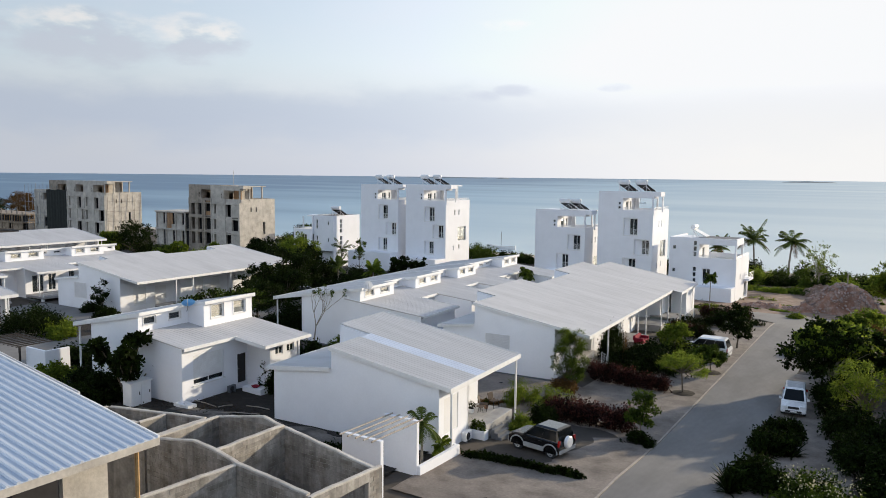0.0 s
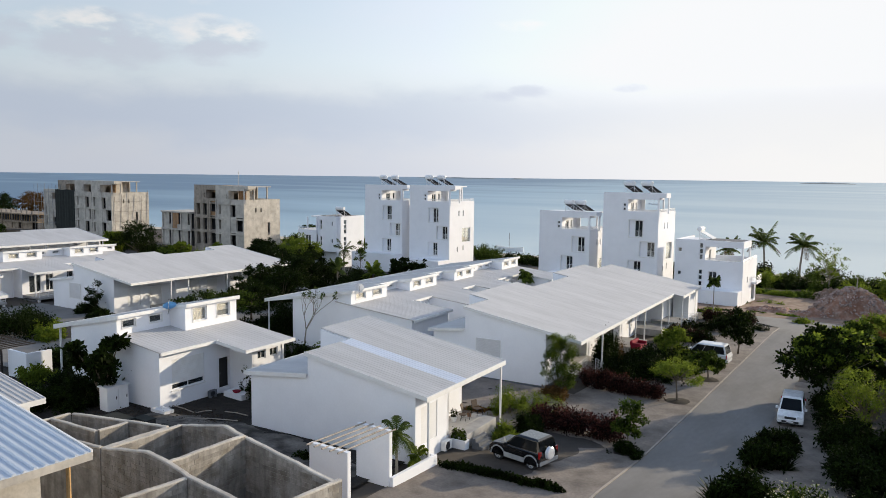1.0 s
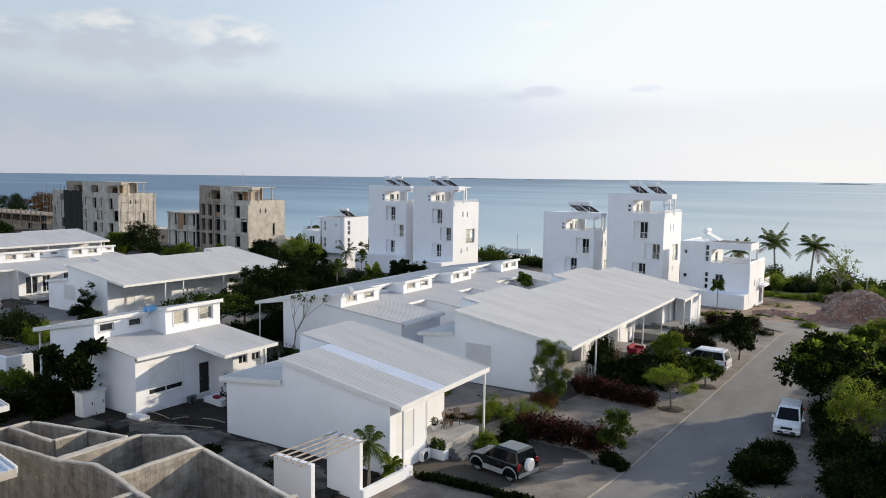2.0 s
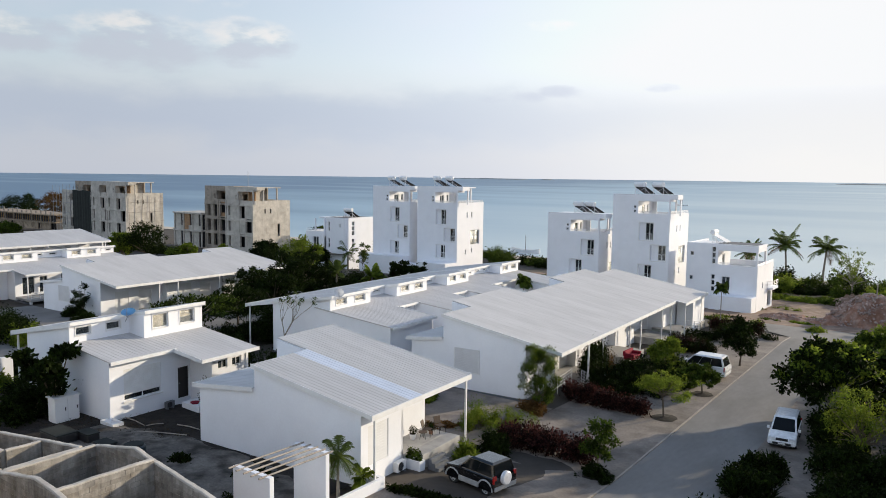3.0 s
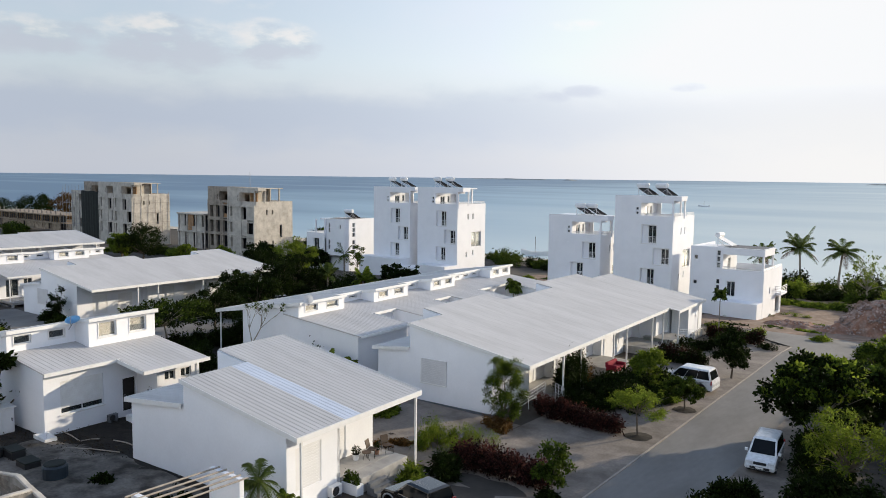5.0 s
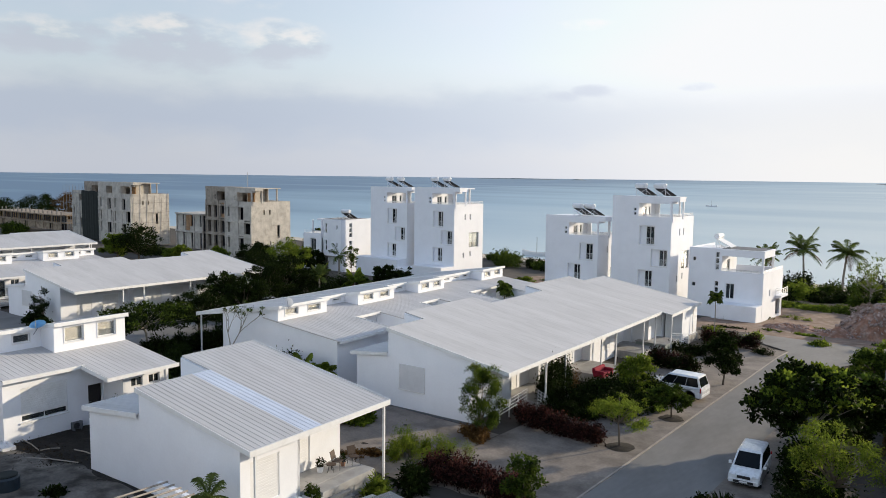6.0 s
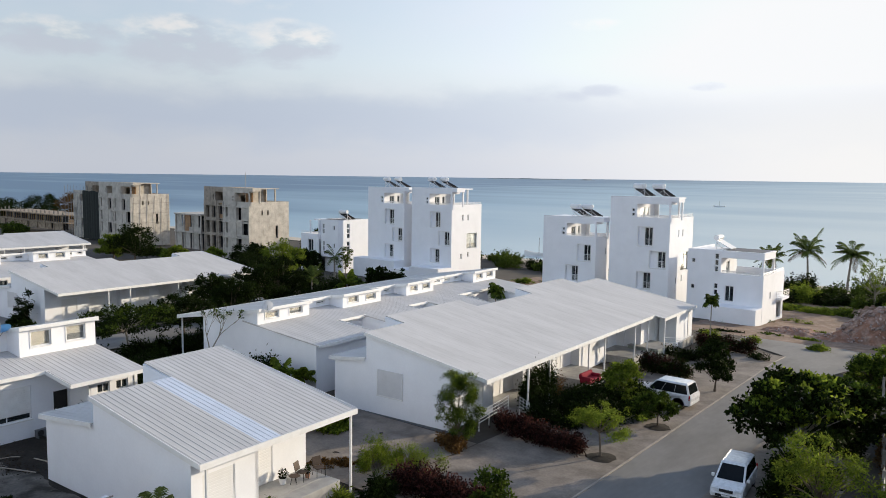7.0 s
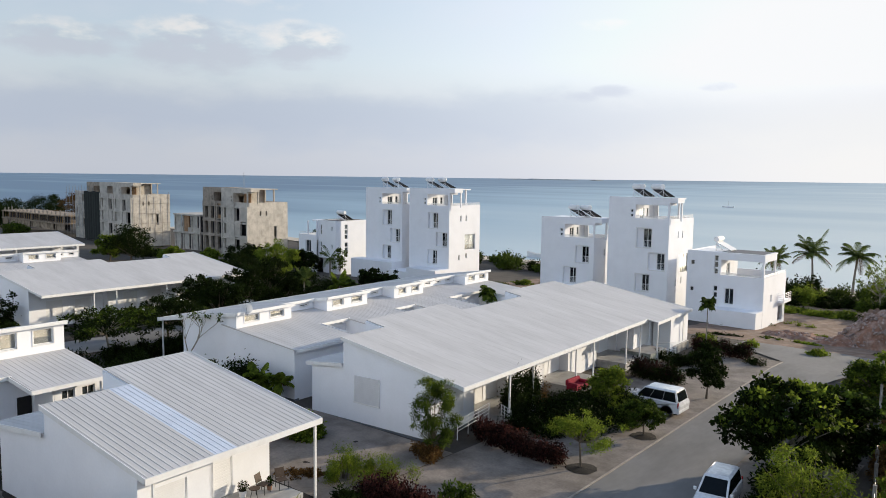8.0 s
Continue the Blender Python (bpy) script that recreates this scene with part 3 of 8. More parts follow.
def sun_house(y0, y1, floor, eave, hi, x_eave=-20.2, s=1.0, x_front=-21.6, open_end=0.0, deep=0.0, slope=0.165, back=-33.0, label="", strip=None, jog=None, low_far=None, columns=None, pitch=0.36, rib=None, split=0.55, turn=None, terrace_from=None, terrace_to=None, terrace_end=None, ends=(True, True)):
    """A house with a shed roof rising from a porch eave. s=+1: the porch looks towards +x; s=-1: mirrored.
    hi: list of (y_from, y_to, x of the high edge); deep: recess of the porch wall along the far half."""
    gx, gy = (x_eave + back) / 2, (y0 + y1) / 2
    h = thing("house", gx, gy, gz(gx, gy), label, "house", "single-storey houses")
    g = gz(gx, gy) - 0.6

    def roof_z(x):
        return eave + (x_eave - x) * s * slope
    yb = y1 - open_end
    x_hi = min(q[2] * s for q in hi) * s
    low0 = eave + 0.10                       # low roof at the clerestory
    def low_z(x):
        return low0 - abs(x - (x_eave - s * 8.3)) * 0.115
    # gable walls
    for a, b, q, xg in ((y0, y0 + 0.2, hi[0], x_front), (yb - 0.2, yb, hi[-1], x_front - s * deep if terrace_end else x_front)):
        pts = [(back, g), (xg, g), (xg, roof_z(xg) - 0.1), (q[2] + s * 0.12, roof_z(q[2]) - 0.1), (q[2] + s * 0.12, low_z(q[2]) - 0.03), (back, low_z(back) - 0.03)]
        part("gable_wall", prismed(pts, "y", a, b), M_WALL, h)
    # plinth band and floor slab
    part("plinth", boxed(min(back, x_front) - 0.03, y0 - 0.03, g, max(back, x_front if not terrace_end else x_front - deep) + 0.03, yb + 0.03, gz(gx, gy) + 0.18), M_STEP, h, "dark grey painted plinth")
    part("floor_slab", boxed(min(back, x_front) + 0.02, y0 + 0.2, floor - 0.25, max(back, x_front) - 0.02, yb - 0.2, floor), M_TILE, h)
    # porch wall in two stretches
    ym = y0 + (yb - y0) * split
    t = 0.2 * s
    bm = bmesh.new()
    fh = roof_z(x_front) - 0.1
    holes = [(ym - 3.0, floor + 0.35, ym - 1.3, floor + 2.4)]
    holed(bm, "x", x_front - t, x_front, y0 + 0.2, ym, g, fh, holes)
    part("front_wall", bm, M_WALL, h)
    panel_shutter(h, x_front, s, ym - 3.0, ym - 1.3, floor + 0.35, floor + 2.4)
    bm = bmesh.new()
    xr = x_front - s * deep
    holes2 = [(ym + 0.5, floor, min(ym + 2.3, yb - 0.5), floor + 2.15)]
    holed(bm, "x", xr - t, xr, ym, yb - 0.2, g, roof_z(xr) - 0.1, holes2)
    part("front_wall", bm, M_WALL, h)
    panel_shutter(h, xr, s, ym + 0.5, min(ym + 2.3, yb - 0.5), floor, floor + 2.15)
    if deep:
        part("side_wall", prismed([(xr, g), (x_front, g), (x_front, roof_z(x_front) - 0.1), (xr, roof_z(xr) - 0.1)], "y", ym - 0.2, ym), M_WALL, h)
    # back wall
    bm = bmesh.new()
    holed(bm, "x", back, back + t, y0 + 0.2, yb - 0.2, g, low_z(back) - 0.05, [(y0 + 2.2, floor + 1.0, y0 + 3.4, floor + 2.1)])
    part("back_wall", bm, M_WALL, h)
    window(h, "x", back + t * 0.5, y0 + 2.22, y0 + 3.38, floor + 1.02, floor + 2.08, -s, 1)
    # main roof
    for a, b, xh in hi:
        segs = [(a, b)]
        if strip and a <= strip[0] < b:
            segs = [q for q in ((a, strip[0]), (strip[1], b)) if q[1] - q[0] > 0.3]
        for q in segs:
            bm = bmesh.new()
            ribbed(bm, x_eave, eave, xh, roof_z(xh), q[0] - (0.12 if q[0] == y0 and ends[0] else 0), q[1] + (0.12 if q[1] == y1 and ends[1] else 0), pitch, rib)
            part("roof_sheet", bm, M_ROOF, h)
        # clerestory wall under the high edge
        bm = bmesh.new()
        cx = xh + s * 0.12
        zt = roof_z(xh) - 0.1
        zb = low_z(xh) - 0.05
        ww = b - a
        hl = [(a + ww * 0.16, zb + 0.3, a + ww * 0.42, zt - 0.22), (a + ww * 0.58, zb + 0.3, a + ww * 0.84, zt - 0.22)] if b <= yb + 0.1 else []
        holed(bm, "x", cx, cx + s * 0.16, a + (0.2 if a == y0 else 0), min(b, yb) - (0.2 if b == y1 else 0), zb, zt, hl)
        part("clerestory_wall", bm, M_WALL, h)
        for w in hl:
            window(h, "x", cx + s * 0.06, w[0] + 0.01, w[2] - 0.01, w[1] + 0.01, w[3] - 0.01, -s, 0)
    if strip:
        bm = bmesh.new()
        xh = [q[2] for q in hi if q[0] <= strip[0] < q[1]][0]
        ribbed(bm, x_eave, eave, xh, roof_z(xh), strip[0], strip[1], pitch, rib)
        part("roof_strip", bm, M_STRIP, h, "pale blue translucent roof strip")
    for q0, q1 in zip(hi, hi[1:]):
        lo, up = sorted((q0[2] * s, q1[2] * s))
        part("parapet", prismed([(lo * s, low_z(lo * s) - 0.05), (up * s, low_z(up * s) - 0.05), (up * s, roof_z(up * s) - 0.1), (lo * s, roof_z(lo * s) - 0.1)], "y", q0[1] - 0.08, q0[1] + 0.08), M_WALL, h)
    # eave fascia and verge boards
    bm = bmesh.new()
    box(bm, min(x_eave, x_eave + s * 0.05), y0 - (0.14 if ends[0] else 0), eave - 0.26, max(x_eave, x_eave + s * 0.05), y1 + (0.14 if ends[1] else 0), eave + 0.02)
    part("fascia", bm, M_TRIM, h)
    for yv, q, e in ((y0 - 0.16, hi[0], ends[0]), (y1 + 0.12, hi[-1], ends[1])):
        if not e:
            continue
        pts = [(x_eave, eave - 0.2), (x_eave, eave + 0.045), (q[2], roof_z(q[2]) + 0.045), (q[2], roof_z(q[2]) - 0.2)]
        part("verge_board", prismed(pts, "y", yv, yv + 0.035), M_TRIM, h)
    # low roof behind the clerestory
    for a, b, xh in hi:
        bm = bmesh.new()
        xb = back - s * 0.45
        ribbed(bm, xb, low_z(xb), xh + s * 0.1, low_z(xh), a - (0.12 if a == y0 and ends[0] else 0), min(b, yb) + (0.12 if b == y1 and ends[1] else 0), pitch, rib, thick=0.06)
        part("low_roof", bm, M_ROOF, h)
    bm = bmesh.new()
    xb = back - s * 0.45
    box(bm, min(xb, xb - s * 0.04), y0 - (0.14 if ends[0] else 0), low_z(xb) - 0.22, max(xb, xb - s * 0.04), yb + (0.14 if ends[1] else 0), low_z(xb) + 0.02)
    part("fascia", bm, M_TRIM, h)
    pts = [(xb, low_z(xb) - 0.22), (xb, low_z(xb) + 0.03), (hi[0][2] + s * 0.1, low_z(hi[0][2]) + 0.03), (hi[0][2] + s * 0.1, low_z(hi[0][2]) - 0.22)]
    if ends[0]:
        part("verge_board", prismed(pts, "y", y0 - 0.16, y0 - 0.125), M_TRIM, h)
    # terrace with columns
    xo = x_eave - s * 0.12 if terrace_to is None else terrace_to
    tb = bmesh.new()
    box(tb, min(xr - t, xo), terrace_from or ym + 0.02, gz(gx, gy) - 0.6, max(xr - t, xo), terrace_end or y1 - 0.05, floor - 0.02, 0.02)
    part("terrace", tb, M_TILE, h, "pale screeded terrace slab")
    if abs(x_front - x_eave) > 0.7:
        for yc in columns or (ym + 0.6, y1 - 0.75):
            column(h, x_eave - s * 0.12, yc, (floor - 0.02) if ym < yc < (terrace_end or y1) else gz(gx, yc) - 0.1, eave - 0.26)
    return turned(h, turn)


def curtain(pts, n):
    """Profile of one roller curtain: a shallow wave. pts: (outer, inner, z0, z1)."""
    out, back, z0, z1 = pts
    prof = []
    for i in range(n):
        a, b = z0 + (z1 - z0) * i / n, z0 + (z1 - z0) * (i + 1) / n
        prof += [(back + (out - back) * 0.86, a), (out, a + (b - a) * 0.12), (out, a + (b - a) * 0.92)]
    return [(back, z0)] + prof + [(back + (out - back) * 0.55, z1), (back, z1)]


def panel_shutter(parent, x, s, u0, u1, z0, z1):
    """Closed white roller shutter set in a wall across x."""
    w = part("shutter", prismed(curtain((x - s * 0.03, x - s * 0.07, z0, z1), 14), "y", u0 + 0.05, u1 - 0.05), M_SHUT, parent, "closed white roller shutter")
    for a, b in ((u0 + 0.002, u0 + 0.05), (u1 - 0.05, u1 - 0.002)):
        part("guide_rail", boxed(min(x - s * 0.14, x - s * 0.015), a, z0, max(x - s * 0.14, x - s * 0.015), b, z1), M_TRIM, w)


def shutter(parent, y, x0, x1, z0, z1):
    """A roller shutter, closed, in a gable wall that looks towards -y."""
    s = part("shutter", prismed(curtain((y - 0.075, y - 0.03, z0, z1), 14), "x", x0, x1), M_SHUT_GREY, parent, "closed pale grey roller shutter")
    part("sill", boxed(x0 - 0.07, y - 0.1, z0 - 0.08, x1 + 0.07, y - 0.02, z0 - 0.002), M_TRIM, s)
    for a in (x0 - 0.05, x1 + 0.002):
        part("guide_rail", boxed(a, y - 0.085, z0, a + 0.048, y - 0.02, z1), M_TRIM, s)


REC = 1.6                            # set-back of the low clerestory


def twin_house(y0, y1, floor, eave_w, hi_x, top, x_w, wall_w, boxes, lows, low_base, low_slope, slope, label, south_windows=(), cut=(), walls=None, turn=None):
    """A house whose high roof falls towards -x, with a clerestory that looks towards +x over a low roof.
    boxes: (y_from, y_to, raised or not) along the clerestory; lows: (y_from, y_to, x of the low eave)."""
    gx, gy = (x_w + hi_x) / 2, (y0 + y1) / 2
    g0 = gz(gx, gy)
    g = g0 - 0.6
    h = thing("house", gx, gy, g0, label, "house", "single-storey houses")

    def up(x):
        return top - (hi_x - x) * slope

    def lo(x):
        return low_base - (x - hi_x) * low_slope
    for a, b, q in ((y0, y0 + 0.2, (walls or lows)[0]), (y1 - 0.2, y1, (walls or lows)[-1])):
        xe = q[2] - 0.35
        hx = hi_x if (boxes[0] if a == y0 else boxes[-1])[2] else hi_x - REC
        pts = [(wall_w, g), (xe, g), (xe, lo(xe) - 0.06), (hx, lo(hx) - 0.06), (hx, up(hx) - 0.1), (wall_w, up(wall_w) - 0.1)]
        part("gable_wall", prismed(pts, "y", a, b), M_WALL, h)
    part("plinth", boxed(wall_w - 0.03, y0 - 0.03, g, lows[0][2] - 0.33, y0 + 0.4, g0 + 0.16), M_STEP, h, "dark grey painted plinth")
    part("floor_slab", boxed(wall_w + 0.1, y0 + 0.2, floor - 0.2, hi_x, y1 - 0.2, floor), M_TILE, h)
    bm = bmesh.new()
    holed(bm, "x", wall_w, wall_w + 0.2, y0 + 0.2, y1 - 0.2, g, up(wall_w) - 0.3, [(y0 + 2.0, floor, y0 + 3.8, floor + 2.1)])
    part("west_wall", bm, M_WALL, h)
    window(h, "x", wall_w + 0.1, y0 + 2.02, y0 + 3.78, floor + 0.02, floor + 2.08, -1, 1, name="glazed_door")
    # clerestory, raised boxes and low stretches between them
    for a, b, raised in boxes:
        cx = hi_x - (0.0 if raised else REC)
        zt = up(cx) - 0.12
        w = b - a
        zb = lo(cx) + 0.03
        if raised:
            hl = [(a + w * 0.14, zb + (zt - zb) * 0.30, a + w * 0.40, zt - 0.16), (a + w * 0.60, zb + (zt - zb) * 0.30, a + w * 0.86, zt - 0.16)]
        else:
            hl = [(a + w * 0.10, zb + (zt - zb) * 0.35, a + w * 0.34, zt - 0.2), (a + w * 0.60, zb + (zt - zb) * 0.35, a + w * 0.84, zt - 0.2)]
        bm = bmesh.new()
        holed(bm, "x", cx - 0.18, cx, a + (0.2 if a == y0 else 0), b - (0.2 if b == y1 else 0), lo(cx) - 0.2, zt, hl)
        cw = part("clerestory_wall", bm, M_WALL, h)
        for q in hl:
            window(h, "x", cx - 0.09, q[0] + 0.01, q[2] - 0.01, q[1] + 0.01, q[3] - 0.01, 1, 0, glass=M_GLASS_CLEAR if raised else None)
            # surround
            bm = bmesh.new()
            for (p0, p1, r0, r1) in ((q[0] - 0.06, q[2] + 0.06, q[1] - 0.06, q[1]), (q[0] - 0.06, q[2] + 0.06, q[3], q[3] + 0.06), (q[0] - 0.06, q[0], q[1], q[3]), (q[2], q[2] + 0.06, q[1], q[3])):
                box(bm, cx, p0, r0, cx + 0.03, p1, r1)
            part("surround", bm, M_TRIM, cw)
            if raised:
                bm = boxed(cx - 0.17, q[0] + 0.05, q[1] + (q[3] - q[1]) * (0.1 if (a + w * 0.5 > q[0]) else 0.45), cx - 0.15, q[2] - 0.05, q[3] - 0.02)
                part("blind", bm, M_BLIND, cw, "beige roller blind")
        dz = 0.0
        bm = bmesh.new()
        xo = cx + 0.22
        ribbed(bm, x_w, up(x_w) + dz, xo, up(xo) + dz, a - (0.1 if a == boxes[0][0] else 0.0), b + (0.1 if b == boxes[-1][1] else 0.0), thick=0.1)
        part("roof_sheet", bm, M_ROOF, h)
        bm = boxed(xo, a - 0.1, up(xo) + dz - 0.18, xo + 0.05, b + 0.1 if raised else b, up(xo) + dz + 0.06)
        part("fascia", bm, M_TRIM, h)
        if raised:
            for yy in (a, b):
                e = cx - REC - 0.1
                pts = [(e, lo(e) - 0.1), (cx - 0.01, lo(cx) - 0.1), (cx - 0.01, up(cx) - 0.11), (e, up(e) - 0.11)]
                d0, d1 = (yy + 0.003, yy + 0.12) if yy == a else (yy - 0.12, yy - 0.003)
                part("cheek_wall", prismed(pts, "y", d0, d1), M_WALL, h)
                pts = [(e + 0.2, up(e + 0.2) - 0.16), (cx + 0.22, up(cx + 0.22) - 0.18), (cx + 0.22, up(cx + 0.22) + 0.05), (e + 0.2, up(e + 0.2) + 0.05)]
                d0, d1 = (yy - 0.05, yy - 0.01) if yy == a else (yy + 0.01, yy + 0.05)
                part("verge_board", prismed(pts, "y", d0, d1), M_TRIM, h)
    for yv in (y0 - 0.15, y1 + 0.11):
        q = (boxes[0] if yv < y0 else boxes[-1])
        dz = 0.0
        xo = hi_x + (0.22 if q[2] else 0.22 - REC)
        pts = [(x_w, up(x_w) + dz - 0.24), (x_w, up(x_w) + dz + 0.05), (xo, up(xo) + dz + 0.05), (xo, up(xo) + dz - 0.24)]
        part("verge_board", prismed(pts, "y", yv, yv + 0.04), M_TRIM, h)
    part("fascia", boxed(x_w - 0.05, y0 - 0.14, up(x_w) - 0.3, x_w, y1 + 0.14, up(x_w) + 0.02), M_TRIM, h)
    # low roof with its walls
    for i, (a, b, xe) in enumerate(lows):
        bm = bmesh.new()
        ribbed(bm, xe, lo(xe), hi_x - REC - 0.1, lo(hi_x - REC - 0.1), a - (0.1 if i == 0 else 0), b + (0.1 if i == len(lows) - 1 else 0), thick=0.08)
        part("low_roof", bm, M_ROOF, h)
        part("fascia", boxed(xe, a - 0.12, lo(xe) - 0.2, xe + 0.05, b + 0.12, lo(xe) + 0.03), M_TRIM, h)
    for i, (a, b, xe) in enumerate(walls or lows):
        xw = xe - 0.4
        bm = bmesh.new()
        hl = south_windows[i] if i < len(south_windows) else []
        holed(bm, "x", xw - 0.2, xw, a + (0.2 if i == 0 else 0.0), b - (0.2 if i == len(lows) - 1 else 0), g, lo(xw) - 0.08, [q[:4] for q in hl])
        part("front_wall", bm, M_WALL, h)
        for q in hl:
            if q[4] == "shutter":
                zs = q[1] + 0.42
                part("shutter", prismed(curtain((xw - 0.035, xw - 0.09, zs, q[3] - 0.01), 12), "y", q[0] + 0.01, q[2] - 0.01), M_TRIM, h, "white roller shutter, nearly closed")
                window(h, "x", xw - 0.08, q[0] + 0.01, q[2] - 0.01, q[1] + 0.01, zs - 0.005, 1, 1)
                part("sill", boxed(xw, q[0] - 0.08, q[1] - 0.08, xw + 0.07, q[2] + 0.08, q[1]), M_TRIM, h)
            elif q[4] == "door":
                # near-black leaf takes the place of the shade in an open doorway
                d = part("door", boxed(xw - 0.16, q[0] + 0.02, q[1], xw - 0.11, q[2] - 0.02, q[3] - 0.02, 0.006), M_DOOR, h, "near-black door standing for the shade of an open doorway")
                part("door_handle", boxed(xw - 0.11, q[0] + 0.1, q[1] + 1.0, xw - 0.06, q[0] + 0.22, q[1] + 1.03), M_GREY, d)
            else:
                window(h, "x", xw - 0.08, q[0] + 0.01, q[2] - 0.01, q[1] + 0.01, q[3] - 0.01, 1, 1)
    for (a, b, xe), (a2, b2, xe2) in zip(walls or lows, (walls or lows)[1:]):
        l0, l1 = sorted((xe - 0.4, xe2 - 0.4))
        pts = [(l0 - 0.2, g), (l1 - 0.01, g), (l1 - 0.01, lo(l1) - 0.08), (l0 - 0.2, lo(l0) - 0.08)]
        part("side_wall", prismed(pts, "y", b - 0.1, b + 0.1), M_WALL, h)
    for (a, b, xe), (a2, b2, xe2) in zip(lows, lows[1:]):
        l0, l1 = sorted((xe - 0.4, xe2 - 0.4))
        pts = [(l0 + 0.4, lo(l0 + 0.4) - 0.2), (l1 + 0.4, lo(l1 + 0.4) - 0.2), (l1 + 0.4, lo(l1 + 0.4) + 0.04), (l0 + 0.4, lo(l0 + 0.4) + 0.04)]
        part("verge_board", prismed(pts, "y", (b - 0.14) if xe2 > xe else b + 0.1, (b - 0.1) if xe2 > xe else b + 0.14), M_TRIM, h)
    for yc in (y0 + 0.25, (y0 + y1) / 2, y1 - 0.25):
        column(h, x_w + 0.15, yc, g0 - 0.1, up(x_w) - 0.3)
    return turned(h, turn)


def turned(h, turn):
    """Turns a thing by degrees about a plan point: (degrees, x, y), and lets it fall along its row by a fourth number of degrees."""
    if turn:
        c = Matrix.Translation((turn[1], turn[2], 0))
        fall = Matrix.Rotation(radians(-turn[3] if len(turn) > 3 else 0.0), 4, "X")
        h.matrix_basis = c @ Matrix.Rotation(radians(turn[0]), 4, "Z") @ fall @ c.inverted() @ Matrix.Translation(h.location)
    return h


# the house with the blue strip
sun_house(33.2, 42.4, 0.7, 3.95, [(33.2, 37.5, -28.4), (37.5, 42.4, -30.8)], x_eave=-20.2, x_front=-20.95, open_end=1.1, deep=1.65, back=-32.7, split=0.44,
               label="white house with ribbed pale roof, blue strip and porch", strip=(36.35, 37.5), columns=(33.5, 42.2), terrace_from=37.4, terrace_to=-20.1, terrace_end=41.2, pitch=0.31, rib=0.017, turn=(3.5, -20.2, 33.2))
# row beside the road: three alike and a deeper one at its end, stepping down with the ground
ROW_X, ROW_Y, ROW_EAVE, ROW_SLOPE = -20.15, 53.0, 3.36, 0.17
ROW_TURN = (3.8, ROW_X, ROW_Y, 0.5)
ROW = [(53.0, 62.7), (62.7, 72.4), (72.4, 82.2), (82.2, 91.6)]
for i, (a, b) in enumerate(ROW):
    m = a + 4.4
    last = i == 3
    hs = [(a, m, ROW_X - 9.9), (m, b, ROW_X - 11.7)] if i % 2 == 0 else [(a, m, ROW_X - 11.7), (m, b, ROW_X - 9.9)]
    out = 1.0 if last else 0.0
    h = sun_house(a, b, 0.1, ROW_EAVE - out * ROW_SLOPE, hs, x_eave=ROW_X + out, x_front=ROW_X - (2.8 if not last else 1.2), deep=0.8, back=ROW_X - 12.7,
                  slope=ROW_SLOPE, ends=(i == 0, last), columns=(a + 5.4, b - 1.2) if i < 3 else (a + 0.4,), pitch=0.85, rib=0.005, label="white terraced house with pale shed roof and porch")
    if last:
        # the end room stands forward under the eave
        x0, x1 = ROW_X - 1.0, ROW_X + 0.7
        rz = ROW_EAVE - 0.12
        part("end_room_wall", prismed([(x0, -1.4), (x1, -1.4), (x1, rz - 0.7 * ROW_SLOPE), (x0, rz + 1.0 * ROW_SLOPE)], "y", 86.6, b - 0.02), M_WALL, h)
        part("shutter_panel", boxed(x1, b - 1.5, 0.2, x1 + 0.04, b - 1.1, 2.7), M_TRIM, h)
    if i == 0:
        shutter(h, a, ROW_X - 8.7, ROW_X - 6.6, 0.9, 2.65)
    turned(h, ROW_TURN)
# house beyond the lane with its own row
for i, (a, b) in enumerate([(50.3, 58.9), (58.9, 67.5), (67.5, 76.1)]):
    hs = [(a, a + 4.2, -81.6), (a + 4.2, b, -83.4)] if i % 2 == 0 else [(a, a + 4.2, -83.4), (a + 4.2, b, -81.6)]
    h = sun_house(a, b, -0.1, 3.4, hs, x_eave=-71.3, x_front=-74.3, deep=0.8, back=-85.4, slope=0.15, ends=(i == 0, i == 2), pitch=0.85, rib=0.005, label="white terraced house behind the lane with pale shed roof")
    if i == 0:
        shutter(h, 50.3, -82.2, -80.2, 0.9, 2.6)
    turned(h, (3.4, -71.3, 50.3, 0.4))
# clerestory houses
twin_house(30.9, 40.0, 0.5, 0, -42.0, 6.2, -50.4, -48.6, [(30.9, 35.2, False), (35.2, 40.0, True)], [(30.9, 35.4, -39.1), (35.4, 40.0, -36.3)], 4.40, 0.125, 0.19,
           "white house with clerestory windows and stepped pale roof",
           [[(31.9, 1.3, 34.6, 3.3, "shutter"), (35.9, 0.5, 36.8, 2.6, "door")], [(37.4, 2.5, 38.2, 3.1, "w"), (38.6, 2.5, 39.4, 3.1, "w")]],
           walls=[(30.9, 37.0, -39.1), (37.0, 40.0, -36.9)], turn=(3.0, -39.1, 31.0))
SROW = [(52.3, 62.0, 57.9), (62.0, 71.1, 67.2), (71.1, 79.5, 75.6), (79.5, 87.8, None)]
for a, b, m in SROW:
    bx = [(a, m, True), (m, b, False)] if m else [(a, 83.1, False), (83.1, b, True)]
    m2 = m + 0.7 if m else 82.8
    lw = [(a, m2, -35.2), (m2, b, -39.4)] if m else [(a, m2, -39.4), (m2, b, -35.2)]
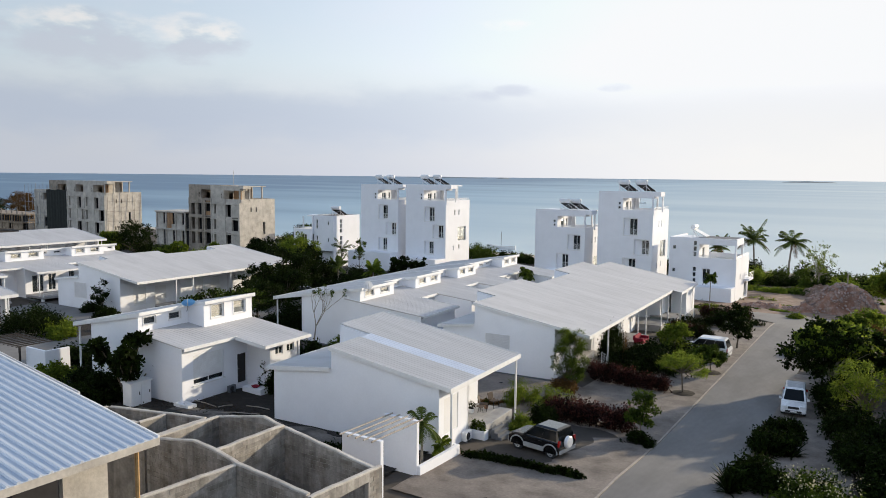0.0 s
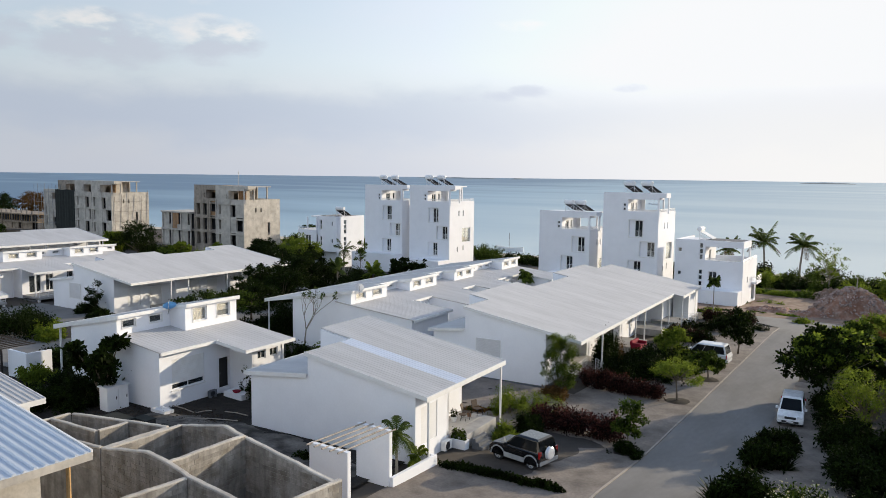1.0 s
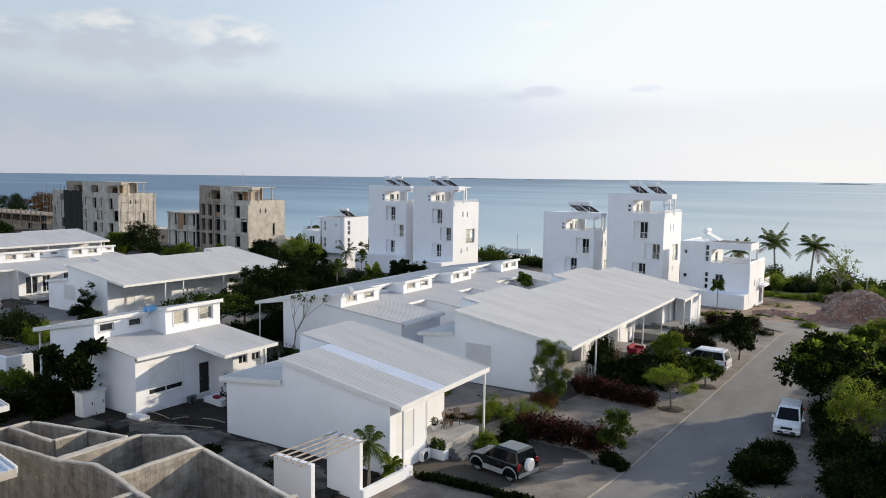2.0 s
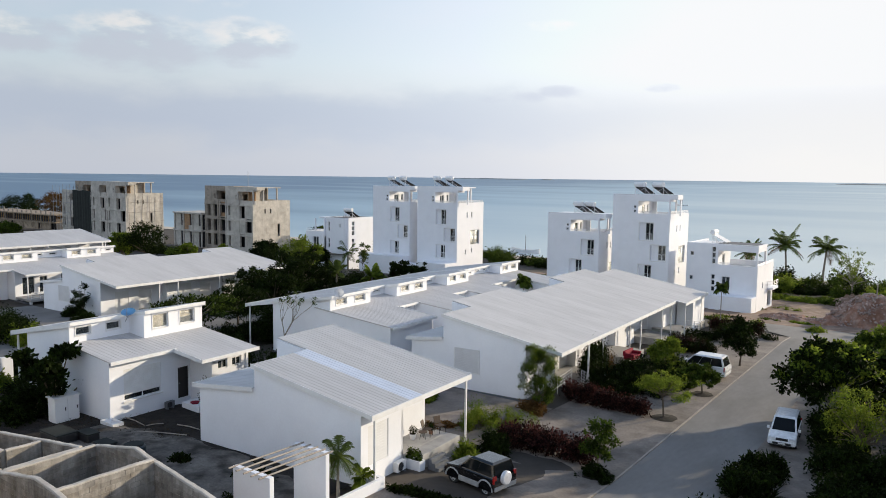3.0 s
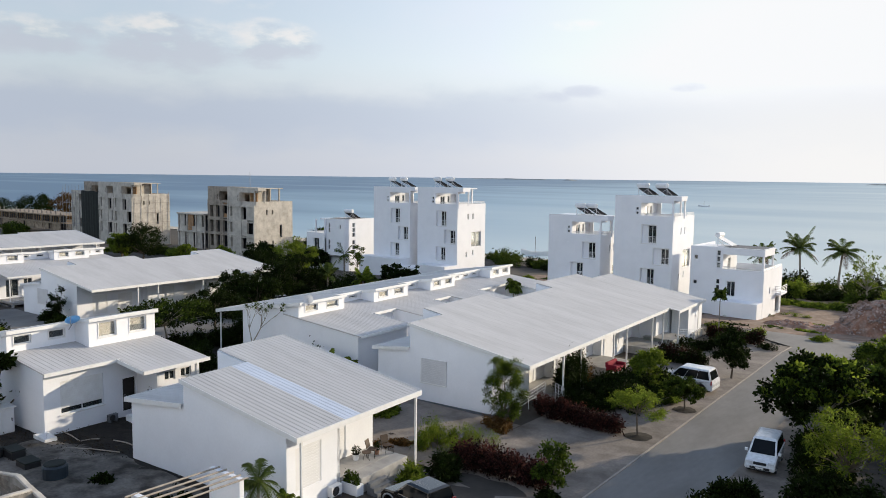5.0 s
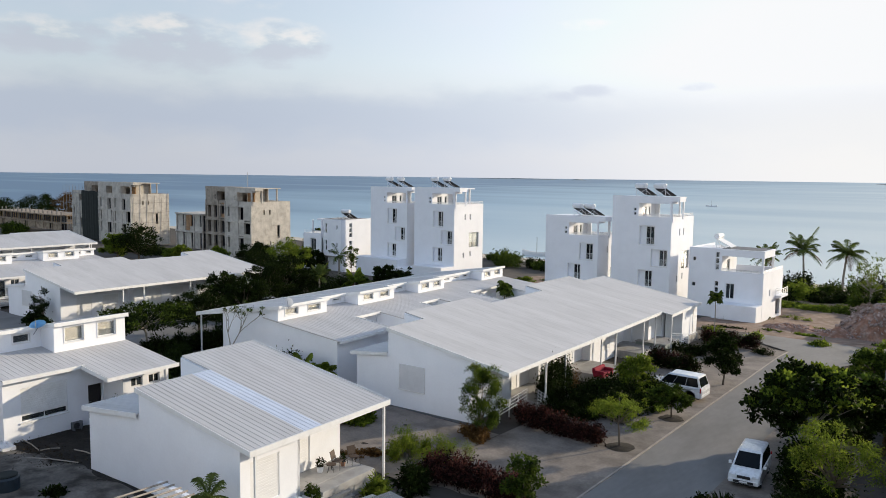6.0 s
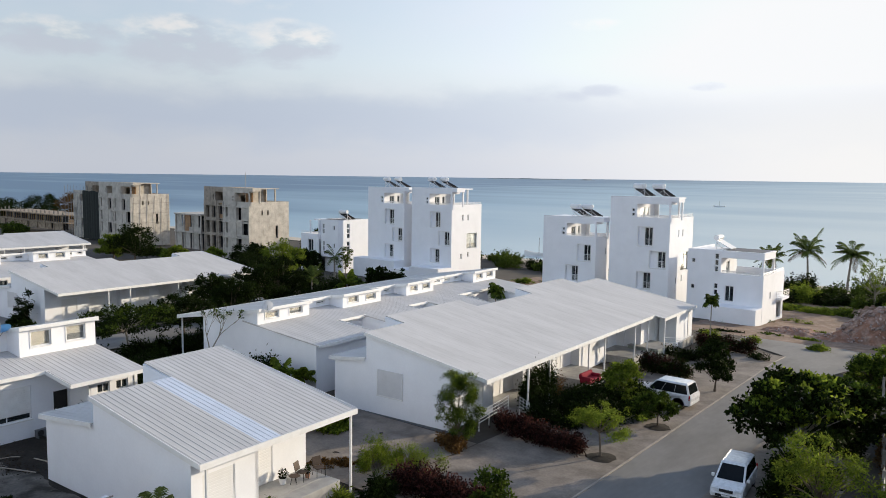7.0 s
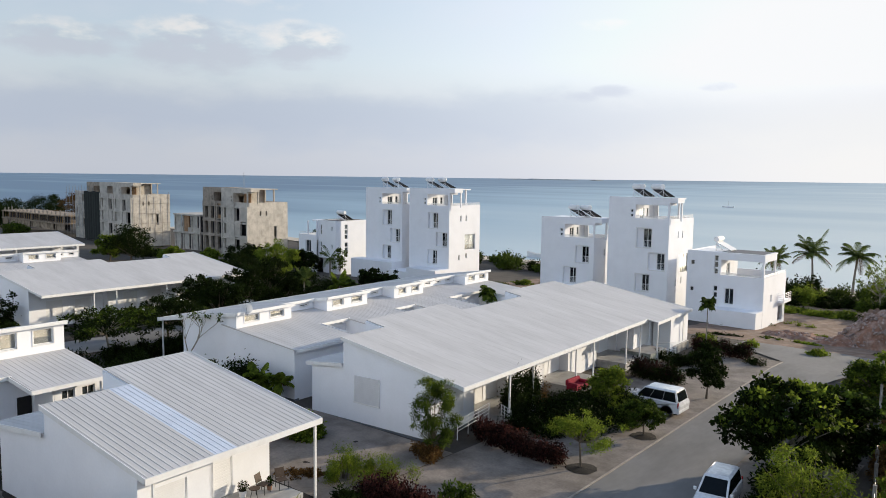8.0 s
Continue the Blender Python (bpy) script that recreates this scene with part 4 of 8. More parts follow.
    twin_house(a, b, 0.2, 0, -42.0, 5.07, -52.2, -48.8, bx, lw, 3.88, 0.10, 0.155, "white terraced house with a strip of clerestory windows", turn=(3.4, -45.0, 52.3))
for a, b, m in [(41.0, 50.0, None), (50.0, 58.9, 55.0), (58.9, 66.6, 63.7)]:
    bx = [(a, m, True), (m, b, False)] if m else [(a, 45.5, True), (45.5, b, False)]
    m = m or 45.5
    lw = [(a, m + 0.7, -90.5), (m + 0.7, b, -94.0)]
    h = twin_house(a, b, 0.0, 0, -98.0, 5.05, -107.0, -104.0, bx, lw, 3.75, 0.10, 0.13, "white terraced house with clerestory beyond the lane",
                   [[(a + 0.9, 0.1, a + 2.4, 2.3, "w"), (a + 3.0, 0.1, a + 4.0, 2.3, "w")], [(m + 1.6, 0.1, m + 2.8, 2.3, "w")]], walls=[(a, m + 0.7, -93.2), (m + 0.7, b, -95.2)])
    part("terrace", boxed(-93.5, a, -0.28, -89.6, m + 0.7, 0.0, 0.02), M_TILE, h, "pale raised terrace slab")
    for yy in (a + 0.2, m + 0.5):
        column(h, -90.7, yy, 0.0, 2.75)
        part("pier", boxed(-90.2, yy - 0.12, -1.0, -89.9, yy + 0.12, -0.28), M_WALL, h)
    railing(h, [(-89.75, a + 0.1), (-89.75, m + 0.6)], 0.0, 0.85)
for i, (a, b) in enumerate([(45.5, 55.0), (55.0, 64.0), (64.0, 73.0)]):
    sun_house(a, b, 1.4, 4.5, [(a, b, -121.0 + 0.8 * (i % 2))], x_eave=-111.5, x_front=-113.5, deep=0.8, back=-124.0, slope=0.15, ends=(i == 0, i == 2), label="white terraced house beside the unfinished towers")
# house at the lane's far side
sun_house(30.0, 37.3, 0.6, 3.75, [(30.0, 37.3, -80.0)], x_eave=-71.4, x_front=-73.2, deep=0.6, back=-84.0, slope=0.15, label="white house with pale roof across the lane")

# ---- towers by the sea ----
def solar_heater(x, y, z, turn=0.0, bright=False):
    """Solar water heater: sloping collector on a braced stand with a tank along its upper edge. turn: degrees from falling towards +y."""
    t = thing("solar_water_heater", 0, 0, 0, "solar water heater with black collector and white tank on the roof", "water heater", "solar water heaters")
    bm = bmesh.new()
    prism(bm, [(-0.9, 1.16), (-0.85, 1.25), (1.15, 0.22), (1.1, 0.13)], "x", -1.15, 1.15)
    # bright: white in place of black, as glare put into the colour
    part("collector", bm, M_TANK if bright else M_PANEL, t, "" if not bright else "collector coloured white for its sunlit glare")
    for sx in (-1.05, 1.05):
        bm = bmesh.new()
        tube(bm, [(sx, -0.9, 0), (sx, -0.9, 1.2)], 0.035, 6)
        tube(bm, [(sx, -0.9, 0.03), (sx, 1.1, 0.03)], 0.035, 6)
        tube(bm, [(sx, -0.9, 0.9), (sx, 0.3, 0.05)], 0.03, 6)
        part("stand_side", bm, M_TRIM, t)
    part("brace", tubed([(-1.05, -0.92, 0.05), (1.05, -0.92, 1.1)], 0.03, 6), M_TRIM, t)
    part("brace", tubed([(1.05, -0.92, 0.05), (-1.05, -0.92, 1.1)], 0.03, 6), M_TRIM, t)
    part("tank", tubed([(-1.05, -0.95, 1.58), (-1.0, -0.95, 1.58), (1.0, -0.95, 1.58), (1.05, -0.95, 1.58)], [0.3, 0.38, 0.38, 0.3], 18), M_TANK, t)
    t.matrix_basis = pose(x, y, z, 0, 0, turn)
    return t


def recess(parent, y, x0, x1, z0, z1, leaf, finished=True):
    """A recessed French window in a front that looks towards -y, with a balustrade across it. leaf: share of the width taken by glass, on the +x side."""
    xa = x0 + (x1 - x0) * (1 - leaf)
    bm = bmesh.new()
    box(bm, x0 + 0.01, y + 0.34, z0, xa, y + 0.46, z1)
    part("reveal_wall", bm, M_WALL, parent)
    w = window(parent, "y", y + 0.38, xa + 0.01, x1 - 0.01, z0 + 0.02, z1 - 0.02, -1, 1, 0.09, name="french_window")
    bm = bmesh.new()
    n = 7
    for i in range(n):
        px = xa + (x1 - xa) * (i + 0.5) / n
        tube(bm, [(px, y + 0.2, z0 + 0.02), (px, y + 0.2, z0 + 0.98)], 0.014, 5)
    tube(bm, [(xa - 0.02, y + 0.2, z0 + 1.0), (x1, y + 0.2, z0 + 1.0)], 0.025, 5)
    part("balustrade", bm, M_RAIL, w)
    # plaster surround, proud of the wall
    bm = bmesh.new()
    for a, b, c, d in ((x0 - 0.12, x1 + 0.12, z1, z1 + 0.10), (x0 - 0.12, x0, z0, z1), (x1, x1 + 0.12, z0, z1), (x0 - 0.12, x1 + 0.12, z0 - 0.12, z0)):
        box(bm, a, y - 0.03, c, b, y + 0.01, d)
    part("surround", bm, M_TRIM, parent)


def tower(x0, zt, floors, ydep=8.6, y0=117.2, base=-4.0, podium=None, heaters=(), material=None, label="", raw_shell=False, slit_small=True, rail_back=True):
    """A narrow house of stacked storeys with a roof terrace under a concrete canopy. zt: top of the canopy.
    floors: (x from, x to, z from, z to, glazed share) of the windows in the front, counted from x0."""
    W = material or M_WALL
    x1, y1 = x0 + 9.1, y0 + ydep
    zp = zt - 2.93                        # parapet top
    zf = zp - 0.85                        # terrace floor
    zb = zt - 1.05                        # underside of the canopy band
    xs = x0 + 4.1                         # where the full-height part ends
    t = thing("unfinished_tower" if raw_shell else "tower_house", (x0 + x1) / 2, (y0 + y1) / 2, gz(0, y0), label, "building", "towers by the sea")
    hl = [(x0 + a, c, x0 + b, d) for a, b, c, d, _ in floors]
    bm = bmesh.new()
    holed(bm, "y", y0, y0 + 0.5, x0, x1, base, zp, hl)
    part("front_wall", bm, W, t)
    # full-height part beside the terrace
    bm = bmesh.new()
    small = [(xs - 0.75, zp + 0.15, xs - 0.35, zp + 0.55), (xs - 0.75, zp + 0.8, xs - 0.35, zp + 1.2)] if slit_small else []
    holed(bm, "y", y0, y0 + 0.3, x0, xs, zp, zt, [q for q in small])
    part("upper_wall", bm, W, t)
    for q in small:
        if not raw_shell:
            window(t, "y", y0 + 0.15, q[0] + 0.005, q[2] - 0.005, q[1] + 0.005, q[3] - 0.005, -1, 0, 0.04)
    side_holes = [(y0 + 3.0, zf - 1.9, y0 + 3.4, zf - 0.9), (y0 + 4.5, zf - 1.9, y0 + 4.9, zf - 0.9), (y0 + 4.3, zf - 6.9, y0 + 7.3, zf - 4.2), (y0 + 2.6, zf - 8.6, y0 + 3.0, zf - 7.7), (y0 + 4.6, zf - 8.4, y0 + 5.0, zf - 7.5)]
    side_holes = [q for q in side_holes if q[1] > base + 0.5]
    for xa, xb in ((x0, x0 + 0.3), (x1 - 0.3, x1)):
        bm = bmesh.new()
        holed(bm, "x", xa, xb, y0 + 0.5, y1, base, zp, side_holes if xb == x1 else ())
        part("side_wall", bm, W, t)
    for q in side_holes:
        if raw_shell:
            if q[2] - q[0] > 1:
                part("infill_wall", boxed(x1 - 0.22, q[0], q[1], x1 - 0.12, q[2] - 0.55, q[3]), W, t)
            continue
        wide = q[2] - q[0] > 1
        window(t, "x", x1 - 0.15, q[0] + 0.01, q[2] - 0.01, q[1] + 0.01, q[3] - 0.01, 1, 1 if wide else 0, 0.05, glass=M_GLASS_CLEAR if wide else None)
        if wide:
            part("blind", boxed(x1 - 0.29, q[0], q[1] + 0.9, x1 - 0.26, q[2], q[3]), M_SHUT, t, "pale roller blind")
            part("blind", boxed(x1 - 0.33, q[0], q[1], x1 - 0.30, q[2], q[1] + 0.9), M_BLIND, t)
    bm = bmesh.new()
    holed(bm, "y", y1 - 0.3, y1, x0 + 0.3, x1 - 0.3, base, zp, ())
    part("back_wall", bm, W, t)
    # storeys inside
    k = zf
    while k > base + 1:
        part("floor_slab", boxed(x0 + 0.3, y0 + 0.5, k - 0.2, x1 - 0.3, y1 - 0.3, k), W if raw_shell else M_TILE, t)
        k -= 3.3
    # black backing, added so that the openings read as deep shade
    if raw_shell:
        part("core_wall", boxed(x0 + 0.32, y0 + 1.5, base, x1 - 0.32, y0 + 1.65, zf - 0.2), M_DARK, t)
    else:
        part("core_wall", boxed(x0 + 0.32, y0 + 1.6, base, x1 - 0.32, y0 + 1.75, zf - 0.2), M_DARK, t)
    # stair room beside the terrace, which is open towards the sea
    px1 = x1 - 1.2
    ys = y1 - 2.6
    bm = bmesh.new()
    holed(bm, "x", xs - 0.2, xs, y0 + 0.3, ys, zf, zb + 0.7, [(y0 + 1.5, zf, y0 + 2.8, zf + 2.15), (y0 + 3.6, zf + 0.9, y0 + 4.2, zf + 2.15)])
    part("pavilion_wall", bm, W, t)
    if not raw_shell:
        window(t, "x", xs - 0.1, y0 + 1.51, y0 + 2.79, zf + 0.02, zf + 2.13, 1, 1, 0.08, name="terrace_door")
        window(t, "x", xs - 0.1, y0 + 3.61, y0 + 4.19, zf + 0.92, zf + 2.13, 1, 0, 0.05)
    part("pavilion_wall", boxed(x0 + 0.2, ys, zf, xs + 0.7, ys + 0.2, zb + 0.7), W, t)
    bm = bmesh.new()
    holed(bm, "x", x0, x0 + 0.2, y0 + 0.3, ys + 0.2, zp, zt - 0.12, ())
    part("pavilion_wall", bm, W, t)
    bm = bmesh.new()
    box(bm, px1 - 0.1, y1 - 2.8, zf, px1 + 0.15, y1 - 2.55, zb + 0.72)
    part("post", bm, W, t)
    # canopy: a band round the edge and its slab
    bm = bmesh.new()
    box(bm, xs, y0, zb, x1 - 0.0, y0 + 0.3, zt)
    box(bm, x1 - 0.3, y0 + 0.3, zb, x1, y0 + 2.2, zt)
    box(bm, x1, y0 + 0.02, zb + 0.35, x1 + 1.1, y0 + 2.2, zt - 0.003)
    part("canopy_band", bm, W, t)
    part("roof_slab", boxed(x0 + 0.2, y0 + 0.3, zt - 0.3, x1 - 0.3, y1 - 2.3, zt - 0.12), W, t)
    bm = bmesh.new()
    box(bm, x1 - 0.28, y0 + 0.02, zp, x1 - 0.02, y0 + 0.28, zb)
    part("post", bm, W, t)
    part("post", boxed(x1 + 0.75, y0 + 1.9, zp - 0.3, x1 + 0.95, y0 + 2.15, zb + 0.35), W, t)
    # terrace parapet rails
    if not raw_shell:
        railing(t, [(xs + 0.05, y0 + 0.12), (x1 - 0.35, y0 + 0.12)], zp, 0.32)
        railing(t, [(x1 - 0.1, y0 + 0.4), (x1 - 0.1, y1 - 0.1)], zp, 0.4)
        for i, (a, b, c, d, leaf) in enumerate(floors):
            recess(t, y0, x0 + a, x0 + b, c, d, leaf)
    else:
        for k, (a, b, c, d, leaf) in enumerate(floors):
            part("lintel", boxed(x0 + a - 0.2, y0 - 0.03, d, x0 + b + 0.2, y0 + 0.02, d + 0.22), W, t)
            if b - a > 2.0:
                # a loggia: low parapet of blockwork, a half-built back wall and its door gap
                part("parapet_wall", boxed(x0 + a, y0 + 0.3, c, x0 + b, y0 + 0.45, c + (0.9 if k < 3 else 0.35)), M_BRICK if k < 3 else M_CONC_DK, t)
            else:
                part("reveal_wall", boxed(x0 + b - 0.3, y0 + 0.3, c, x0 + b, y0 + 0.45, d), W, t)
        part("parapet_wall", boxed(xs + 0.02, y0 + 0.32, zf, x1 - 0.32, y0 + 0.48, zp - 0.05), M_BRICK, t)
        part("infill_wall", boxed(xs + 0.3, y0 + 2.6, zf, x1 - 2.4, y0 + 2.75, zb), M_BRICK, t)
        for px in (x0, x0 + 4.4, x1 - 0.35):
            part("column", boxed(px, y0 - 0.14, base, px + 0.35, y0 + 0.02, zp), W, t)
    # storey joints scored in the front, as thin proud bands
    for zz in (zf - 0.55, zf - 3.8, zf - 7.0):
        if zz > base + 1 and not raw_shell:
            part("string_course", boxed(x0 + 0.5, y0 - 0.02, zz, xs - 0.2, y0 + 0.01, zz + 0.06), W, t)
        elif zz > base + 1:
            part("slab_edge", boxed(x0 - 0.03, y0 - 0.2, zz + 0.2, x1 + 0.03, y0 + 0.01, zz + 0.45), W, t)
    if podium:
        for (a, b, c, d, top) in podium:
            part("podium", boxed(x0 + a, y0 + c, base, x0 + b, y0 + d, top, 0.02), W, t)
    for hx, hy in heaters:
        solar_heater(x0 + hx, y0 + hy, zt - 0.12, -25)
    return t


F3 = lambda d: [(4.4, 6.6, 6.15 + d, 8.85 + d, 0.62), (6.25, 8.6, 3.1 + d, 5.5 + d, 0.55), (4.4, 6.45, 0.0 + d, 2.4 + d, 0.6)]
tower(-44.3, 13.15, F3(0.0), heaters=((4.0, 2.6), (6.9, 2.6)), label="white four-level tower house with recessed windows and roof terrace")
tower(-83.0, 13.65, F3(0.6), heaters=((3.6, 2.6), (6.4, 2.6)), podium=[(-1.8, 2.59, -3.6, 0.0, -0.75), (2.6, 9.1, -3.6, 0.0, 0.0)], label="white four-level tower house rising from a stepped podium")
tower(-93.9, 13.55, F3(0.7), heaters=((3.6, 2.6), (6.4, 2.6)), podium=[(-1.3, 9.1, -2.6, 0.0, 0.45)], label="white four-level tower house on a plain podium wall")
tower(-55.6, 9.85, [(6.05, 8.25, 3.2, 5.7, 0.6), (4.1, 6.2, -0.02, 2.4, 0.6)], heaters=((5.0, 2.6), (7.0, 2.6)), podium=[(2.4, 7.0, -1.6, 0.0, -0.3)], label="white three-level tower house with canopied roof terrace")
# raw concrete towers
CF = [(0.9, 1.6, 6.6, 8.9, 1.0), (4.8, 6.3, 6.0, 8.8, 1.0), (0.9, 1.6, 3.2, 5.6, 1.0), (6.5, 8.5, 3.0, 5.9, 1.0), (0.9, 1.6, 0.0, 2.5, 1.0), (4.6, 6.3, -0.2, 2.6, 1.0)]
CG = [(0.7, 1.9, 6.1, 8.8, 1.0), (2.9, 4.2, 6.1, 8.8, 1.0), (5.3, 8.8, 6.0, 9.3, 1.0), (0.7, 1.9, 2.8, 5.5, 1.0), (2.9, 4.2, 2.8, 5.5, 1.0), (5.3, 8.8, 2.6, 5.9, 1.0), (0.7, 1.9, -0.4, 2.2, 1.0), (2.9, 4.2, -0.4, 2.2, 1.0), (5.3, 8.8, -0.6, 2.5, 1.0)]
tower(-130.9, 12.75, CF, y0=111.0, ydep=10.2, material=M_CONC, label="unfinished raw concrete tower with empty window openings", raw_shell=True, base=-3.0)
tower(-139.6, 12.8, CG, y0=112.2, ydep=9.0, material=M_CONC_BROWN, label="unfinished raw concrete tower with open loggias in shade", raw_shell=True, base=-3.0)
tower(-182.1, 13.1, CF, y0=113.3, ydep=10.5, material=M_CONC, label="unfinished concrete tower with pale weathered side", raw_shell=True, base=-3.0)
tower(-191.4, 13.1, CF, y0=114.4, ydep=9.4, material=M_CONC, label="unfinished concrete tower between its neighbours", raw_shell=True, base=-3.0)
tower(-203.4, 13.0, CG, y0=116.6, ydep=9.4, material=M_CONC_BROWN, label="unfinished concrete tower with open loggias", raw_shell=True, base=-3.0)
tower(-212.8, 10.4, CF[2:], y0=117.6, ydep=9.0, material=M_CONC, label="lower unfinished concrete tower with scaffold poles", raw_shell=True, base=-3.0)
sc = thing("scaffold", -210, 116.8, -2.9, "thin scaffold of poles against the unfinished towers", "scaffold")
for i in range(7):
    part("pole", tubed([(-216 + 1.9 * i, 116.6, -3.0), (-216 + 1.9 * i, 116.6, 11.6 + 0.4 * (i % 2))], 0.05, 5), M_GREY, sc)
for k in range(4):
    part("ledger", tubed([(-217, 116.6, 1.0 + 2.9 * k), (-204, 116.6, 1.0 + 2.9 * k)], 0.045, 5), M_GREY, sc)


def villa():
    """Two-storey white villa with a loggia at the corner."""
    x0, x1, y0, y1, b = -32.4, -22.4, 117.0, 126.6, -4.0
    t = thing("villa", -27.4, 121.8, gz(0, 120), "white two-storey seaside villa with roof loggia and balcony", "building", "towers by the sea")
    zt, zp = 6.3, 3.35
    xm = -27.9
    bm = bmesh.new()
    slits = [(-28.75, z, -28.25, z + 0.75) for z in (3.4, 4.25, 5.1)] + [(-28.75, z, -28.25, z + 0.7) for z in (-0.6, 0.3, 1.15)]
    small = [(-31.9, 4.4, -31.4, 5.0), (-31.9, 0.85, -31.4, 1.45)]
    holed(bm, "y", y0, y0 + 0.3, x0, xm, b, zt, slits + small)
    part("front_wall", bm, M_WALL, t)
    for q in slits + small:
        window(t, "y", y0 + 0.15, q[0] + 0.01, q[2] - 0.01, q[1] + 0.01, q[3] - 0.01, -1, 0, 0.05)
    bm = bmesh.new()
    holed(bm, "y", y0, y0 + 0.3, xm, x1, b, zp, [(-27.3, -0.45, -26.1, 1.7)])
    part("front_wall", bm, M_WALL, t)
    window(t, "y", y0 + 0.18, -27.29, -26.11, -0.43, 1.68, -1, 1, 0.09, name="french_window")
    bm = bmesh.new()
    holed(bm, "x", x1 - 0.3, x1, y0 + 0.3, y1, b, zp, [(y0 + 3.0, 0.0, y0 + 3.6, 0.9), (y0 + 6.5, -3.0, y0 + 8.6, -0.9)])
    part("side_wall", bm, M_WALL, t)
    window(t, "x", x1 - 0.15, y0 + 3.01, y0 + 3.59, 0.01, 0.89, 1, 0, 0.05)
    bm = bmesh.new()
    holed(bm, "x", x0, x0 + 0.3, y0 + 0.3, y1, b, zt, ())
    holed(bm, "y", y1 - 0.3, y1, x0 + 0.3, x1 - 0.3, b, zp, ())
    part("back_wall", bm, M_WALL, t)
    for z in (-3.3, 0.0, 2.55):
        part("floor_slab", boxed(x0 + 0.3, y0 + 0.3, z - 0.2, x1 - 0.3, y1 - 0.3, z), M_TILE, t)
    # loggia, open towards the sea
    bm = bmesh.new()
    ys = y0 + 6.3
    holed(bm, "x", xm - 0.2, xm, y0 + 0.3, ys, 2.55, zt - 0.3, [(y0 + 2.2, 2.55, y0 + 3.5, 4.7)])
    holed(bm, "y", ys, ys + 0.2, x0 + 0.3, xm, zp, zt - 0.3, ())
    part("loggia_wall", bm, M_WALL, t)
    window(t, "x", xm - 0.1, y0 + 2.21, y0 + 3.49, 2.57, 4.68, 1, 1, 0.08, name="terrace_door")
    bm = bmesh.new()
    box(bm, xm, y0, zt - 0.95, x1, y0 + 0.3, zt)
    box(bm, x1 - 0.3, y0 + 0.3, zt - 0.95, x1, y0 + 5.0, zt)
    part("canopy_band", bm, M_WALL, t)
    part("roof_slab", boxed(x0 + 0.3, y0 + 0.3, zt - 0.3, x1 - 0.3, y0 + 6.5, zt - 0.12), M_WALL, t)
    part("roof_membrane", boxed(xm - 0.5, y0 + 0.35, zt - 0.118, x1 - 0.35, y0 + 6.4, zt - 0.09), M_STEP, t, "dark grey roof membrane")
    part("post", boxed(x1 - 0.3, y0 + 0.0, zp, x1 - 0.05, y0 + 0.28, zt - 0.95), M_WALL, t)
    part("post", boxed(x1 - 0.3, y0 + 4.7, zp, x1 - 0.05, y0 + 4.98, zt - 0.95), M_WALL, t)
    railing(t, [(xm + 0.1, y0 + 0.1), (x1 - 0.1, y0 + 0.1), (x1 - 0.1, y1 - 0.1)], zp, 0.3)
    # balcony and its rail
    bl = part("balcony", boxed(x1, y0 + 6.2, -0.5, x1 + 0.8, y1, -0.2), M_WALL, t)
    railing(bl, [(x1 + 0.03, y0 + 6.25), (x1 + 0.75, y0 + 6.25), (x1 + 0.75, y1 - 0.05)], -0.2, 0.95)
    # low block in front
    part("porch_block", boxed(-28.2, y0 - 2.6, b, -22.42, y0, -0.8, 0.02), M_WALL, t)
    solar_heater(-28.6, 120.5, zt - 0.12, -90, True)


villa()


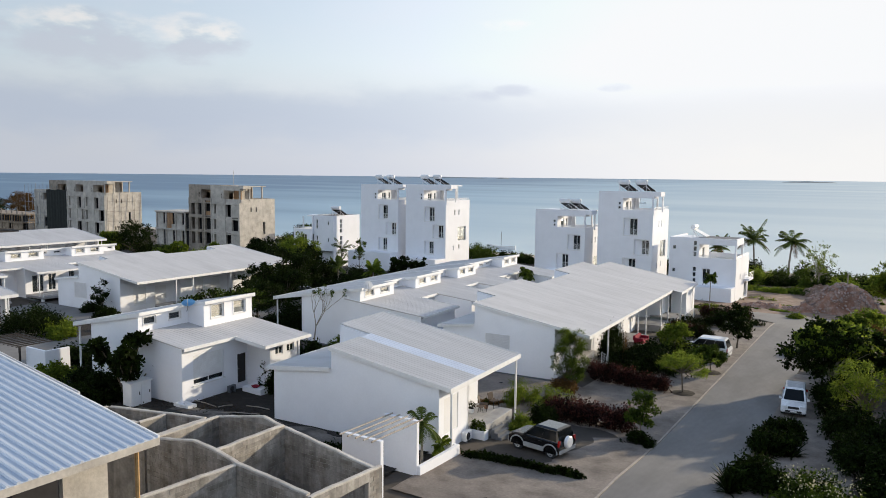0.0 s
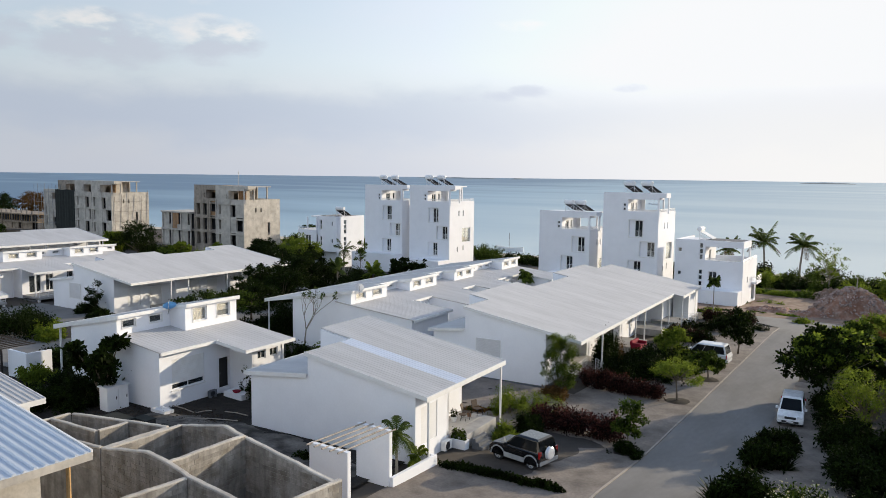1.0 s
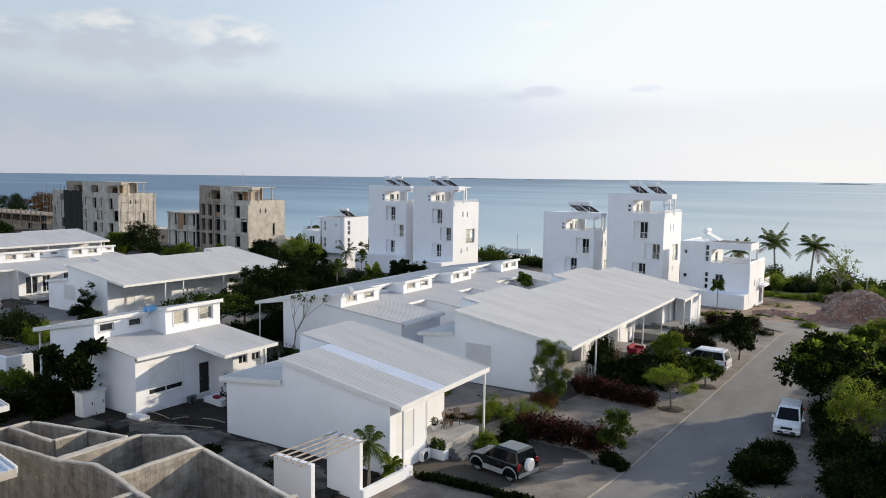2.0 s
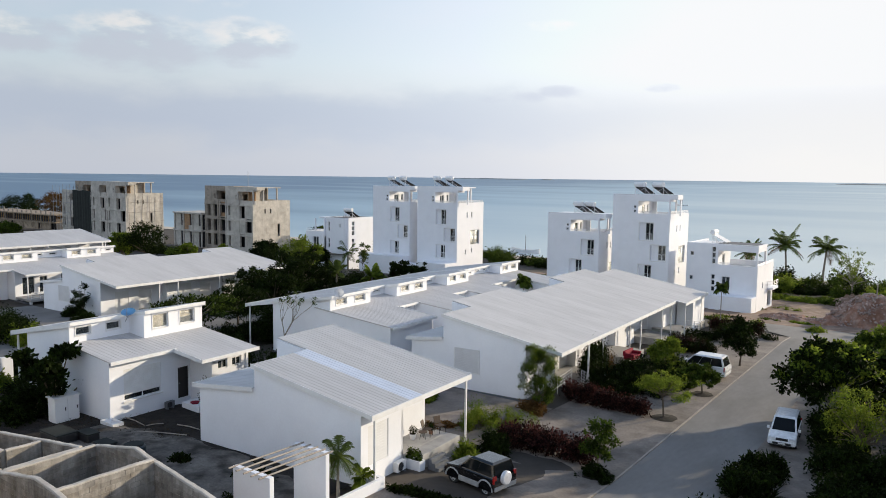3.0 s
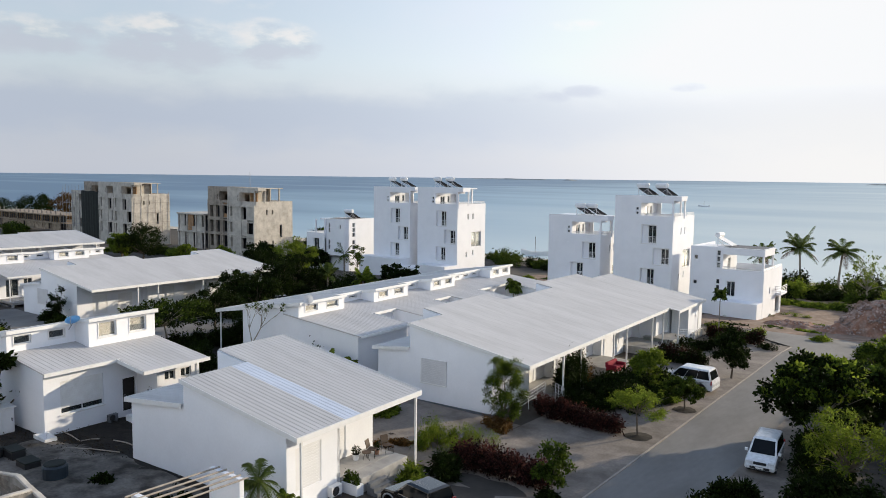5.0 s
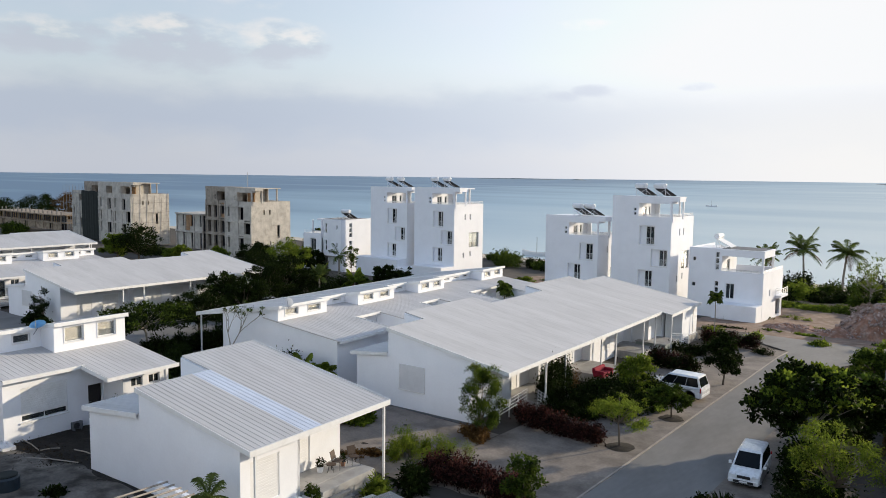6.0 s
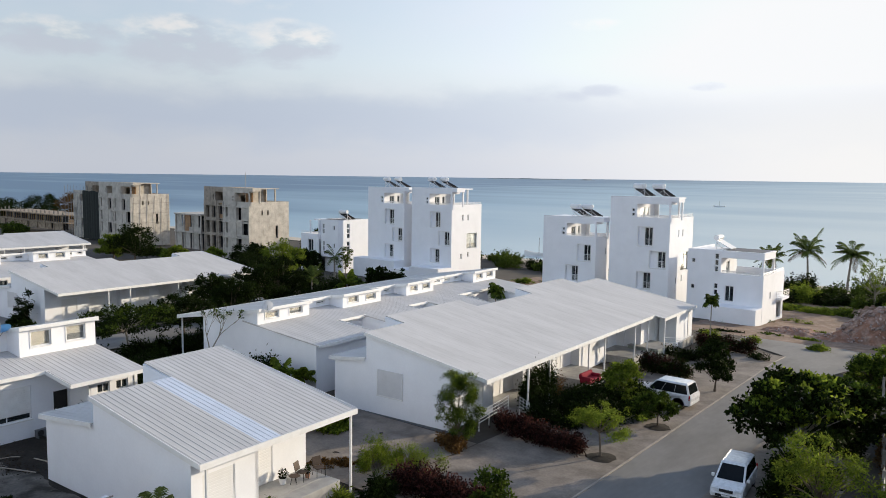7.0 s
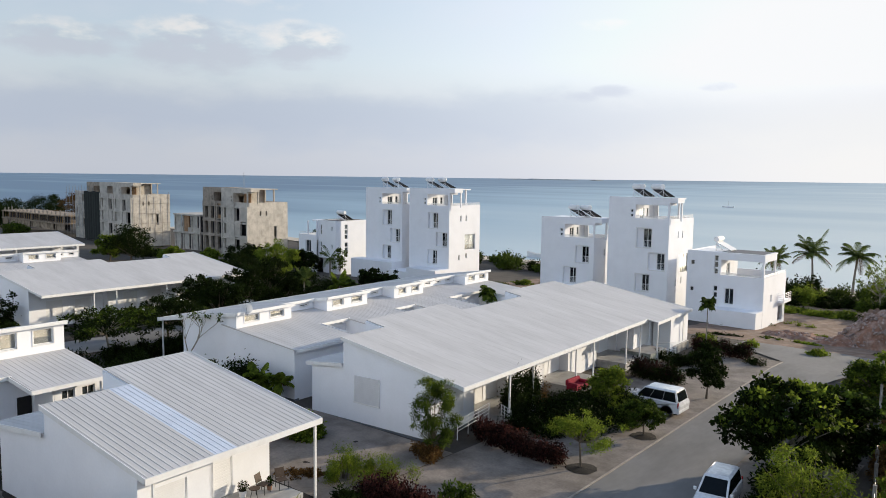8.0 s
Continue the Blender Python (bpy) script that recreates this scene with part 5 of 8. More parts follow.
def low_villa():
    """The mirrored small villa next to the towers."""
    x0, x1, y0, y1, b = -108.6, -98.6, 114.0, 122.5, -3.4
    t = thing("villa", -103.5, 118, gz(0, 117), "white two-storey villa with roof terrace beside the towers", "building", "towers by the sea")
    zt, zp = 7.1, 4.25
    xm = -103.6
    bm = bmesh.new()
    hl = [(-103.0, z, -102.5, z + 0.9) for z in (4.4, 5.35)] + [(-103.0, z, -102.5, z + 0.9) for z in (1.1, 2.1)] + [(-100.0, 5.2, -99.6, 6.0), (-100.0, 1.8, -99.6, 2.6)]
    holed(bm, "y", y0, y0 + 0.3, xm, x1, 0.0, zt, hl)
    part("front_wall", bm, M_WALL, t)
    for q in hl:
        window(t, "y", y0 + 0.15, q[0] + 0.01, q[2] - 0.01, q[1] + 0.01, q[3] - 0.01, -1, 0, 0.05)
    bm = bmesh.new()
    holed(bm, "y", y0 - 0.6, y0 - 0.3, x0, xm, b, zp, [(-106.6, 0.9, -105.0, 3.2)])
    part("front_wall", bm, M_WALL, t)
    window(t, "y", y0 - 0.4, -106.59, -105.01, 0.92, 3.18, -1, 1, 0.09, name="french_window")
    bm = bmesh.new()
    sh = [(y0 + 2.2, z, y0 + 3.0, z + 0.85) for z in (3.6, 4.55, 5.5)] + [(y0 + 2.2, z, y0 + 3.0, z + 0.85) for z in (0.2, 1.15, 2.1)]
    holed(bm, "x", x1 - 0.3, x1, y0 + 0.3, y1, b, zt, sh)
    holed(bm, "x", x0, x0 + 0.3, y0 - 0.3, y1, b, zp, ())
    holed(bm, "y", y1 - 0.3, y1, x0 + 0.3, x1 - 0.3, b, zp, ())
    holed(bm, "x", xm - 0.3, xm, y0 - 0.3, y1, zp - 1, zt, ())
    part("side_wall", bm, M_WALL, t)
    for q in sh:
        window(t, "x", x1 - 0.15, q[0] + 0.01, q[2] - 0.01, q[1] + 0.01, q[3] - 0.01, 1, 0, 0.05)
    part("roof_slab", boxed(xm - 1.8, y0 + 0.3, zt - 0.25, x1 - 0.3, y1 - 0.4, zt - 0.05), M_CONC_DK, t)
    for z in (0.0, 3.3):
        part("floor_slab", boxed(x0 + 0.3, y0 + 0.3, z - 0.2, x1 - 0.3, y1 - 0.3, z), M_TILE, t)
    part("ground_wall", boxed(xm, y0 + 1.2, b, x1 - 0.3, y0 + 1.4, -0.2), M_WALL, t)
    part("post", boxed(x0 + 2.4, y0 - 0.5, zp, x0 + 2.65, y0 - 0.25, zt - 0.25), M_WALL, t)
    part("canopy_band", boxed(xm - 1.8, y0 - 0.0, zt - 0.28, xm, y0 + 2.5, zt), M_WALL, t)
    railing(t, [(x0 + 0.1, y0 - 0.5), (xm - 0.1, y0 - 0.5)], zp, 0.5)
    solar_heater(-99.6, 117.2, zt - 0.05)


low_villa()


def shell_block(x0, x1, y0, y1, z0, z1, storeys, label, bays=4, material=M_CONC, open_top=False):
    """A low unfinished frame: slabs on columns with infill walls. open_top: the upper storey still stands on props."""
    t = thing("unfinished_building", (x0 + x1) / 2, (y0 + y1) / 2, gz(0, y0), label, "building")
    hgt = (z1 - z0) / storeys
    for k in range(storeys):
        za = z0 + k * hgt
        top = k == storeys - 1
        part("floor_slab", boxed(x0 - 0.15, y0 - 0.15, za + hgt - 0.35, x1 + 0.15, y1, za + hgt), material, t)
        for i in range(bays + 1):
            px = x0 + 0.2 + (x1 - x0 - 0.4) * i / bays
            for py in (y0 + 0.2, y1 - 0.2):
                part("column", boxed(px - 0.16, py - 0.16, za, px + 0.16, py + 0.16, za + hgt - 0.35), material, t)
        for i in range(bays):
            a = x0 + 0.4 + (x1 - x0 - 0.4) * i / bays
            w = (x1 - x0) / bays
            if open_top and top:
                for j in range(4):
                    px = a + w * (j + 0.5) / 4
                    part("prop", tubed([(px, y0 + 0.5, za), (px + 0.15, y0 + 0.5, za + hgt - 0.35)], 0.06, 5), M_WOOD, t)
            elif open_top:
                part("infill_wall", boxed(a, y0 + 0.3, za, a + w * (0.9 if i % 3 else 0.6), y0 + 0.5, za + hgt - 0.35), material, t)
            else:
                part("infill_wall", boxed(a, y0 + 0.3, za, a + w * 0.55, y0 + 0.5, za + hgt - 0.35), M_BRICK if top and i == 1 else material, t)
                if top:
                    part("parapet_wall", boxed(a + w * 0.55, y0 + 0.02, za, a + w - 0.4, y0 + 0.2, za + 1.0), material, t)
        # black sheet behind the bays stands in for the shade indoors
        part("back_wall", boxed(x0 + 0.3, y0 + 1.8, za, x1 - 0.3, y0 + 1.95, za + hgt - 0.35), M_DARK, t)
    return t


shell_block(-152.0, -141.5, 112.5, 120.0, -1.5, 6.5, 2, "low raw concrete annex beside the unfinished towers", 3)
# pole scaffold on the sunlit flank of the tower
sc = thing("scaffold", -172.6, 118.6, -2.9, "pale timber pole scaffold against the flank of an unfinished tower", "scaffold")
for i in range(6):
    part("pole", tubed([(-172.85, 113.9 + 1.9 * i, -3.0), (-172.85, 113.95 + 1.9 * i, 9.2 + 0.5 * (i * 7 % 4))], 0.045, 5), M_POLE, sc)
for k in range(4):
    part("ledger", tubed([(-172.8, 113.6, 0.4 + 2.5 * k), (-172.8, 123.9, 0.45 + 2.5 * k)], 0.035, 5), M_POLE, sc)
fb = shell_block(-262.0, -217.0, 116.0, 126.0, -1.5, 3.0, 2, "low unfinished frame building with stubs on its roof", 8, M_CONC_WARM, True)
for i in range(16):
    px = -261 + i * 2.9
    part("column_stub", boxed(px - 0.15, 116.4, 3.0, px + 0.15, 116.7, 3.8 + 0.3 * (i % 3)), M_CONC_DK, fb)


# black sheet between two towers, added in place of a recess in shadow
t = thing("recess_shade", -198.5, 115.9, gz(0, 116), "black sheet on poles standing in for a shaded recess", "net")
bm = bmesh.new()
cols = []
for i in range(41):
    x = -203.8 + 11.2 * i / 40
    dy = 0.05 * math.sin(i * 1.3) + 0.05 * math.sin(i * 0.5)
    cols.append([bm.verts.new((x, 115.9 + dy * (0.4 + 0.6 * (j % 2)) + o, -2.8 + 13.2 * j / 6 + (0.1 * math.sin(i * 0.37) if j == 6 else 0))) for o in (0.0, 0.05) for j in range(7)])
for a, b in zip(cols, cols[1:]):
    for j in range(6):
        bm.faces.new((a[j], b[j], b[j + 1], a[j + 1]))
        bm.faces.new((a[7 + j], a[8 + j], b[8 + j], b[7 + j]))
    bm.faces.new((a[6], b[6], b[13], a[13]))
part("net", bm, M_DULL_BLACK, t)
for i in range(6):
    x = -203.7 + 2.2 * i
    part("pole", tubed([(x, 116.2, -3.0), (x, 116.2, 11.6)], 0.06, 6), M_GREY, t)

# ---- foreground: sheet-roofed shed, block walls, gateway ----
BLOCKS = [0]
block_mesh = {}


def block_at(parent, c, ang, thick):
    """One hollow block laid in a wall: proud of the joints by some millimetres."""
    key = round(thick, 3)
    if key not in block_mesh:
        bm = boxed(-0.19, -thick / 2 - 0.009, -0.09, 0.19, thick / 2 + 0.009, 0.09)
        me = bpy.data.meshes.new("block")
        bm.to_mesh(me)
        bm.free()
        me.materials.append(M_BLOCK)
        block_mesh[key] = me
    ob = new("block", block_mesh[key])
    ob.parent = parent
    ob.matrix_basis = Matrix.Translation(Vector(c) - root_of(parent).location) @ Matrix.Rotation(ang, 4, "Z")
    return ob


def course_wall(parent, p, q, z0, top, thick=0.2, band=0.07, courses=11, hole=None):
    """A block wall between plan points p and q: core, block courses, and a pale worn cap band along its top.
    top: height as a function of the share along the wall. hole: (from, to, height) along the wall in metres."""
    d = Vector((q[0] - p[0], q[1] - p[1]))
    L = d.length
    d /= L
    nrm = Vector((-d.y, d.x))
    ang = math.atan2(d.y, d.x)
    n = max(3, int(L / 0.3))
    cuts = sorted({round(L * i / n, 3) for i in range(n + 1)} | ({hole[0], hole[1]} if hole else set()))

    def strip(name, lo, hi, th, material):
        bm = bmesh.new()
        for a, b in zip(cuts, cuts[1:]):
            quad = []
            for u in (a, b):
                c = Vector(p) + d * u
                inhole = hole and hole[0] - 0.001 <= a and b <= hole[1] + 0.001
                zl = lo(u) if not inhole else max(lo(u), hole[2])
                if zl >= hi(u) - 0.01:
                    zl = hi(u) - 0.02
                quad.append([bm.verts.new((c.x + nrm.x * o, c.y + nrm.y * o, z)) for o, z in ((-th / 2, zl), (-th / 2, hi(u) - 0.03), (-th / 2 + 0.03, hi(u)), (th / 2 - 0.03, hi(u)), (th / 2, hi(u) - 0.03), (th / 2, zl))])
            for k in range(6):
                m = (k + 1) % 6
                bm.faces.new((quad[0][k], quad[1][k], quad[1][m], quad[0][m]))
            bm.faces.new(quad[0])
            bm.faces.new(quad[1][::-1])
        bmesh.ops.remove_doubles(bm, verts=bm.verts, dist=0.002)
        return part(name, bm, material, parent)

    def worn(u):
        c = Vector(p) + d * u
        return top(u / L) + 0.02 * noise.noise(Vector((c.x * 1.3, c.y * 1.3, 2.0))) + 0.03 * noise.noise(Vector((c.x * 7, c.y * 7, 7.0)))

    w = strip("wall", lambda u: z0, lambda u: worn(u) - band, thick, M_PLASTER)
    # paler concrete band; light on the wall tops is in its colour too
    strip("ring_beam", lambda u: worn(u) - band, worn, thick + 0.015, M_CONC)
    # courses hang from the lowest point of the band, so that joints run level
    zt = max(top(0), top(1), top(0.5)) - band
    for k in range(courses):
        z = zt - 0.1 - 0.2 * k
        u = 0.2 + (0.2 if k % 2 else 0.0)
        while u < L - 0.18:
            free = min(worn(u - 0.19), worn(u + 0.19)) - band - 0.1
            if z <= free and not (hole and hole[0] - 0.2 < u < hole[1] + 0.2):
                c = Vector(p) + d * u
                if BLOCKS[0] < 290 and free - z < 0.75:
                    block_at(w, (c.x, c.y, z), ang, thick)
                    BLOCKS[0] += 1
                else:
                    REST.append(((c.x, c.y, z), ang, thick))
            u += 0.4
    return w


REST = []


def between(pts):
    """Height along a wall from (share, height) pairs."""
    def f(u):
        for (a, za), (b, zb) in zip(pts, pts[1:]):
            if u <= b + 1e-6:
                return za + (zb - za) * max(0.0, u - a) / (b - a)
        return pts[-1][1]
    return f


def ruin():
    t = thing("unfinished_house", -24, 20.5, 0.1, "roofless unfinished house of raw concrete block walls", "building")
    g = -0.4
    course_wall(t, (-26.7, 22.9), (-17.3, 22.9), g, between([(0, 4.05), (0.32, 4.6), (0.436, 4.4), (1, 3.6)]))
    course_wall(t, (-22.4, 22.78), (-22.4, 19.02), g, lambda u: 4.5)
    course_wall(t, (-17.2, 18.8), (-17.2, 22.98), g, lambda u: 3.95 - 0.2 * u, hole=(1.0, 3.3, 3.35))
    course_wall(t, (-26.4, 18.9), (-17.32, 18.9), g, between([(0, 4.25), (0.077, 4.35), (0.33, 4.75), (0.484, 4.6), (0.604, 4.35), (1, 4.0)]))
    course_wall(t, (-26.6, 22.78), (-26.6, 19.02), g, lambda u: 4.1)
    course_wall(t, (-21.0, 18.78), (-21.6, 13.6), g, lambda u: 4.3)
    # lower back rooms
    for p, q in (((-27.0, 22.4), (-32.2, 21.0)), ((-26.95, 22.3), (-26.9, 19.3)), ((-29.0, 21.7), (-29.0, 20.3)), ((-27.0, 19.2), (-32.2, 18.6)), ((-32.3, 20.9), (-32.3, 18.7)), ((-29.0, 20.2), (-32.2, 20.0))):
        course_wall(t, p, q, g, lambda u: 4.05, 0.18, courses=5)
    bm = bmesh.new()
    for c, ang, th in REST:
        r = bmesh.ops.create_cube(bm, size=1.0, matrix=Matrix.Translation(c) @ Matrix.Rotation(ang, 4, "Z") @ Matrix.Diagonal((0.38, th + 0.018, 0.18, 1)))
    rest = part("lower_blockwork", bm, M_BLOCK, t)
    rest["kind"] = "stuff"
    part("floor_slab", boxed(-32.0, 13.8, -0.4, -17.3, 22.8, 0.3), M_GROUND, t)
    rng = random.Random(5)
    bm = bmesh.new()
    for k in range(60):
        x, y = rng.uniform(-26, -18), rng.uniform(19.4, 22.4)
        bmesh.ops.create_icosphere(bm, subdivisions=1, radius=rng.uniform(0.06, 0.18), matrix=Matrix.LocRotScale((x, y, 0.33), Euler((rng.random() * 3, rng.random() * 3, 0)), (1, 0.8, 0.5)))
    rb = part("rubble", bm, M_BLOCK, t)
    rb["kind"] = "stuff"


ruin()


def shed():
    """Building under a bluish ribbed sheet roof."""
    t = thing("shed", -26, 12.0, 0.2, "building under a large bluish ribbed sheet roof", "building")
    bm = bmesh.new()
    # plane through the eave (along y) rising towards -x
    sl = 0.14
    x0, x1 = -19.2, -36.0
    y0, y1 = -8.0, 14.1
    ribbed(bm, x0, 7.1, x1, 7.1 + (x0 - x1) * sl, y0, y1, 0.30, 0.05, 0.05, 0.07)
    part("roof_sheet", bm, M_ROOF_NEW, t)
    part("fascia", boxed(x0 - 0.02, y0, 6.86, x0 + 0.03, y1 + 0.03, 7.09), M_CONC, t)
    bm = bmesh.new()
    holed(bm, "x", -21.2, -21.0, -8.0, 13.3, -0.4, 7.05, [(3.0, 3.3, 12.0, 6.75)])
    part("wall", bm, M_CONC, t)
    bm = bmesh.new()
    holed(bm, "y", 13.3, 13.5, -36.0, -21.0, -0.4, 7.05, [(-24.0, 4.0, -22.6, 6.2)])
    part("wall", bm, M_CONC, t)
    # unseen back and end walls, added to keep light out of the shed
    part("wall", boxed(-36.2, -8.0, -0.4, -36.0, 13.5, 9.2), M_CONC, t)
    part("wall", boxed(-36.0, -8.2, -0.4, -21.0, -8.0, 7.05), M_CONC, t)
    # black screen, added to darken the inside seen through the opening
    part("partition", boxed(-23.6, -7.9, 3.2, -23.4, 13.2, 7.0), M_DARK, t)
    part("upper_slab", boxed(-36, -8, 3.0, -21.2, 13.3, 3.2), M_CONC_DK, t)
    part("post", tubed([(-19.6, 13.6, -0.4), (-19.6, 13.6, 7.0)], 0.07, 8), M_WOOD, t, "round timber prop")
    part("post", tubed([(-19.6, 7.6, -0.4), (-19.6, 7.6, 7.0)], 0.07, 8), M_WOOD, t, "round timber prop")
    part("verge_board", prismed([(-19.2, 6.95), (-19.2, 7.16), (-36.0, 9.51), (-36.0, 9.3)], "y", 14.1, 14.16), M_TRIM, t)


shed()


def gateway():
    t = thing("pergola_gate", -20.9, 28.1, 0.1, "white gateway of two wall piers joined by pergola beams", "gate")
    for y, z, xa, xb in ((26.4, 3.2, -22.0, -19.7), (30.2, 3.0, -22.4, -20.3)):
        part("pier", boxed(xa, y - 0.12, -0.3, xb, y + 0.12, z, 0.015), M_WALL, t)
    for i in range(5):
        x = -21.85 + i * 0.47
        part("beam", tubed([(x, 25.95, 3.22), (x - 0.2, 30.4, 3.02)], 0.042, 8), M_POLE, t, "pale round timber beam")
    part("planter_wall", boxed(-20.3, 30.13, -0.3, -20.1, 34.0, 0.65, 0.015), M_WALL, t)
    part("planter_wall", boxed(-21.5, 33.8, -0.3, -20.3, 34.0, 0.65, 0.015), M_WALL, t)


gateway()


def outbuilding():
    t = thing("outbuilding", -40, 18, 0.1, "small white outbuilding under a pale ribbed sheet roof", "building")
    bm = bmesh.new()
    ribbed(bm, -36.0, 3.9, -44.0, 5.0, 14.5, 21.7, 0.3, 0.04, 0.06, 0.05)
    part("roof_sheet", bm, M_ROOF, t)
    part("fascia", boxed(-36.04, 14.5, 3.62, -35.99, 21.74, 3.9), M_TRIM, t)
    part("verge_board", prismed([(-36.0, 3.66), (-36.0, 3.93), (-44.0, 5.03), (-44.0, 4.76)], "y", 21.72, 21.76), M_TRIM, t)
    part("front_wall", boxed(-36.9, 14.8, -0.4, -36.7, 21.3, 3.85), M_WALL, t)
    part("side_wall", prismed([(-43.6, -0.4), (-36.9, -0.4), (-36.9, 3.9), (-43.6, 4.8)], "y", 21.1, 21.3), M_WALL, t)
    part("side_wall", prismed([(-43.6, -0.4), (-36.9, -0.4), (-36.9, 3.9), (-43.6, 4.8)], "y", 14.8, 15.0), M_WALL, t)
    part("back_wall", boxed(-43.8, 14.8, -0.4, -43.6, 21.3, 4.8), M_WALL, t)


outbuilding()

# ---- plants ----
def leaves(name, parent, blobs, n, size, material, seed, aspect=2.2, droop=0.2, shell=0.45, gaps=0.0):
    """A mass of small folded leaves spread through ellipsoids (cx, cy, cz, rx, ry, rz)."""
    rng = np.random.default_rng(seed)
    n, size = int(n * 3.0), size * 1.02
    bl = np.array(blobs, dtype=float)
    vol = (bl[:, 3] * bl[:, 4] * bl[:, 5]) ** 0.67
    pick = rng.choice(len(bl), size=n, p=vol / vol.sum())
    d = rng.normal(size=(n, 3))
    d /= np.linalg.norm(d, axis=1)[:, None]
    r = shell * 0.35 + (1 - shell * 0.35) * rng.random(n) ** 0.6
    r *= 1.0 + 0.2 * rng.normal(size=n)
    p = bl[pick, :3] + d * bl[pick, 3:] * r[:, None]
    if gaps:
        keep = np.array([noise.noise(Vector((q[0] * 1.1 + seed, q[1] * 1.1, q[2] * 1.1))) > -0.35 + gaps * 0.5 for q in p])
        p, d = p[keep], d[keep]
        n = len(p)
    a = d * 0.6 + rng.normal(size=(n, 3)) * 0.7
    a[:, 2] -= droop
    a /= np.linalg.norm(a, axis=1)[:, None]
    b = np.cross(a, rng.normal(size=(n, 3)))
    b /= np.linalg.norm(b, axis=1)[:, None]
    s = size * (0.6 + 0.8 * rng.random(n))[:, None]
    nrm = np.cross(a, b)
    v = np.stack([p, p + a * s * 0.5 + b * s / aspect * 0.55 + nrm * s * 0.1, p + a * s, p + a * s * 0.5 - b * s / aspect * 0.55 + nrm * s * 0.1], axis=1).reshape(-1, 3)
    if parent is not None:
        v = v - np.array(root_of(parent).location)
    me = bpy.data.meshes.new(name)
    me.vertices.add(len(v))
    me.vertices.foreach_set("co", v.ravel())
    idx = np.arange(n) * 4
    quads = np.stack([idx, idx + 1, idx + 2, idx + 3], axis=1).ravel().astype(np.int32)
    me.loops.add(len(quads))
    me.loops.foreach_set("vertex_index", quads)
    me.polygons.add(n)
    me.polygons.foreach_set("loop_start", (np.arange(n) * 4).astype(np.int32))
    me.update(calc_edges=True)
    me.materials.append(material)
    ob = new(name, me)
    if parent is not None:
        ob.parent = parent
    return ob


def tree(x, y, h, w, label, material, seed, trunk=0.10, clear=0.35, n=2600, leaf=0.2, flat=0.8, bark=None, gaps=0.3, aspect=2.2, blobs=9, lean=0.0, category="tree", group="trees", name="tree", z=None, clump=1.0, second=None):
    rng = random.Random(seed)
    g = gz(x, y) if z is None else z
    t = thing(name, x, y, g, label, category, group)
    bl = []
    z0 = g + h * clear
    ch = h - h * clear
    k = blobs * 2
    for i in range(k):
        a = 2.399963 * i + rng.uniform(-0.5, 0.5)
        f = (i + 0.5) / k                       # from the base of the crown to its top
        reach = w * 0.5 * (math.sin(math.pi * (0.22 + 0.68 * f)) ** 0.8) * rng.uniform(0.45, 1.05)
        rr = w * rng.uniform(0.09, 0.19) * clump
        bl.append((x + lean + reach * math.cos(a), y + reach * math.sin(a), z0 + ch * (0.08 + 0.84 * f) + rng.uniform(-0.06, 0.06) * ch, rr * rng.uniform(0.8, 1.4), rr * rng.uniform(0.8, 1.4), rr * flat * rng.uniform(0.6, 1.0)))
    bl.append((x + lean, y, g + h * (clear + 1) / 2, w * 0.24, w * 0.24, ch * 0.36))
    bm = bmesh.new()
    mid = (x + lean * 0.4 + 0.08 * w * (rng.random() - 0.5), y + 0.08 * w * (rng.random() - 0.5), z0)
    tube(bm, [(x, y, g - 0.1), ((x * 2 + mid[0]) / 3, (y * 2 + mid[1]) / 3, g + h * clear * 0.4), mid, (x + lean * 0.8, y, g + h * 0.72)], [trunk * 1.3, trunk, trunk * 0.8, trunk * 0.3], 8)
    for b in bl[:-1:2]:
        m2 = ((mid[0] + b[0]) / 2 + 0.1 * (rng.random() - 0.5), (mid[1] + b[1]) / 2, (mid[2] + b[2]) / 2 + 0.1)
        tube(bm, [mid, m2, b[:3]], [trunk * 0.55, trunk * 0.35, trunk * 0.12], 6)
    part("trunk", bm, bark or M_BARK, t)
    leaves("crown", t, bl, n, leaf, material, seed, gaps=gaps, aspect=aspect)
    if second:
        # lighter leaves over the upper clumps: sunlit tops put in as colour
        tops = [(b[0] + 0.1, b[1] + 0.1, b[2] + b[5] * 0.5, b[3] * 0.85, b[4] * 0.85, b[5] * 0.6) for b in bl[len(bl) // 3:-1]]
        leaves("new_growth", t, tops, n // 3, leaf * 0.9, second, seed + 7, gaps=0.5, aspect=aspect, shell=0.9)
    return t


def shrub(x, y, w, d, h, label, material, seed, n=1200, leaf=0.16, category="shrub", group="shrubs", name="shrub", z=None, blobs=6, gaps=0.15, aspect=2.2):
    rng = random.Random(seed)
    g = gz(x, y) if z is None else z
    t = thing(name, x, y, g, label, category, group)
    bl = []
    for i in range(blobs * 2):
        fx, fy = (rng.random() - 0.5), (rng.random() - 0.5)
        hh = h * (0.45 + 0.6 * rng.random()) * (1.0 - 0.9 * (fx * fx + fy * fy))
        rx, ry = w * (0.13 + 0.12 * rng.random()), d * (0.14 + 0.12 * rng.random())
        bl.append((x + fx * (w - rx), y + fy * (d - ry), g + hh * 0.52, rx, ry, hh * 0.5))
    bm = bmesh.new()
    for b in bl:
        tube(bm, [(x + (b[0] - x) * 0.6, y + (b[1] - y) * 0.6, g - 0.05), (b[0], b[1], b[2])], [0.035, 0.012], 5)
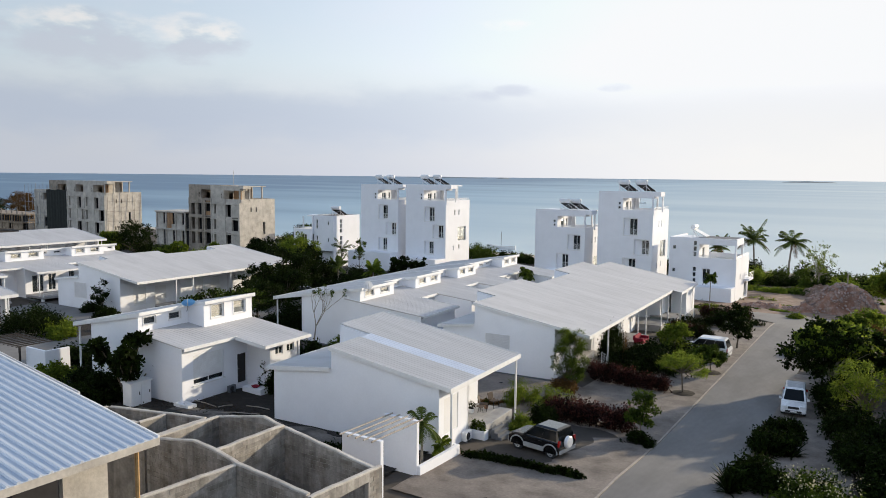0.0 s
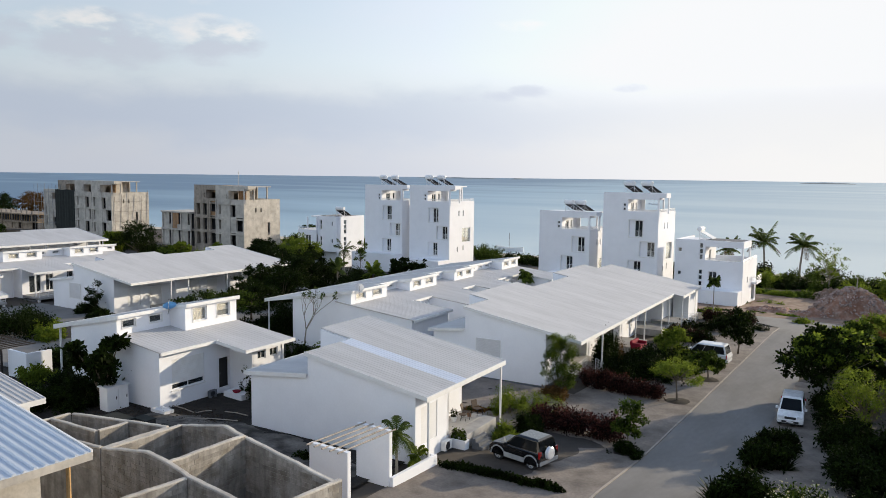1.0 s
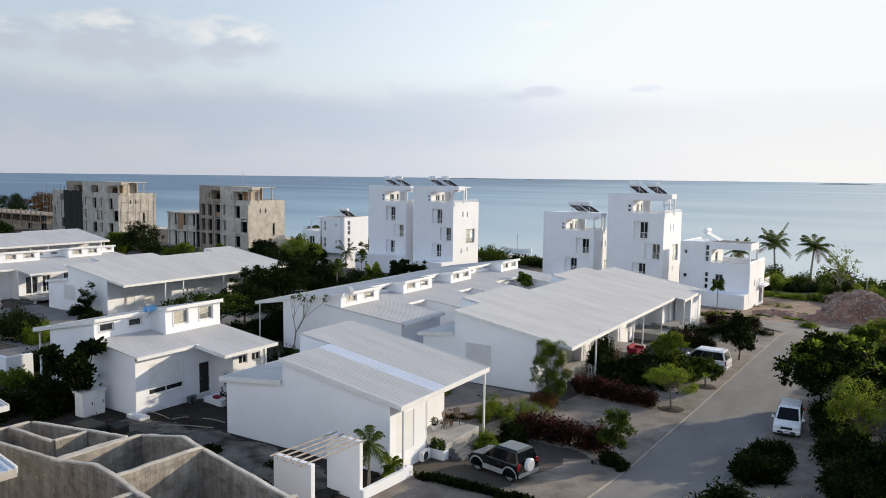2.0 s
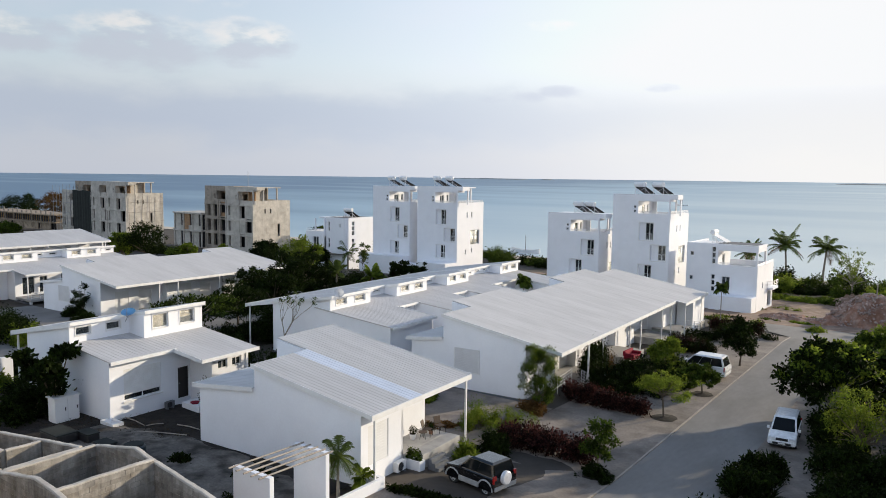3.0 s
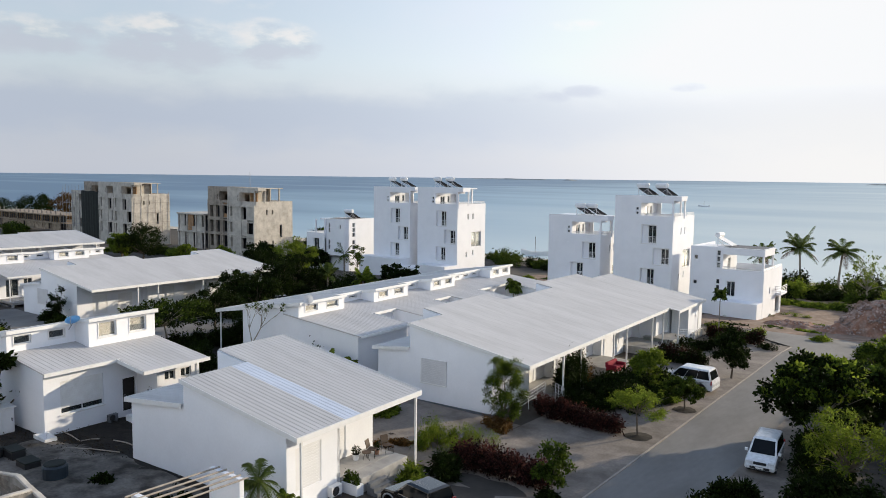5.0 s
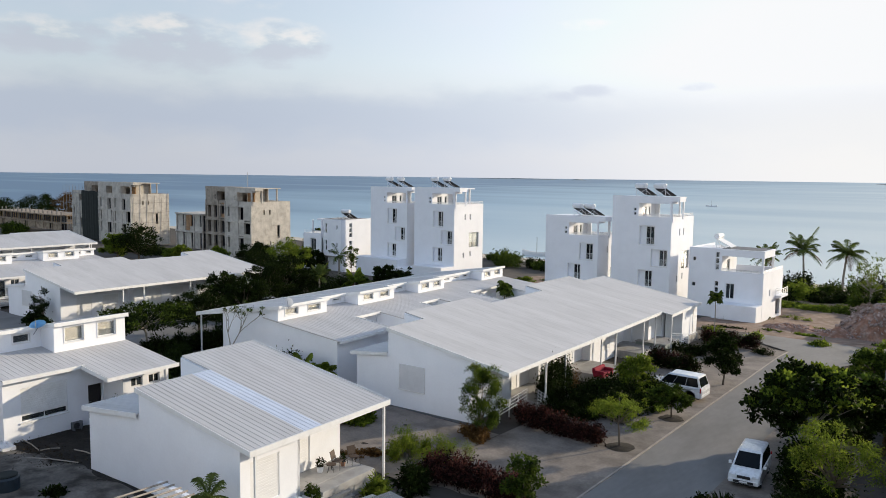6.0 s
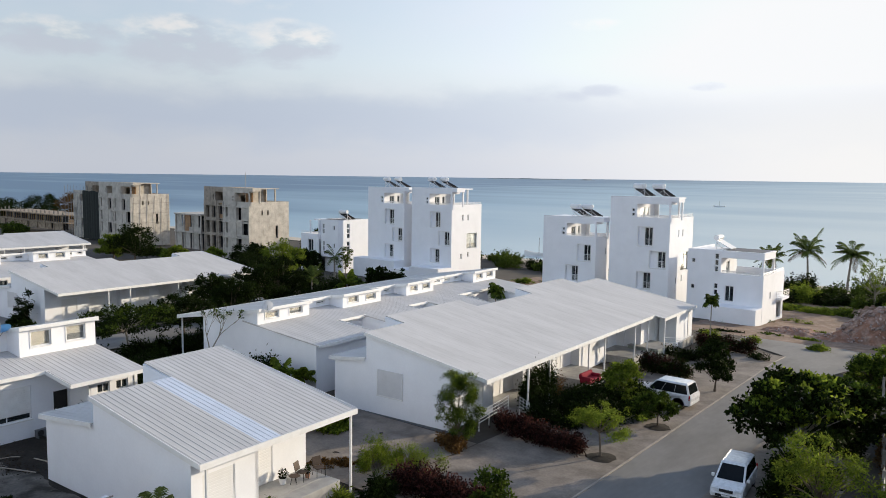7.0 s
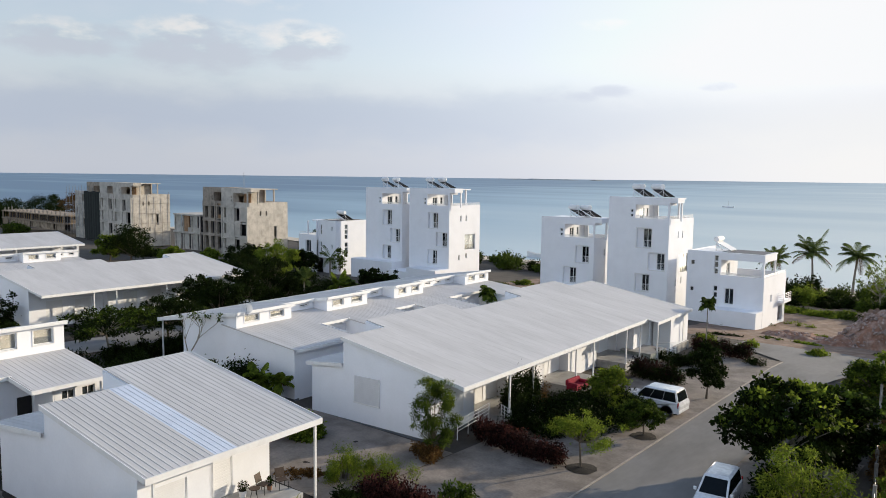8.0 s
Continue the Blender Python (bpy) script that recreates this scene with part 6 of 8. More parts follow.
    part("stem", bm, M_BARK, t)["kind"] = "stuff"
    leaves("foliage", t, bl, n, leaf, material, seed, gaps=gaps, shell=0.3, aspect=aspect)
    return t


def hedge(x0, y0, x1, y1, w, h, label, material, seed, n=2500, leaf=0.15, second=None, name="hedge"):
    g = gz((x0 + x1) / 2, (y0 + y1) / 2)
    L = math.hypot(x1 - x0, y1 - y0)
    t = thing(name, (x0 + x1) / 2, (y0 + y1) / 2, g, label, name, "hedges")
    rng = random.Random(seed)
    k = max(3, round(L / 0.75))
    bl = []
    for i in range(k):
        f = (i + 0.5) / k
        hh = h * (0.8 + 0.35 * rng.random())
        px, py = x0 + (x1 - x0) * f + 0.15 * (rng.random() - 0.5), y0 + (y1 - y0) * f + 0.25 * (rng.random() - 0.5)
        bl.append((px, py, gz(px, py) + hh * 0.48, 0.6, w * 0.55, hh * 0.54))
    bm = bmesh.new()
    for b in bl:
        tube(bm, [(b[0], b[1], b[2] - h * 0.6), (b[0] + 0.1, b[1], b[2] + h * 0.2)], [0.04, 0.015], 5)
    part("stem", bm, M_BARK, t)["kind"] = "stuff"
    leaves("foliage", t, bl, n, leaf, material, seed, shell=0.35, gaps=0.1)
    if second:
        leaves("new_growth", t, [(b[0], b[1], b[2] + h * 0.12, b[3], b[4], b[5] * 0.9) for b in bl], n // 3, leaf, second, seed + 7, shell=0.85, gaps=0.3)
    return t


def frond(bm, base, ang, length, rise, droop, leaflet=0.5, n=14, width=0.05):
    """One feather leaf of a palm: an arching rib with narrow leaflets that hang from both sides."""
    rng = random.Random(round(ang * 1000) + n)
    pts = []
    for i in range(n + 1):
        f = i / n
        r = length * (f - 0.18 * f * f)
        z = rise * f - droop * f * f
        pts.append(Vector(base) + Vector((math.cos(ang) * r, math.sin(ang) * r, z)))
    side = Vector((-math.sin(ang), math.cos(ang), 0))
    tube(bm, pts[::3] + [pts[-1]], [0.035] * (len(pts[::3])) + [0.008], 4, False)
    for i in range(2, n):
        d = (pts[i + 1] - pts[i]).normalized()
        l = (leaflet * math.sin(math.pi * (0.2 + 0.72 * i / n)) + 0.08) * rng.uniform(0.8, 1.1)
        for s in (-1, 1):
            hang = rng.uniform(0.35, 0.75)
            mid = pts[i] + side * s * l * 0.55 + d * l * 0.35 + Vector((0, 0, -l * hang * 0.2))
            tip = pts[i] + side * s * l * 0.85 + d * l * 0.65 + Vector((0, 0, -l * hang))
            v = [bm.verts.new(q) for q in (pts[i] - d * width, mid - d * width * 0.8, tip, mid + d * width * 0.8, pts[i] + d * width)]
            bm.faces.new(v)


def palm(x, y, h, spread, label, seed, n=15, trunk=0.16, lean=0.0, z=None, leaflet=0.55, group="coconut palms", width=0.05, ribs=14, material=None):
    rng = random.Random(seed)
    g = gz(x, y) if z is None else z
    t = thing("palm", x, y, g, label, "palm", group)
    top = Vector((x + lean, y, g + h))
    bm = bmesh.new()
    tube(bm, [(x, y, g - 0.1), (x + lean * 0.2, y, g + h * 0.35), (x + lean * 0.6, y, g + h * 0.7), top], [trunk * 1.4, trunk, trunk * 0.85, trunk * 0.75], 8)
    part("trunk", bm, M_BARK_PALE, t)
    for i in range(n):
        a = 2 * math.pi * i / n + rng.random() * 0.4
        up = 0.15 + 0.85 * rng.random()
        bm = bmesh.new()
        L = spread * (0.8 + 0.3 * rng.random())
        frond(bm, top, a, L * (1.0 - 0.42 * up), L * (1.62 * up - 0.45), L * (0.26 + 0.28 * rng.random()), leaflet, ribs, width)
        part("frond", bm, (material or L_PALM) if up > 0.3 or rng.random() > 0.25 else L_DRY, t)
    return t


def fan_plant(x, y, h, w, label, material, seed, n=26, z=None, name="yucca", trunk=0.0):
    """A rosette of sword leaves."""
    rng = random.Random(seed)
    g = gz(x, y) if z is None else z
    t = thing(name, x, y, g, label, name.replace("_", " "), "rosette plants")
    c = Vector((x, y, g + trunk))
    if trunk:
        part("trunk", tubed([(x, y, g - 0.05), (x, y, g + trunk)], [0.09, 0.07], 8), M_BARK_PALE, t)
    bm = bmesh.new()
    for i in range(n):
        a = rng.random() * 2 * math.pi
        e = radians(10 + 75 * rng.random())
        L = w * 0.5 / max(0.35, math.cos(e)) * (0.7 + 0.3 * rng.random())
        L = min(L, h)
        d = Vector((math.cos(a) * math.cos(e), math.sin(a) * math.cos(e), math.sin(e)))
        s = Vector((-math.sin(a), math.cos(a), 0)) * 0.06
        m = c + d * L * 0.5
        tip = c + d * L - Vector((0, 0, L * 0.15))
        v = [bm.verts.new(q) for q in (c - s * 0.5, c + s * 0.5, m + s, tip, m - s)]
        bm.faces.new(v)
    part("leaves", bm, material, t)
    return t


def bare_tree(x, y, h, label, seed):
    rng = random.Random(seed)
    g = gz(x, y)
    t = thing("bare_tree", x, y, g, label, "tree", "trees")
    bm = bmesh.new()

    def grow(p, d, L, r, k):
        q = p + d * L
        tube(bm, [p, p + d * L * 0.5 + Vector((rng.uniform(-.06, .06), rng.uniform(-.06, .06), 0)), q], [r, r * 0.8, r * 0.6], 5)
        if k == 0:
            return [q]
        out = []
        for i in range(3 if k > 2 else 2):
            e = (d + Vector((rng.uniform(-.8, .8), rng.uniform(-.8, .8), rng.uniform(-0.1, .6)))).normalized()
            out += grow(q, e, L * rng.uniform(0.6, 0.85), r * 0.6, k - 1)
        return out
    tips = grow(Vector((x, y, g - 0.1)), Vector((0.15, 0, 1)).normalized(), h * 0.33, 0.09, 4)
    part("trunk", bm, M_BARK_PALE, t)
    leaves("foliage", t, [(p.x, p.y, p.z, 0.15, 0.15, 0.12) for p in tips[:26]], 160, 0.14, L_MID, seed)


# beside the road
tree(-13.65, 55.4, 3.1, 4.3, "small umbrella-shaped tree with light green crown", L_LIGHT, 11, 0.06, 0.5, 4200, 0.11, 0.36, gaps=0.6, aspect=3.2, blobs=16, clump=0.8)
tree(-13.4, 63.0, 2.3, 2.5, "small round tree in a round bed beside the parking bay", L_MID, 12, 0.06, 0.35, 1900, 0.18)
tree(-13.6, 74.3, 4.2, 3.2, "bushy dark green tree beside the kerb", L_DARK, 13, 0.08, 0.22, 2600, 0.2)
tree(-12.9, 43.2, 3.2, 1.9, "slender young tree with pale leaves", L_MID, 14, 0.04, 0.3, 1000, 0.17)
shrub(-12.9, 43.0, 1.9, 1.6, 0.75, "dark low shrub round a young tree", L_DARK, 15, 1100, 0.15)
tree(-21.0, 51.3, 4.5, 2.5, "feathery young tree with drooping leaves by the house corner", L_MID, 16, 0.05, 0.15, 4800, 0.15, 1.3, gaps=0.6, aspect=4.5, blobs=22, clump=0.95, second=L_LIGHT)
shrub(-21.2, 50.6, 2.2, 1.8, 1.1, "mixed green and rusty shrub under the young tree", L_DRY, 17, 900, 0.15)
tree(-16.9, 65.2, 3.4, 2.8, "light green bushy tree beside the parked car", L_LIGHT, 18, 0.06, 0.25, 2400, 0.18)
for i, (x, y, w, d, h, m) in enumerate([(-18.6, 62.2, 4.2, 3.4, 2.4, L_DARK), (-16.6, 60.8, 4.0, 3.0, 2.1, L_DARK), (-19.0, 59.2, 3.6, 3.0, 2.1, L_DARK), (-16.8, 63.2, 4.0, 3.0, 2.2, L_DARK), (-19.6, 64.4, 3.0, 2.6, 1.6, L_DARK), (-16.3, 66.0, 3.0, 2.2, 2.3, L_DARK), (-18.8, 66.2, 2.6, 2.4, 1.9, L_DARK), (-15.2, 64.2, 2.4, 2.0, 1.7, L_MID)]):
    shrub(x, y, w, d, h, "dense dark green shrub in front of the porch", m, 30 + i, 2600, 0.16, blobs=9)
hedge(-20.95, 58.6, -21.2, 62.4, 1.3, 3.1, "dark climbing shrub grown up to the eave", L_DARK, 41, 6500, 0.15, name="climber")
shrub(-20.7, 62.9, 0.9, 1.2, 3.0, "rusty flowering climber beside the porch column", L_DRY, 42, 800, 0.13, name="climber", category="climber")
hedge(-19.6, 44.2, -13.9, 44.6, 1.5, 1.45, "dark red-leaved hedge with rusty new growth", L_RED, 51, 3800, 0.15, L_RED_NEW)
hedge(-20.8, 55.3, -14.8, 55.0, 1.2, 1.3, "dark red-leaved hedge between parking bays", L_RED, 52, 3400, 0.15, L_RED_NEW)
hedge(-20.9, 77.0, -16.5, 76.6, 1.6, 1.5, "dark hedge with reddish base between bays", L_DARK, 53, 2400, 0.17, L_RED)
hedge(-20.6, 89.8, -15.2, 90.2, 1.4, 1.5, "red and green hedge at the end of the row", L_RED, 54, 2200, 0.17, L_DARK)
hedge(-19.8, 34.1, -13.2, 34.7, 0.45, 0.36, "low dark grassy edging hedge", L_DARK, 55, 2800, 0.14)
shrub(-20.0, 83.2, 3.4, 2.6, 1.7, "dark shrub at the porch of the last house", L_DARK, 56, 1500, 0.18)
shrub(-17.5, 84.8, 3.0, 2.4, 2.0, "dark shrub beside the road end", L_DARK, 57, 1500, 0.18)
shrub(-14.3, 88.4, 2.4, 1.6, 0.7, "low dark shrub on the verge", L_DARK, 58, 700, 0.16)
shrub(-19.0, 42.0, 2.2, 1.8, 1.5, "dark grassy shrub at the terrace corner", L_DARK, 59, 1500, 0.3, aspect=6)
shrub(-19.2, 40.0, 1.6, 1.5, 1.2, "yellow-green grass tuft beside the steps", L_LIGHT, 60, 1100, 0.3, aspect=6)
for i, (x, y, w, h) in enumerate([(-21.9, 45.4, 3.2, 2.1), (-20.4, 46.8, 2.8, 1.9), (-22.4, 46.4, 2.0, 1.5)]):
    shrub(x, y, w, w * 0.8, h, "airy light green shrub between the houses", L_LIGHT, 61 + i, 3800, 0.1, gaps=0.6, aspect=3.5, blobs=10)
# papaya-like tree by the villa
palm(-20.4, 92.4, 4.5, 1.15, "slim papaya tree with a tuft of leaves", 71, 24, 0.06, leaflet=0.42, group="slim trees", width=0.07, material=L_MID)
shrub(-20.4, 92.8, 2.4, 2.0, 1.6, "light green shrub below the papaya tree", L_LIGHT, 72, 900, 0.2)
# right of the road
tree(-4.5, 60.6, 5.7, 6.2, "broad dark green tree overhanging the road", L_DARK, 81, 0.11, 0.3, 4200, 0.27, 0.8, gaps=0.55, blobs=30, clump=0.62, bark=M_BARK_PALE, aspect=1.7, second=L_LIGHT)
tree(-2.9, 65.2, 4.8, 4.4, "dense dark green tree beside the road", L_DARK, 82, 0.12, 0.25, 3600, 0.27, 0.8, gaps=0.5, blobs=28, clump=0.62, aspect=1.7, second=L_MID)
tree(-1.9, 54.4, 4.3, 4.6, "light green feathery tree beside the road", L_LIGHT, 83, 0.08, 0.25, 3000, 0.17, 0.95, gaps=0.65, blobs=30, clump=0.6, aspect=3.6)
tree(4.4, 62.5, 4.4, 4.0, "green tree in the thicket", L_MID, 84, 0.1, 0.15, 4500, 0.22, blobs=30, clump=0.62)
tree(3.8, 53.0, 5.6, 5.0, "yellow-green tree in the thicket", L_LIGHT, 85, 0.1, 0.15, 4200, 0.22, blobs=30, clump=0.62)
tree(5.2, 75.5, 5.8, 5.0, "dark tree further down the road", L_DARK, 86, 0.12, 0.18, 3200, 0.26, blobs=10)
tree(4.0, 84.0, 6.0, 6.5, "tall dark tree near the shore road", L_DARK, 87, 0.18, 0.2, 4200, 0.32, blobs=12)
tree(-3.4, 92.0, 2.6, 3.0, "low rounded tree by the earth heap", L_LIGHT, 88, 0.06, 0.15, 1600, 0.24)
tree(8.0, 96.0, 9.0, 8.5, "tall tree behind the thicket", L_DARK, 89, 0.2, 0.2, 4200, 0.34, blobs=12)
tree(9.0, 66.0, 8.0, 8.0, "tall dark tree at the edge of the estate", L_DARK, 90, 0.18, 0.15, 4000, 0.3, blobs=12)
tree(11.0, 50.0, 8.0, 8.0, "tall tree at the edge of the estate", L_DARK, 91, 0.18, 0.15, 4000, 0.3, blobs=12)
tree(10.5, 40.0, 7.0, 7.0, "spreading tree at the edge of the estate", L_MID, 92, 0.16, 0.15, 3600, 0.3, blobs=12)
for i, (x, y, w, h, m) in enumerate([(-5.7, 48.6, 2.2, 1.5, L_DARK), (-5.8, 46.0, 2.5, 1.6, L_DARK), (-5.7, 38.9, 2.9, 1.8, L_DARK), (-0.6, 50.2, 3.6, 1.5, L_DARK), (1.6, 47.5, 4.0, 2.4, L_DARK), (4.6, 45.6, 4.0, 2.6, L_MID), (-0.6, 71.5, 3.0, 1.6, L_MID), (-2.4, 78.0, 3.4, 1.5, L_MID), (-5.0, 84.0, 3.0, 1.2, L_LIGHT)]):
    shrub(x, y, w, w * 0.9, h, "dark green shrub along the road", m, 100 + i, 2400, 0.2, blobs=8)
for i, (x, y) in enumerate([(-5.6, 49.8), (-6.2, 44.8), (-6.6, 37.4), (-4.8, 45.6), (-6.9, 38.6)]):
    fan_plant(x, y, 1.5, 2.2, "dark spiky rosette plant on the verge", L_DARK, 120 + i, 60, name="rosette_plant")
fs = shrub(-2.6, 38.2, 3.6, 3.2, 1.7, "flowering shrub with cream blossoms", L_MID, 130, 3200, 0.17, blobs=10)
leaves("blossoms", fs, [(-2.6 + dx, 38.2 + dy, gz(0, 38) + 1.15, 0.8, 0.8, 0.65) for dx in (-1.0, 0, 1.0) for dy in (-0.8, 0.6)], 150, 0.085, L_FLOWER, 131, aspect=1.2, shell=0.95)
# coast
for i, (x, y, h, s, ln) in enumerate([(-28.8, 168.0, 7.2, 5.2, -0.4), (-22.2, 168.0, 7.2, 5.2, 0.5), (-38.0, 176.0, 5.2, 4.6, 0.2)]):
    palm(x, y, h, s, "tall coconut palm by the shore", 140 + i, 26, 0.2, ln, leaflet=0.9, width=0.04, ribs=40)
for i in range(46):
    rr = random.Random(200 + i)
    x = -150 + i * 3.6 + rr.uniform(-1, 1)
    y = 158 + rr.uniform(-6, 8)
    shrub(x, y, 6.0, 5.0, 2.2 + 2.0 * rr.random(), "salt-pruned green shrub along the shore", L_MID if rr.random() < 0.5 else L_DARK, 200 + i, 620, 0.42, group="shore shrubs")
for i, (x, y, h, w, m) in enumerate([(-3.0, 128.0, 6.5, 6.0, L_LIGHT), (0.0, 122.0, 7.0, 6.5, L_DARK), (5.0, 120.0, 9.0, 9.0, L_DARK), (14.0, 128.0, 10.0, 10.0, L_DARK)]):
    tree(x, y, h, w, "tree near the shore beyond the road end", m, 260 + i, 0.15, 0.25, 2400, 0.36, blobs=10)
# between the row houses and the towers
for i, (x, y, h, w, m) in enumerate([(-74.5, 80.5, 5.6, 5.4, L_DARK), (-84.0, 88.5, 6.9, 6.6, L_LIGHT), (-89.0, 86.0, 6.0, 6.4, L_DARK), (-80.5, 81.0, 5.6, 6.0, L_DARK), (-64.5, 66.0, 4.6, 5.4, L_DARK), (-68.6, 66.0, 5.0, 5.0, L_DARK), (-69.5, 73.0, 5.5, 5.5, L_DARK)]):
    tree(x, y, h, w, "dense tree between the rows of houses", m, 300 + i, 0.12, 0.2, 3000, 0.24, blobs=18, clump=0.7)
for i, (x, y) in enumerate([(-84.0, 99.5)]):
    palm(x, y, 4.0, 3.0, "low bushy palm before the towers", 330 + i, 13, 0.16, group="low palms")
for i, (x, y, h, w) in enumerate([(-71.2, 83.5, 2.6, 2.5), (-65.4, 84.5, 2.3, 2.6), (-67.6, 88.5, 1.6, 2.2)]):
    palm(x, y, h, w, "bushy young palm with arching fronds behind the low roofs", 350 + i, 15, 0.12, leaflet=0.6, group="low palms", width=0.07, ribs=22, material=(L_PALM, L_LIGHT, L_PALM)[i])
tree(-75.5, 94.0, 6.4, 2.6, "slender young tree before the white villa", L_MID, 356, 0.05, 0.45, 700, 0.2, gaps=0.6, blobs=9, clump=0.6)
for i, x in enumerate([-63.4, -62.2, -61.0, -60.0]):
    tree(x, 87.0 + 0.5 * i, 4.3 + 0.5 * (i % 2), 2.2, "dark pointed evergreen before the tower", L_DARK, 340 + i, 0.08, 0.1, 1500, 0.24)
palm(-39.8, 81.9, 4.4, 1.25, "papaya tree with a round leaf tuft between the roofs", 345, 26, 0.08, leaflet=0.5, group="slim trees", width=0.06, ribs=15, material=L_MID)
for i, (x, y, h, w, m) in enumerate([(-118.0, 92.0, 3.4, 4.0, L_LIGHT), (-125.5, 88.0, 6.6, 9.0, L_DARK), (-131.5, 87.0, 5.0, 5.0, L_LIGHT), (-112.0, 96.0, 3.6, 4.0, L_LIGHT), (-140.0, 92.0, 3.6, 4.0, L_DARK), (-105.0, 100.0, 4.5, 5.0, L_DARK), (-112.0, 120.0, 6.0, 7.0, L_DARK), (-117.0, 128.0, 7.5, 8.0, L_MID), (-122.0, 132.0, 7.5, 8.0, L_DARK), (-160.0, 125.0, 8.0, 9.0, L_DARK), (-166.0, 135.0, 8.0, 9.0, L_MID), (-155.0, 130.0, 7.0, 8.0, L_DARK), (-196.0, 95.0, 4.0, 7.0, L_MID), (-240.0, 142.0, 9.0, 12.0, L_DARK), (-262.0, 140.0, 12.0, 13.0, L_DRY), (-285.0, 140.0, 11.0, 15.0, L_DARK), (-224.0, 142.0, 10.0, 10.0, L_MID), (-300.0, 130.0, 9.0, 16.0, L_DARK), (-278.0, 122.0, 7.0, 14.0, L_DARK), (-148.0, 98.0, 4.0, 6.0, L_MID), (-151.0, 129.0, 9.0, 8.0, L_DARK), (-145.0, 131.0, 8.5, 7.0, L_MID), (-98.0, 106.0, 4.5, 5.0, L_DARK), (-104.0, 108.0, 4.0, 4.0, L_LIGHT)]):
    tree(x, y, h, w, "leafy tree round the unfinished towers", m, 360 + i, 0.15, 0.2, 2600 if w < 10 else 8000, 0.32, blobs=16 if w < 10 else 26, clump=0.75)
for i in range(12):
    rr = random.Random(880 + i)
    shrub(-152.0 + 4.3 * i, 99.0 + rr.uniform(-3.0, 3.0), rr.uniform(3.5, 5.5), 4.0, rr.uniform(1.4, 2.6), "scrubby growth at the foot of the unfinished towers", (L_DARK, L_MID, L_LIGHT)[i % 3], 880 + i, 900, 0.26, blobs=8)
# near the clerestory house
def sprawl(x, y, h, label, seed):
    """Open tree with clumps of large dark leaves on thick bent stems."""
    rng = random.Random(seed)
    g = gz(x, y)
    t = thing("tree", x, y, g, label, "tree", "trees")
    bm = bmesh.new()
    bl = []
    for i in range(13):
        a = rng.random() * 6.28
        r = 0.4 + 1.7 * rng.random()
        zz = g + h * (0.35 + 0.65 * rng.random())
        p = (x + r * math.cos(a), y + r * math.sin(a), zz)
        tube(bm, [(x, y, g), (x + r * 0.4 * math.cos(a), y + r * 0.4 * math.sin(a), g + (zz - g) * 0.55), p], [0.09, 0.06, 0.035], 6)
        bl.append((*p, 0.5, 0.5, 0.32))
    part("trunk", bm, M_BARK, t)
    leaves("crown", t, bl, 900, 0.34, L_DARK, seed, aspect=2.0, shell=0.2)


tree(-57.1, 50.0, 4.4, 9.0, "low spreading tree with an open flat crown", L_DARK, 395, 0.1, 0.5, 2600, 0.26, 0.42, gaps=0.7, blobs=24, clump=0.6, bark=M_BARK_PALE, second=L_MID)
tree(-60.5, 57.5, 4.4, 6.5, "spreading dark tree beside the lane", L_DARK, 396, 0.12, 0.35, 3600, 0.2, 0.6, gaps=0.4, blobs=22, clump=0.65)
shrub(-52.5, 54.6, 5.6, 4.0, 2.6, "broad dark shrub at the corner of the terraced house", L_DARK, 397, 4200, 0.18, blobs=12)
shrub(-39.8, 51.4, 5.0, 2.4, 2.9, "dark broad-leaved shrub in the passage", L_DARK, 398, 3600, 0.2, blobs=11)
sprawl(-43.1, 29.4, 4.6, "open tree with clumps of large dark leaves", 400)
bare_tree(-46.0, 50.6, 6.6, "nearly leafless pale-branched tree by the gable", 401)
for i, (x, y, w, h, m) in enumerate([(-36.5, 44.5, 3.4, 3.2, L_DARK), (-34.0, 46.5, 3.2, 3.0, L_DARK), (-31.5, 47.5, 2.6, 2.4, L_LIGHT), (-38.5, 46.8, 3.0, 2.6, L_DARK), (-29.0, 48.2, 2.4, 1.8, L_LIGHT), (-44.8, 28.2, 3.6, 2.2, L_DARK), (-46.4, 26.2, 3.6, 1.9, L_DARK), (-48.6, 30.6, 3.4, 2.2, L_DARK), (-49.6, 33.6, 3.0, 2.0, L_DARK)]):
    shrub(x, y, w, w * 0.85, h, "dense shrub in the passage between houses", m, 410 + i, 2000, 0.22, blobs=8)
for i, (x, y, w, h, m) in enumerate([(-55.5, 34.0, 4.0, 2.2, L_DARK), (-60.0, 42.5, 5.0, 3.0, L_DARK), (-52.5, 30.0, 3.0, 1.6, L_LIGHT), (-56.0, 46.5, 3.6, 1.8, L_DARK), (-72.5, 47.5, 3.0, 1.6, L_DARK), (-78.5, 49.0, 3.0, 1.5, L_DARK), (-53.0, 44.0, 3.4, 2.0, L_DARK), (-48.0, 26.5, 3.6, 1.3, L_LIGHT), (-55.5, 50.0, 3.2, 2.0, L_DARK)]):
    shrub(x, y, w, w * 0.85, h, "garden shrub beside the lane", m, 430 + i, 1500, 0.22, blobs=8)
tree(-76.0, 49.0, 4.0, 2.0, "slim young tree by the porch", L_DARK, 450, 0.05, 0.2, 1000, 0.2)
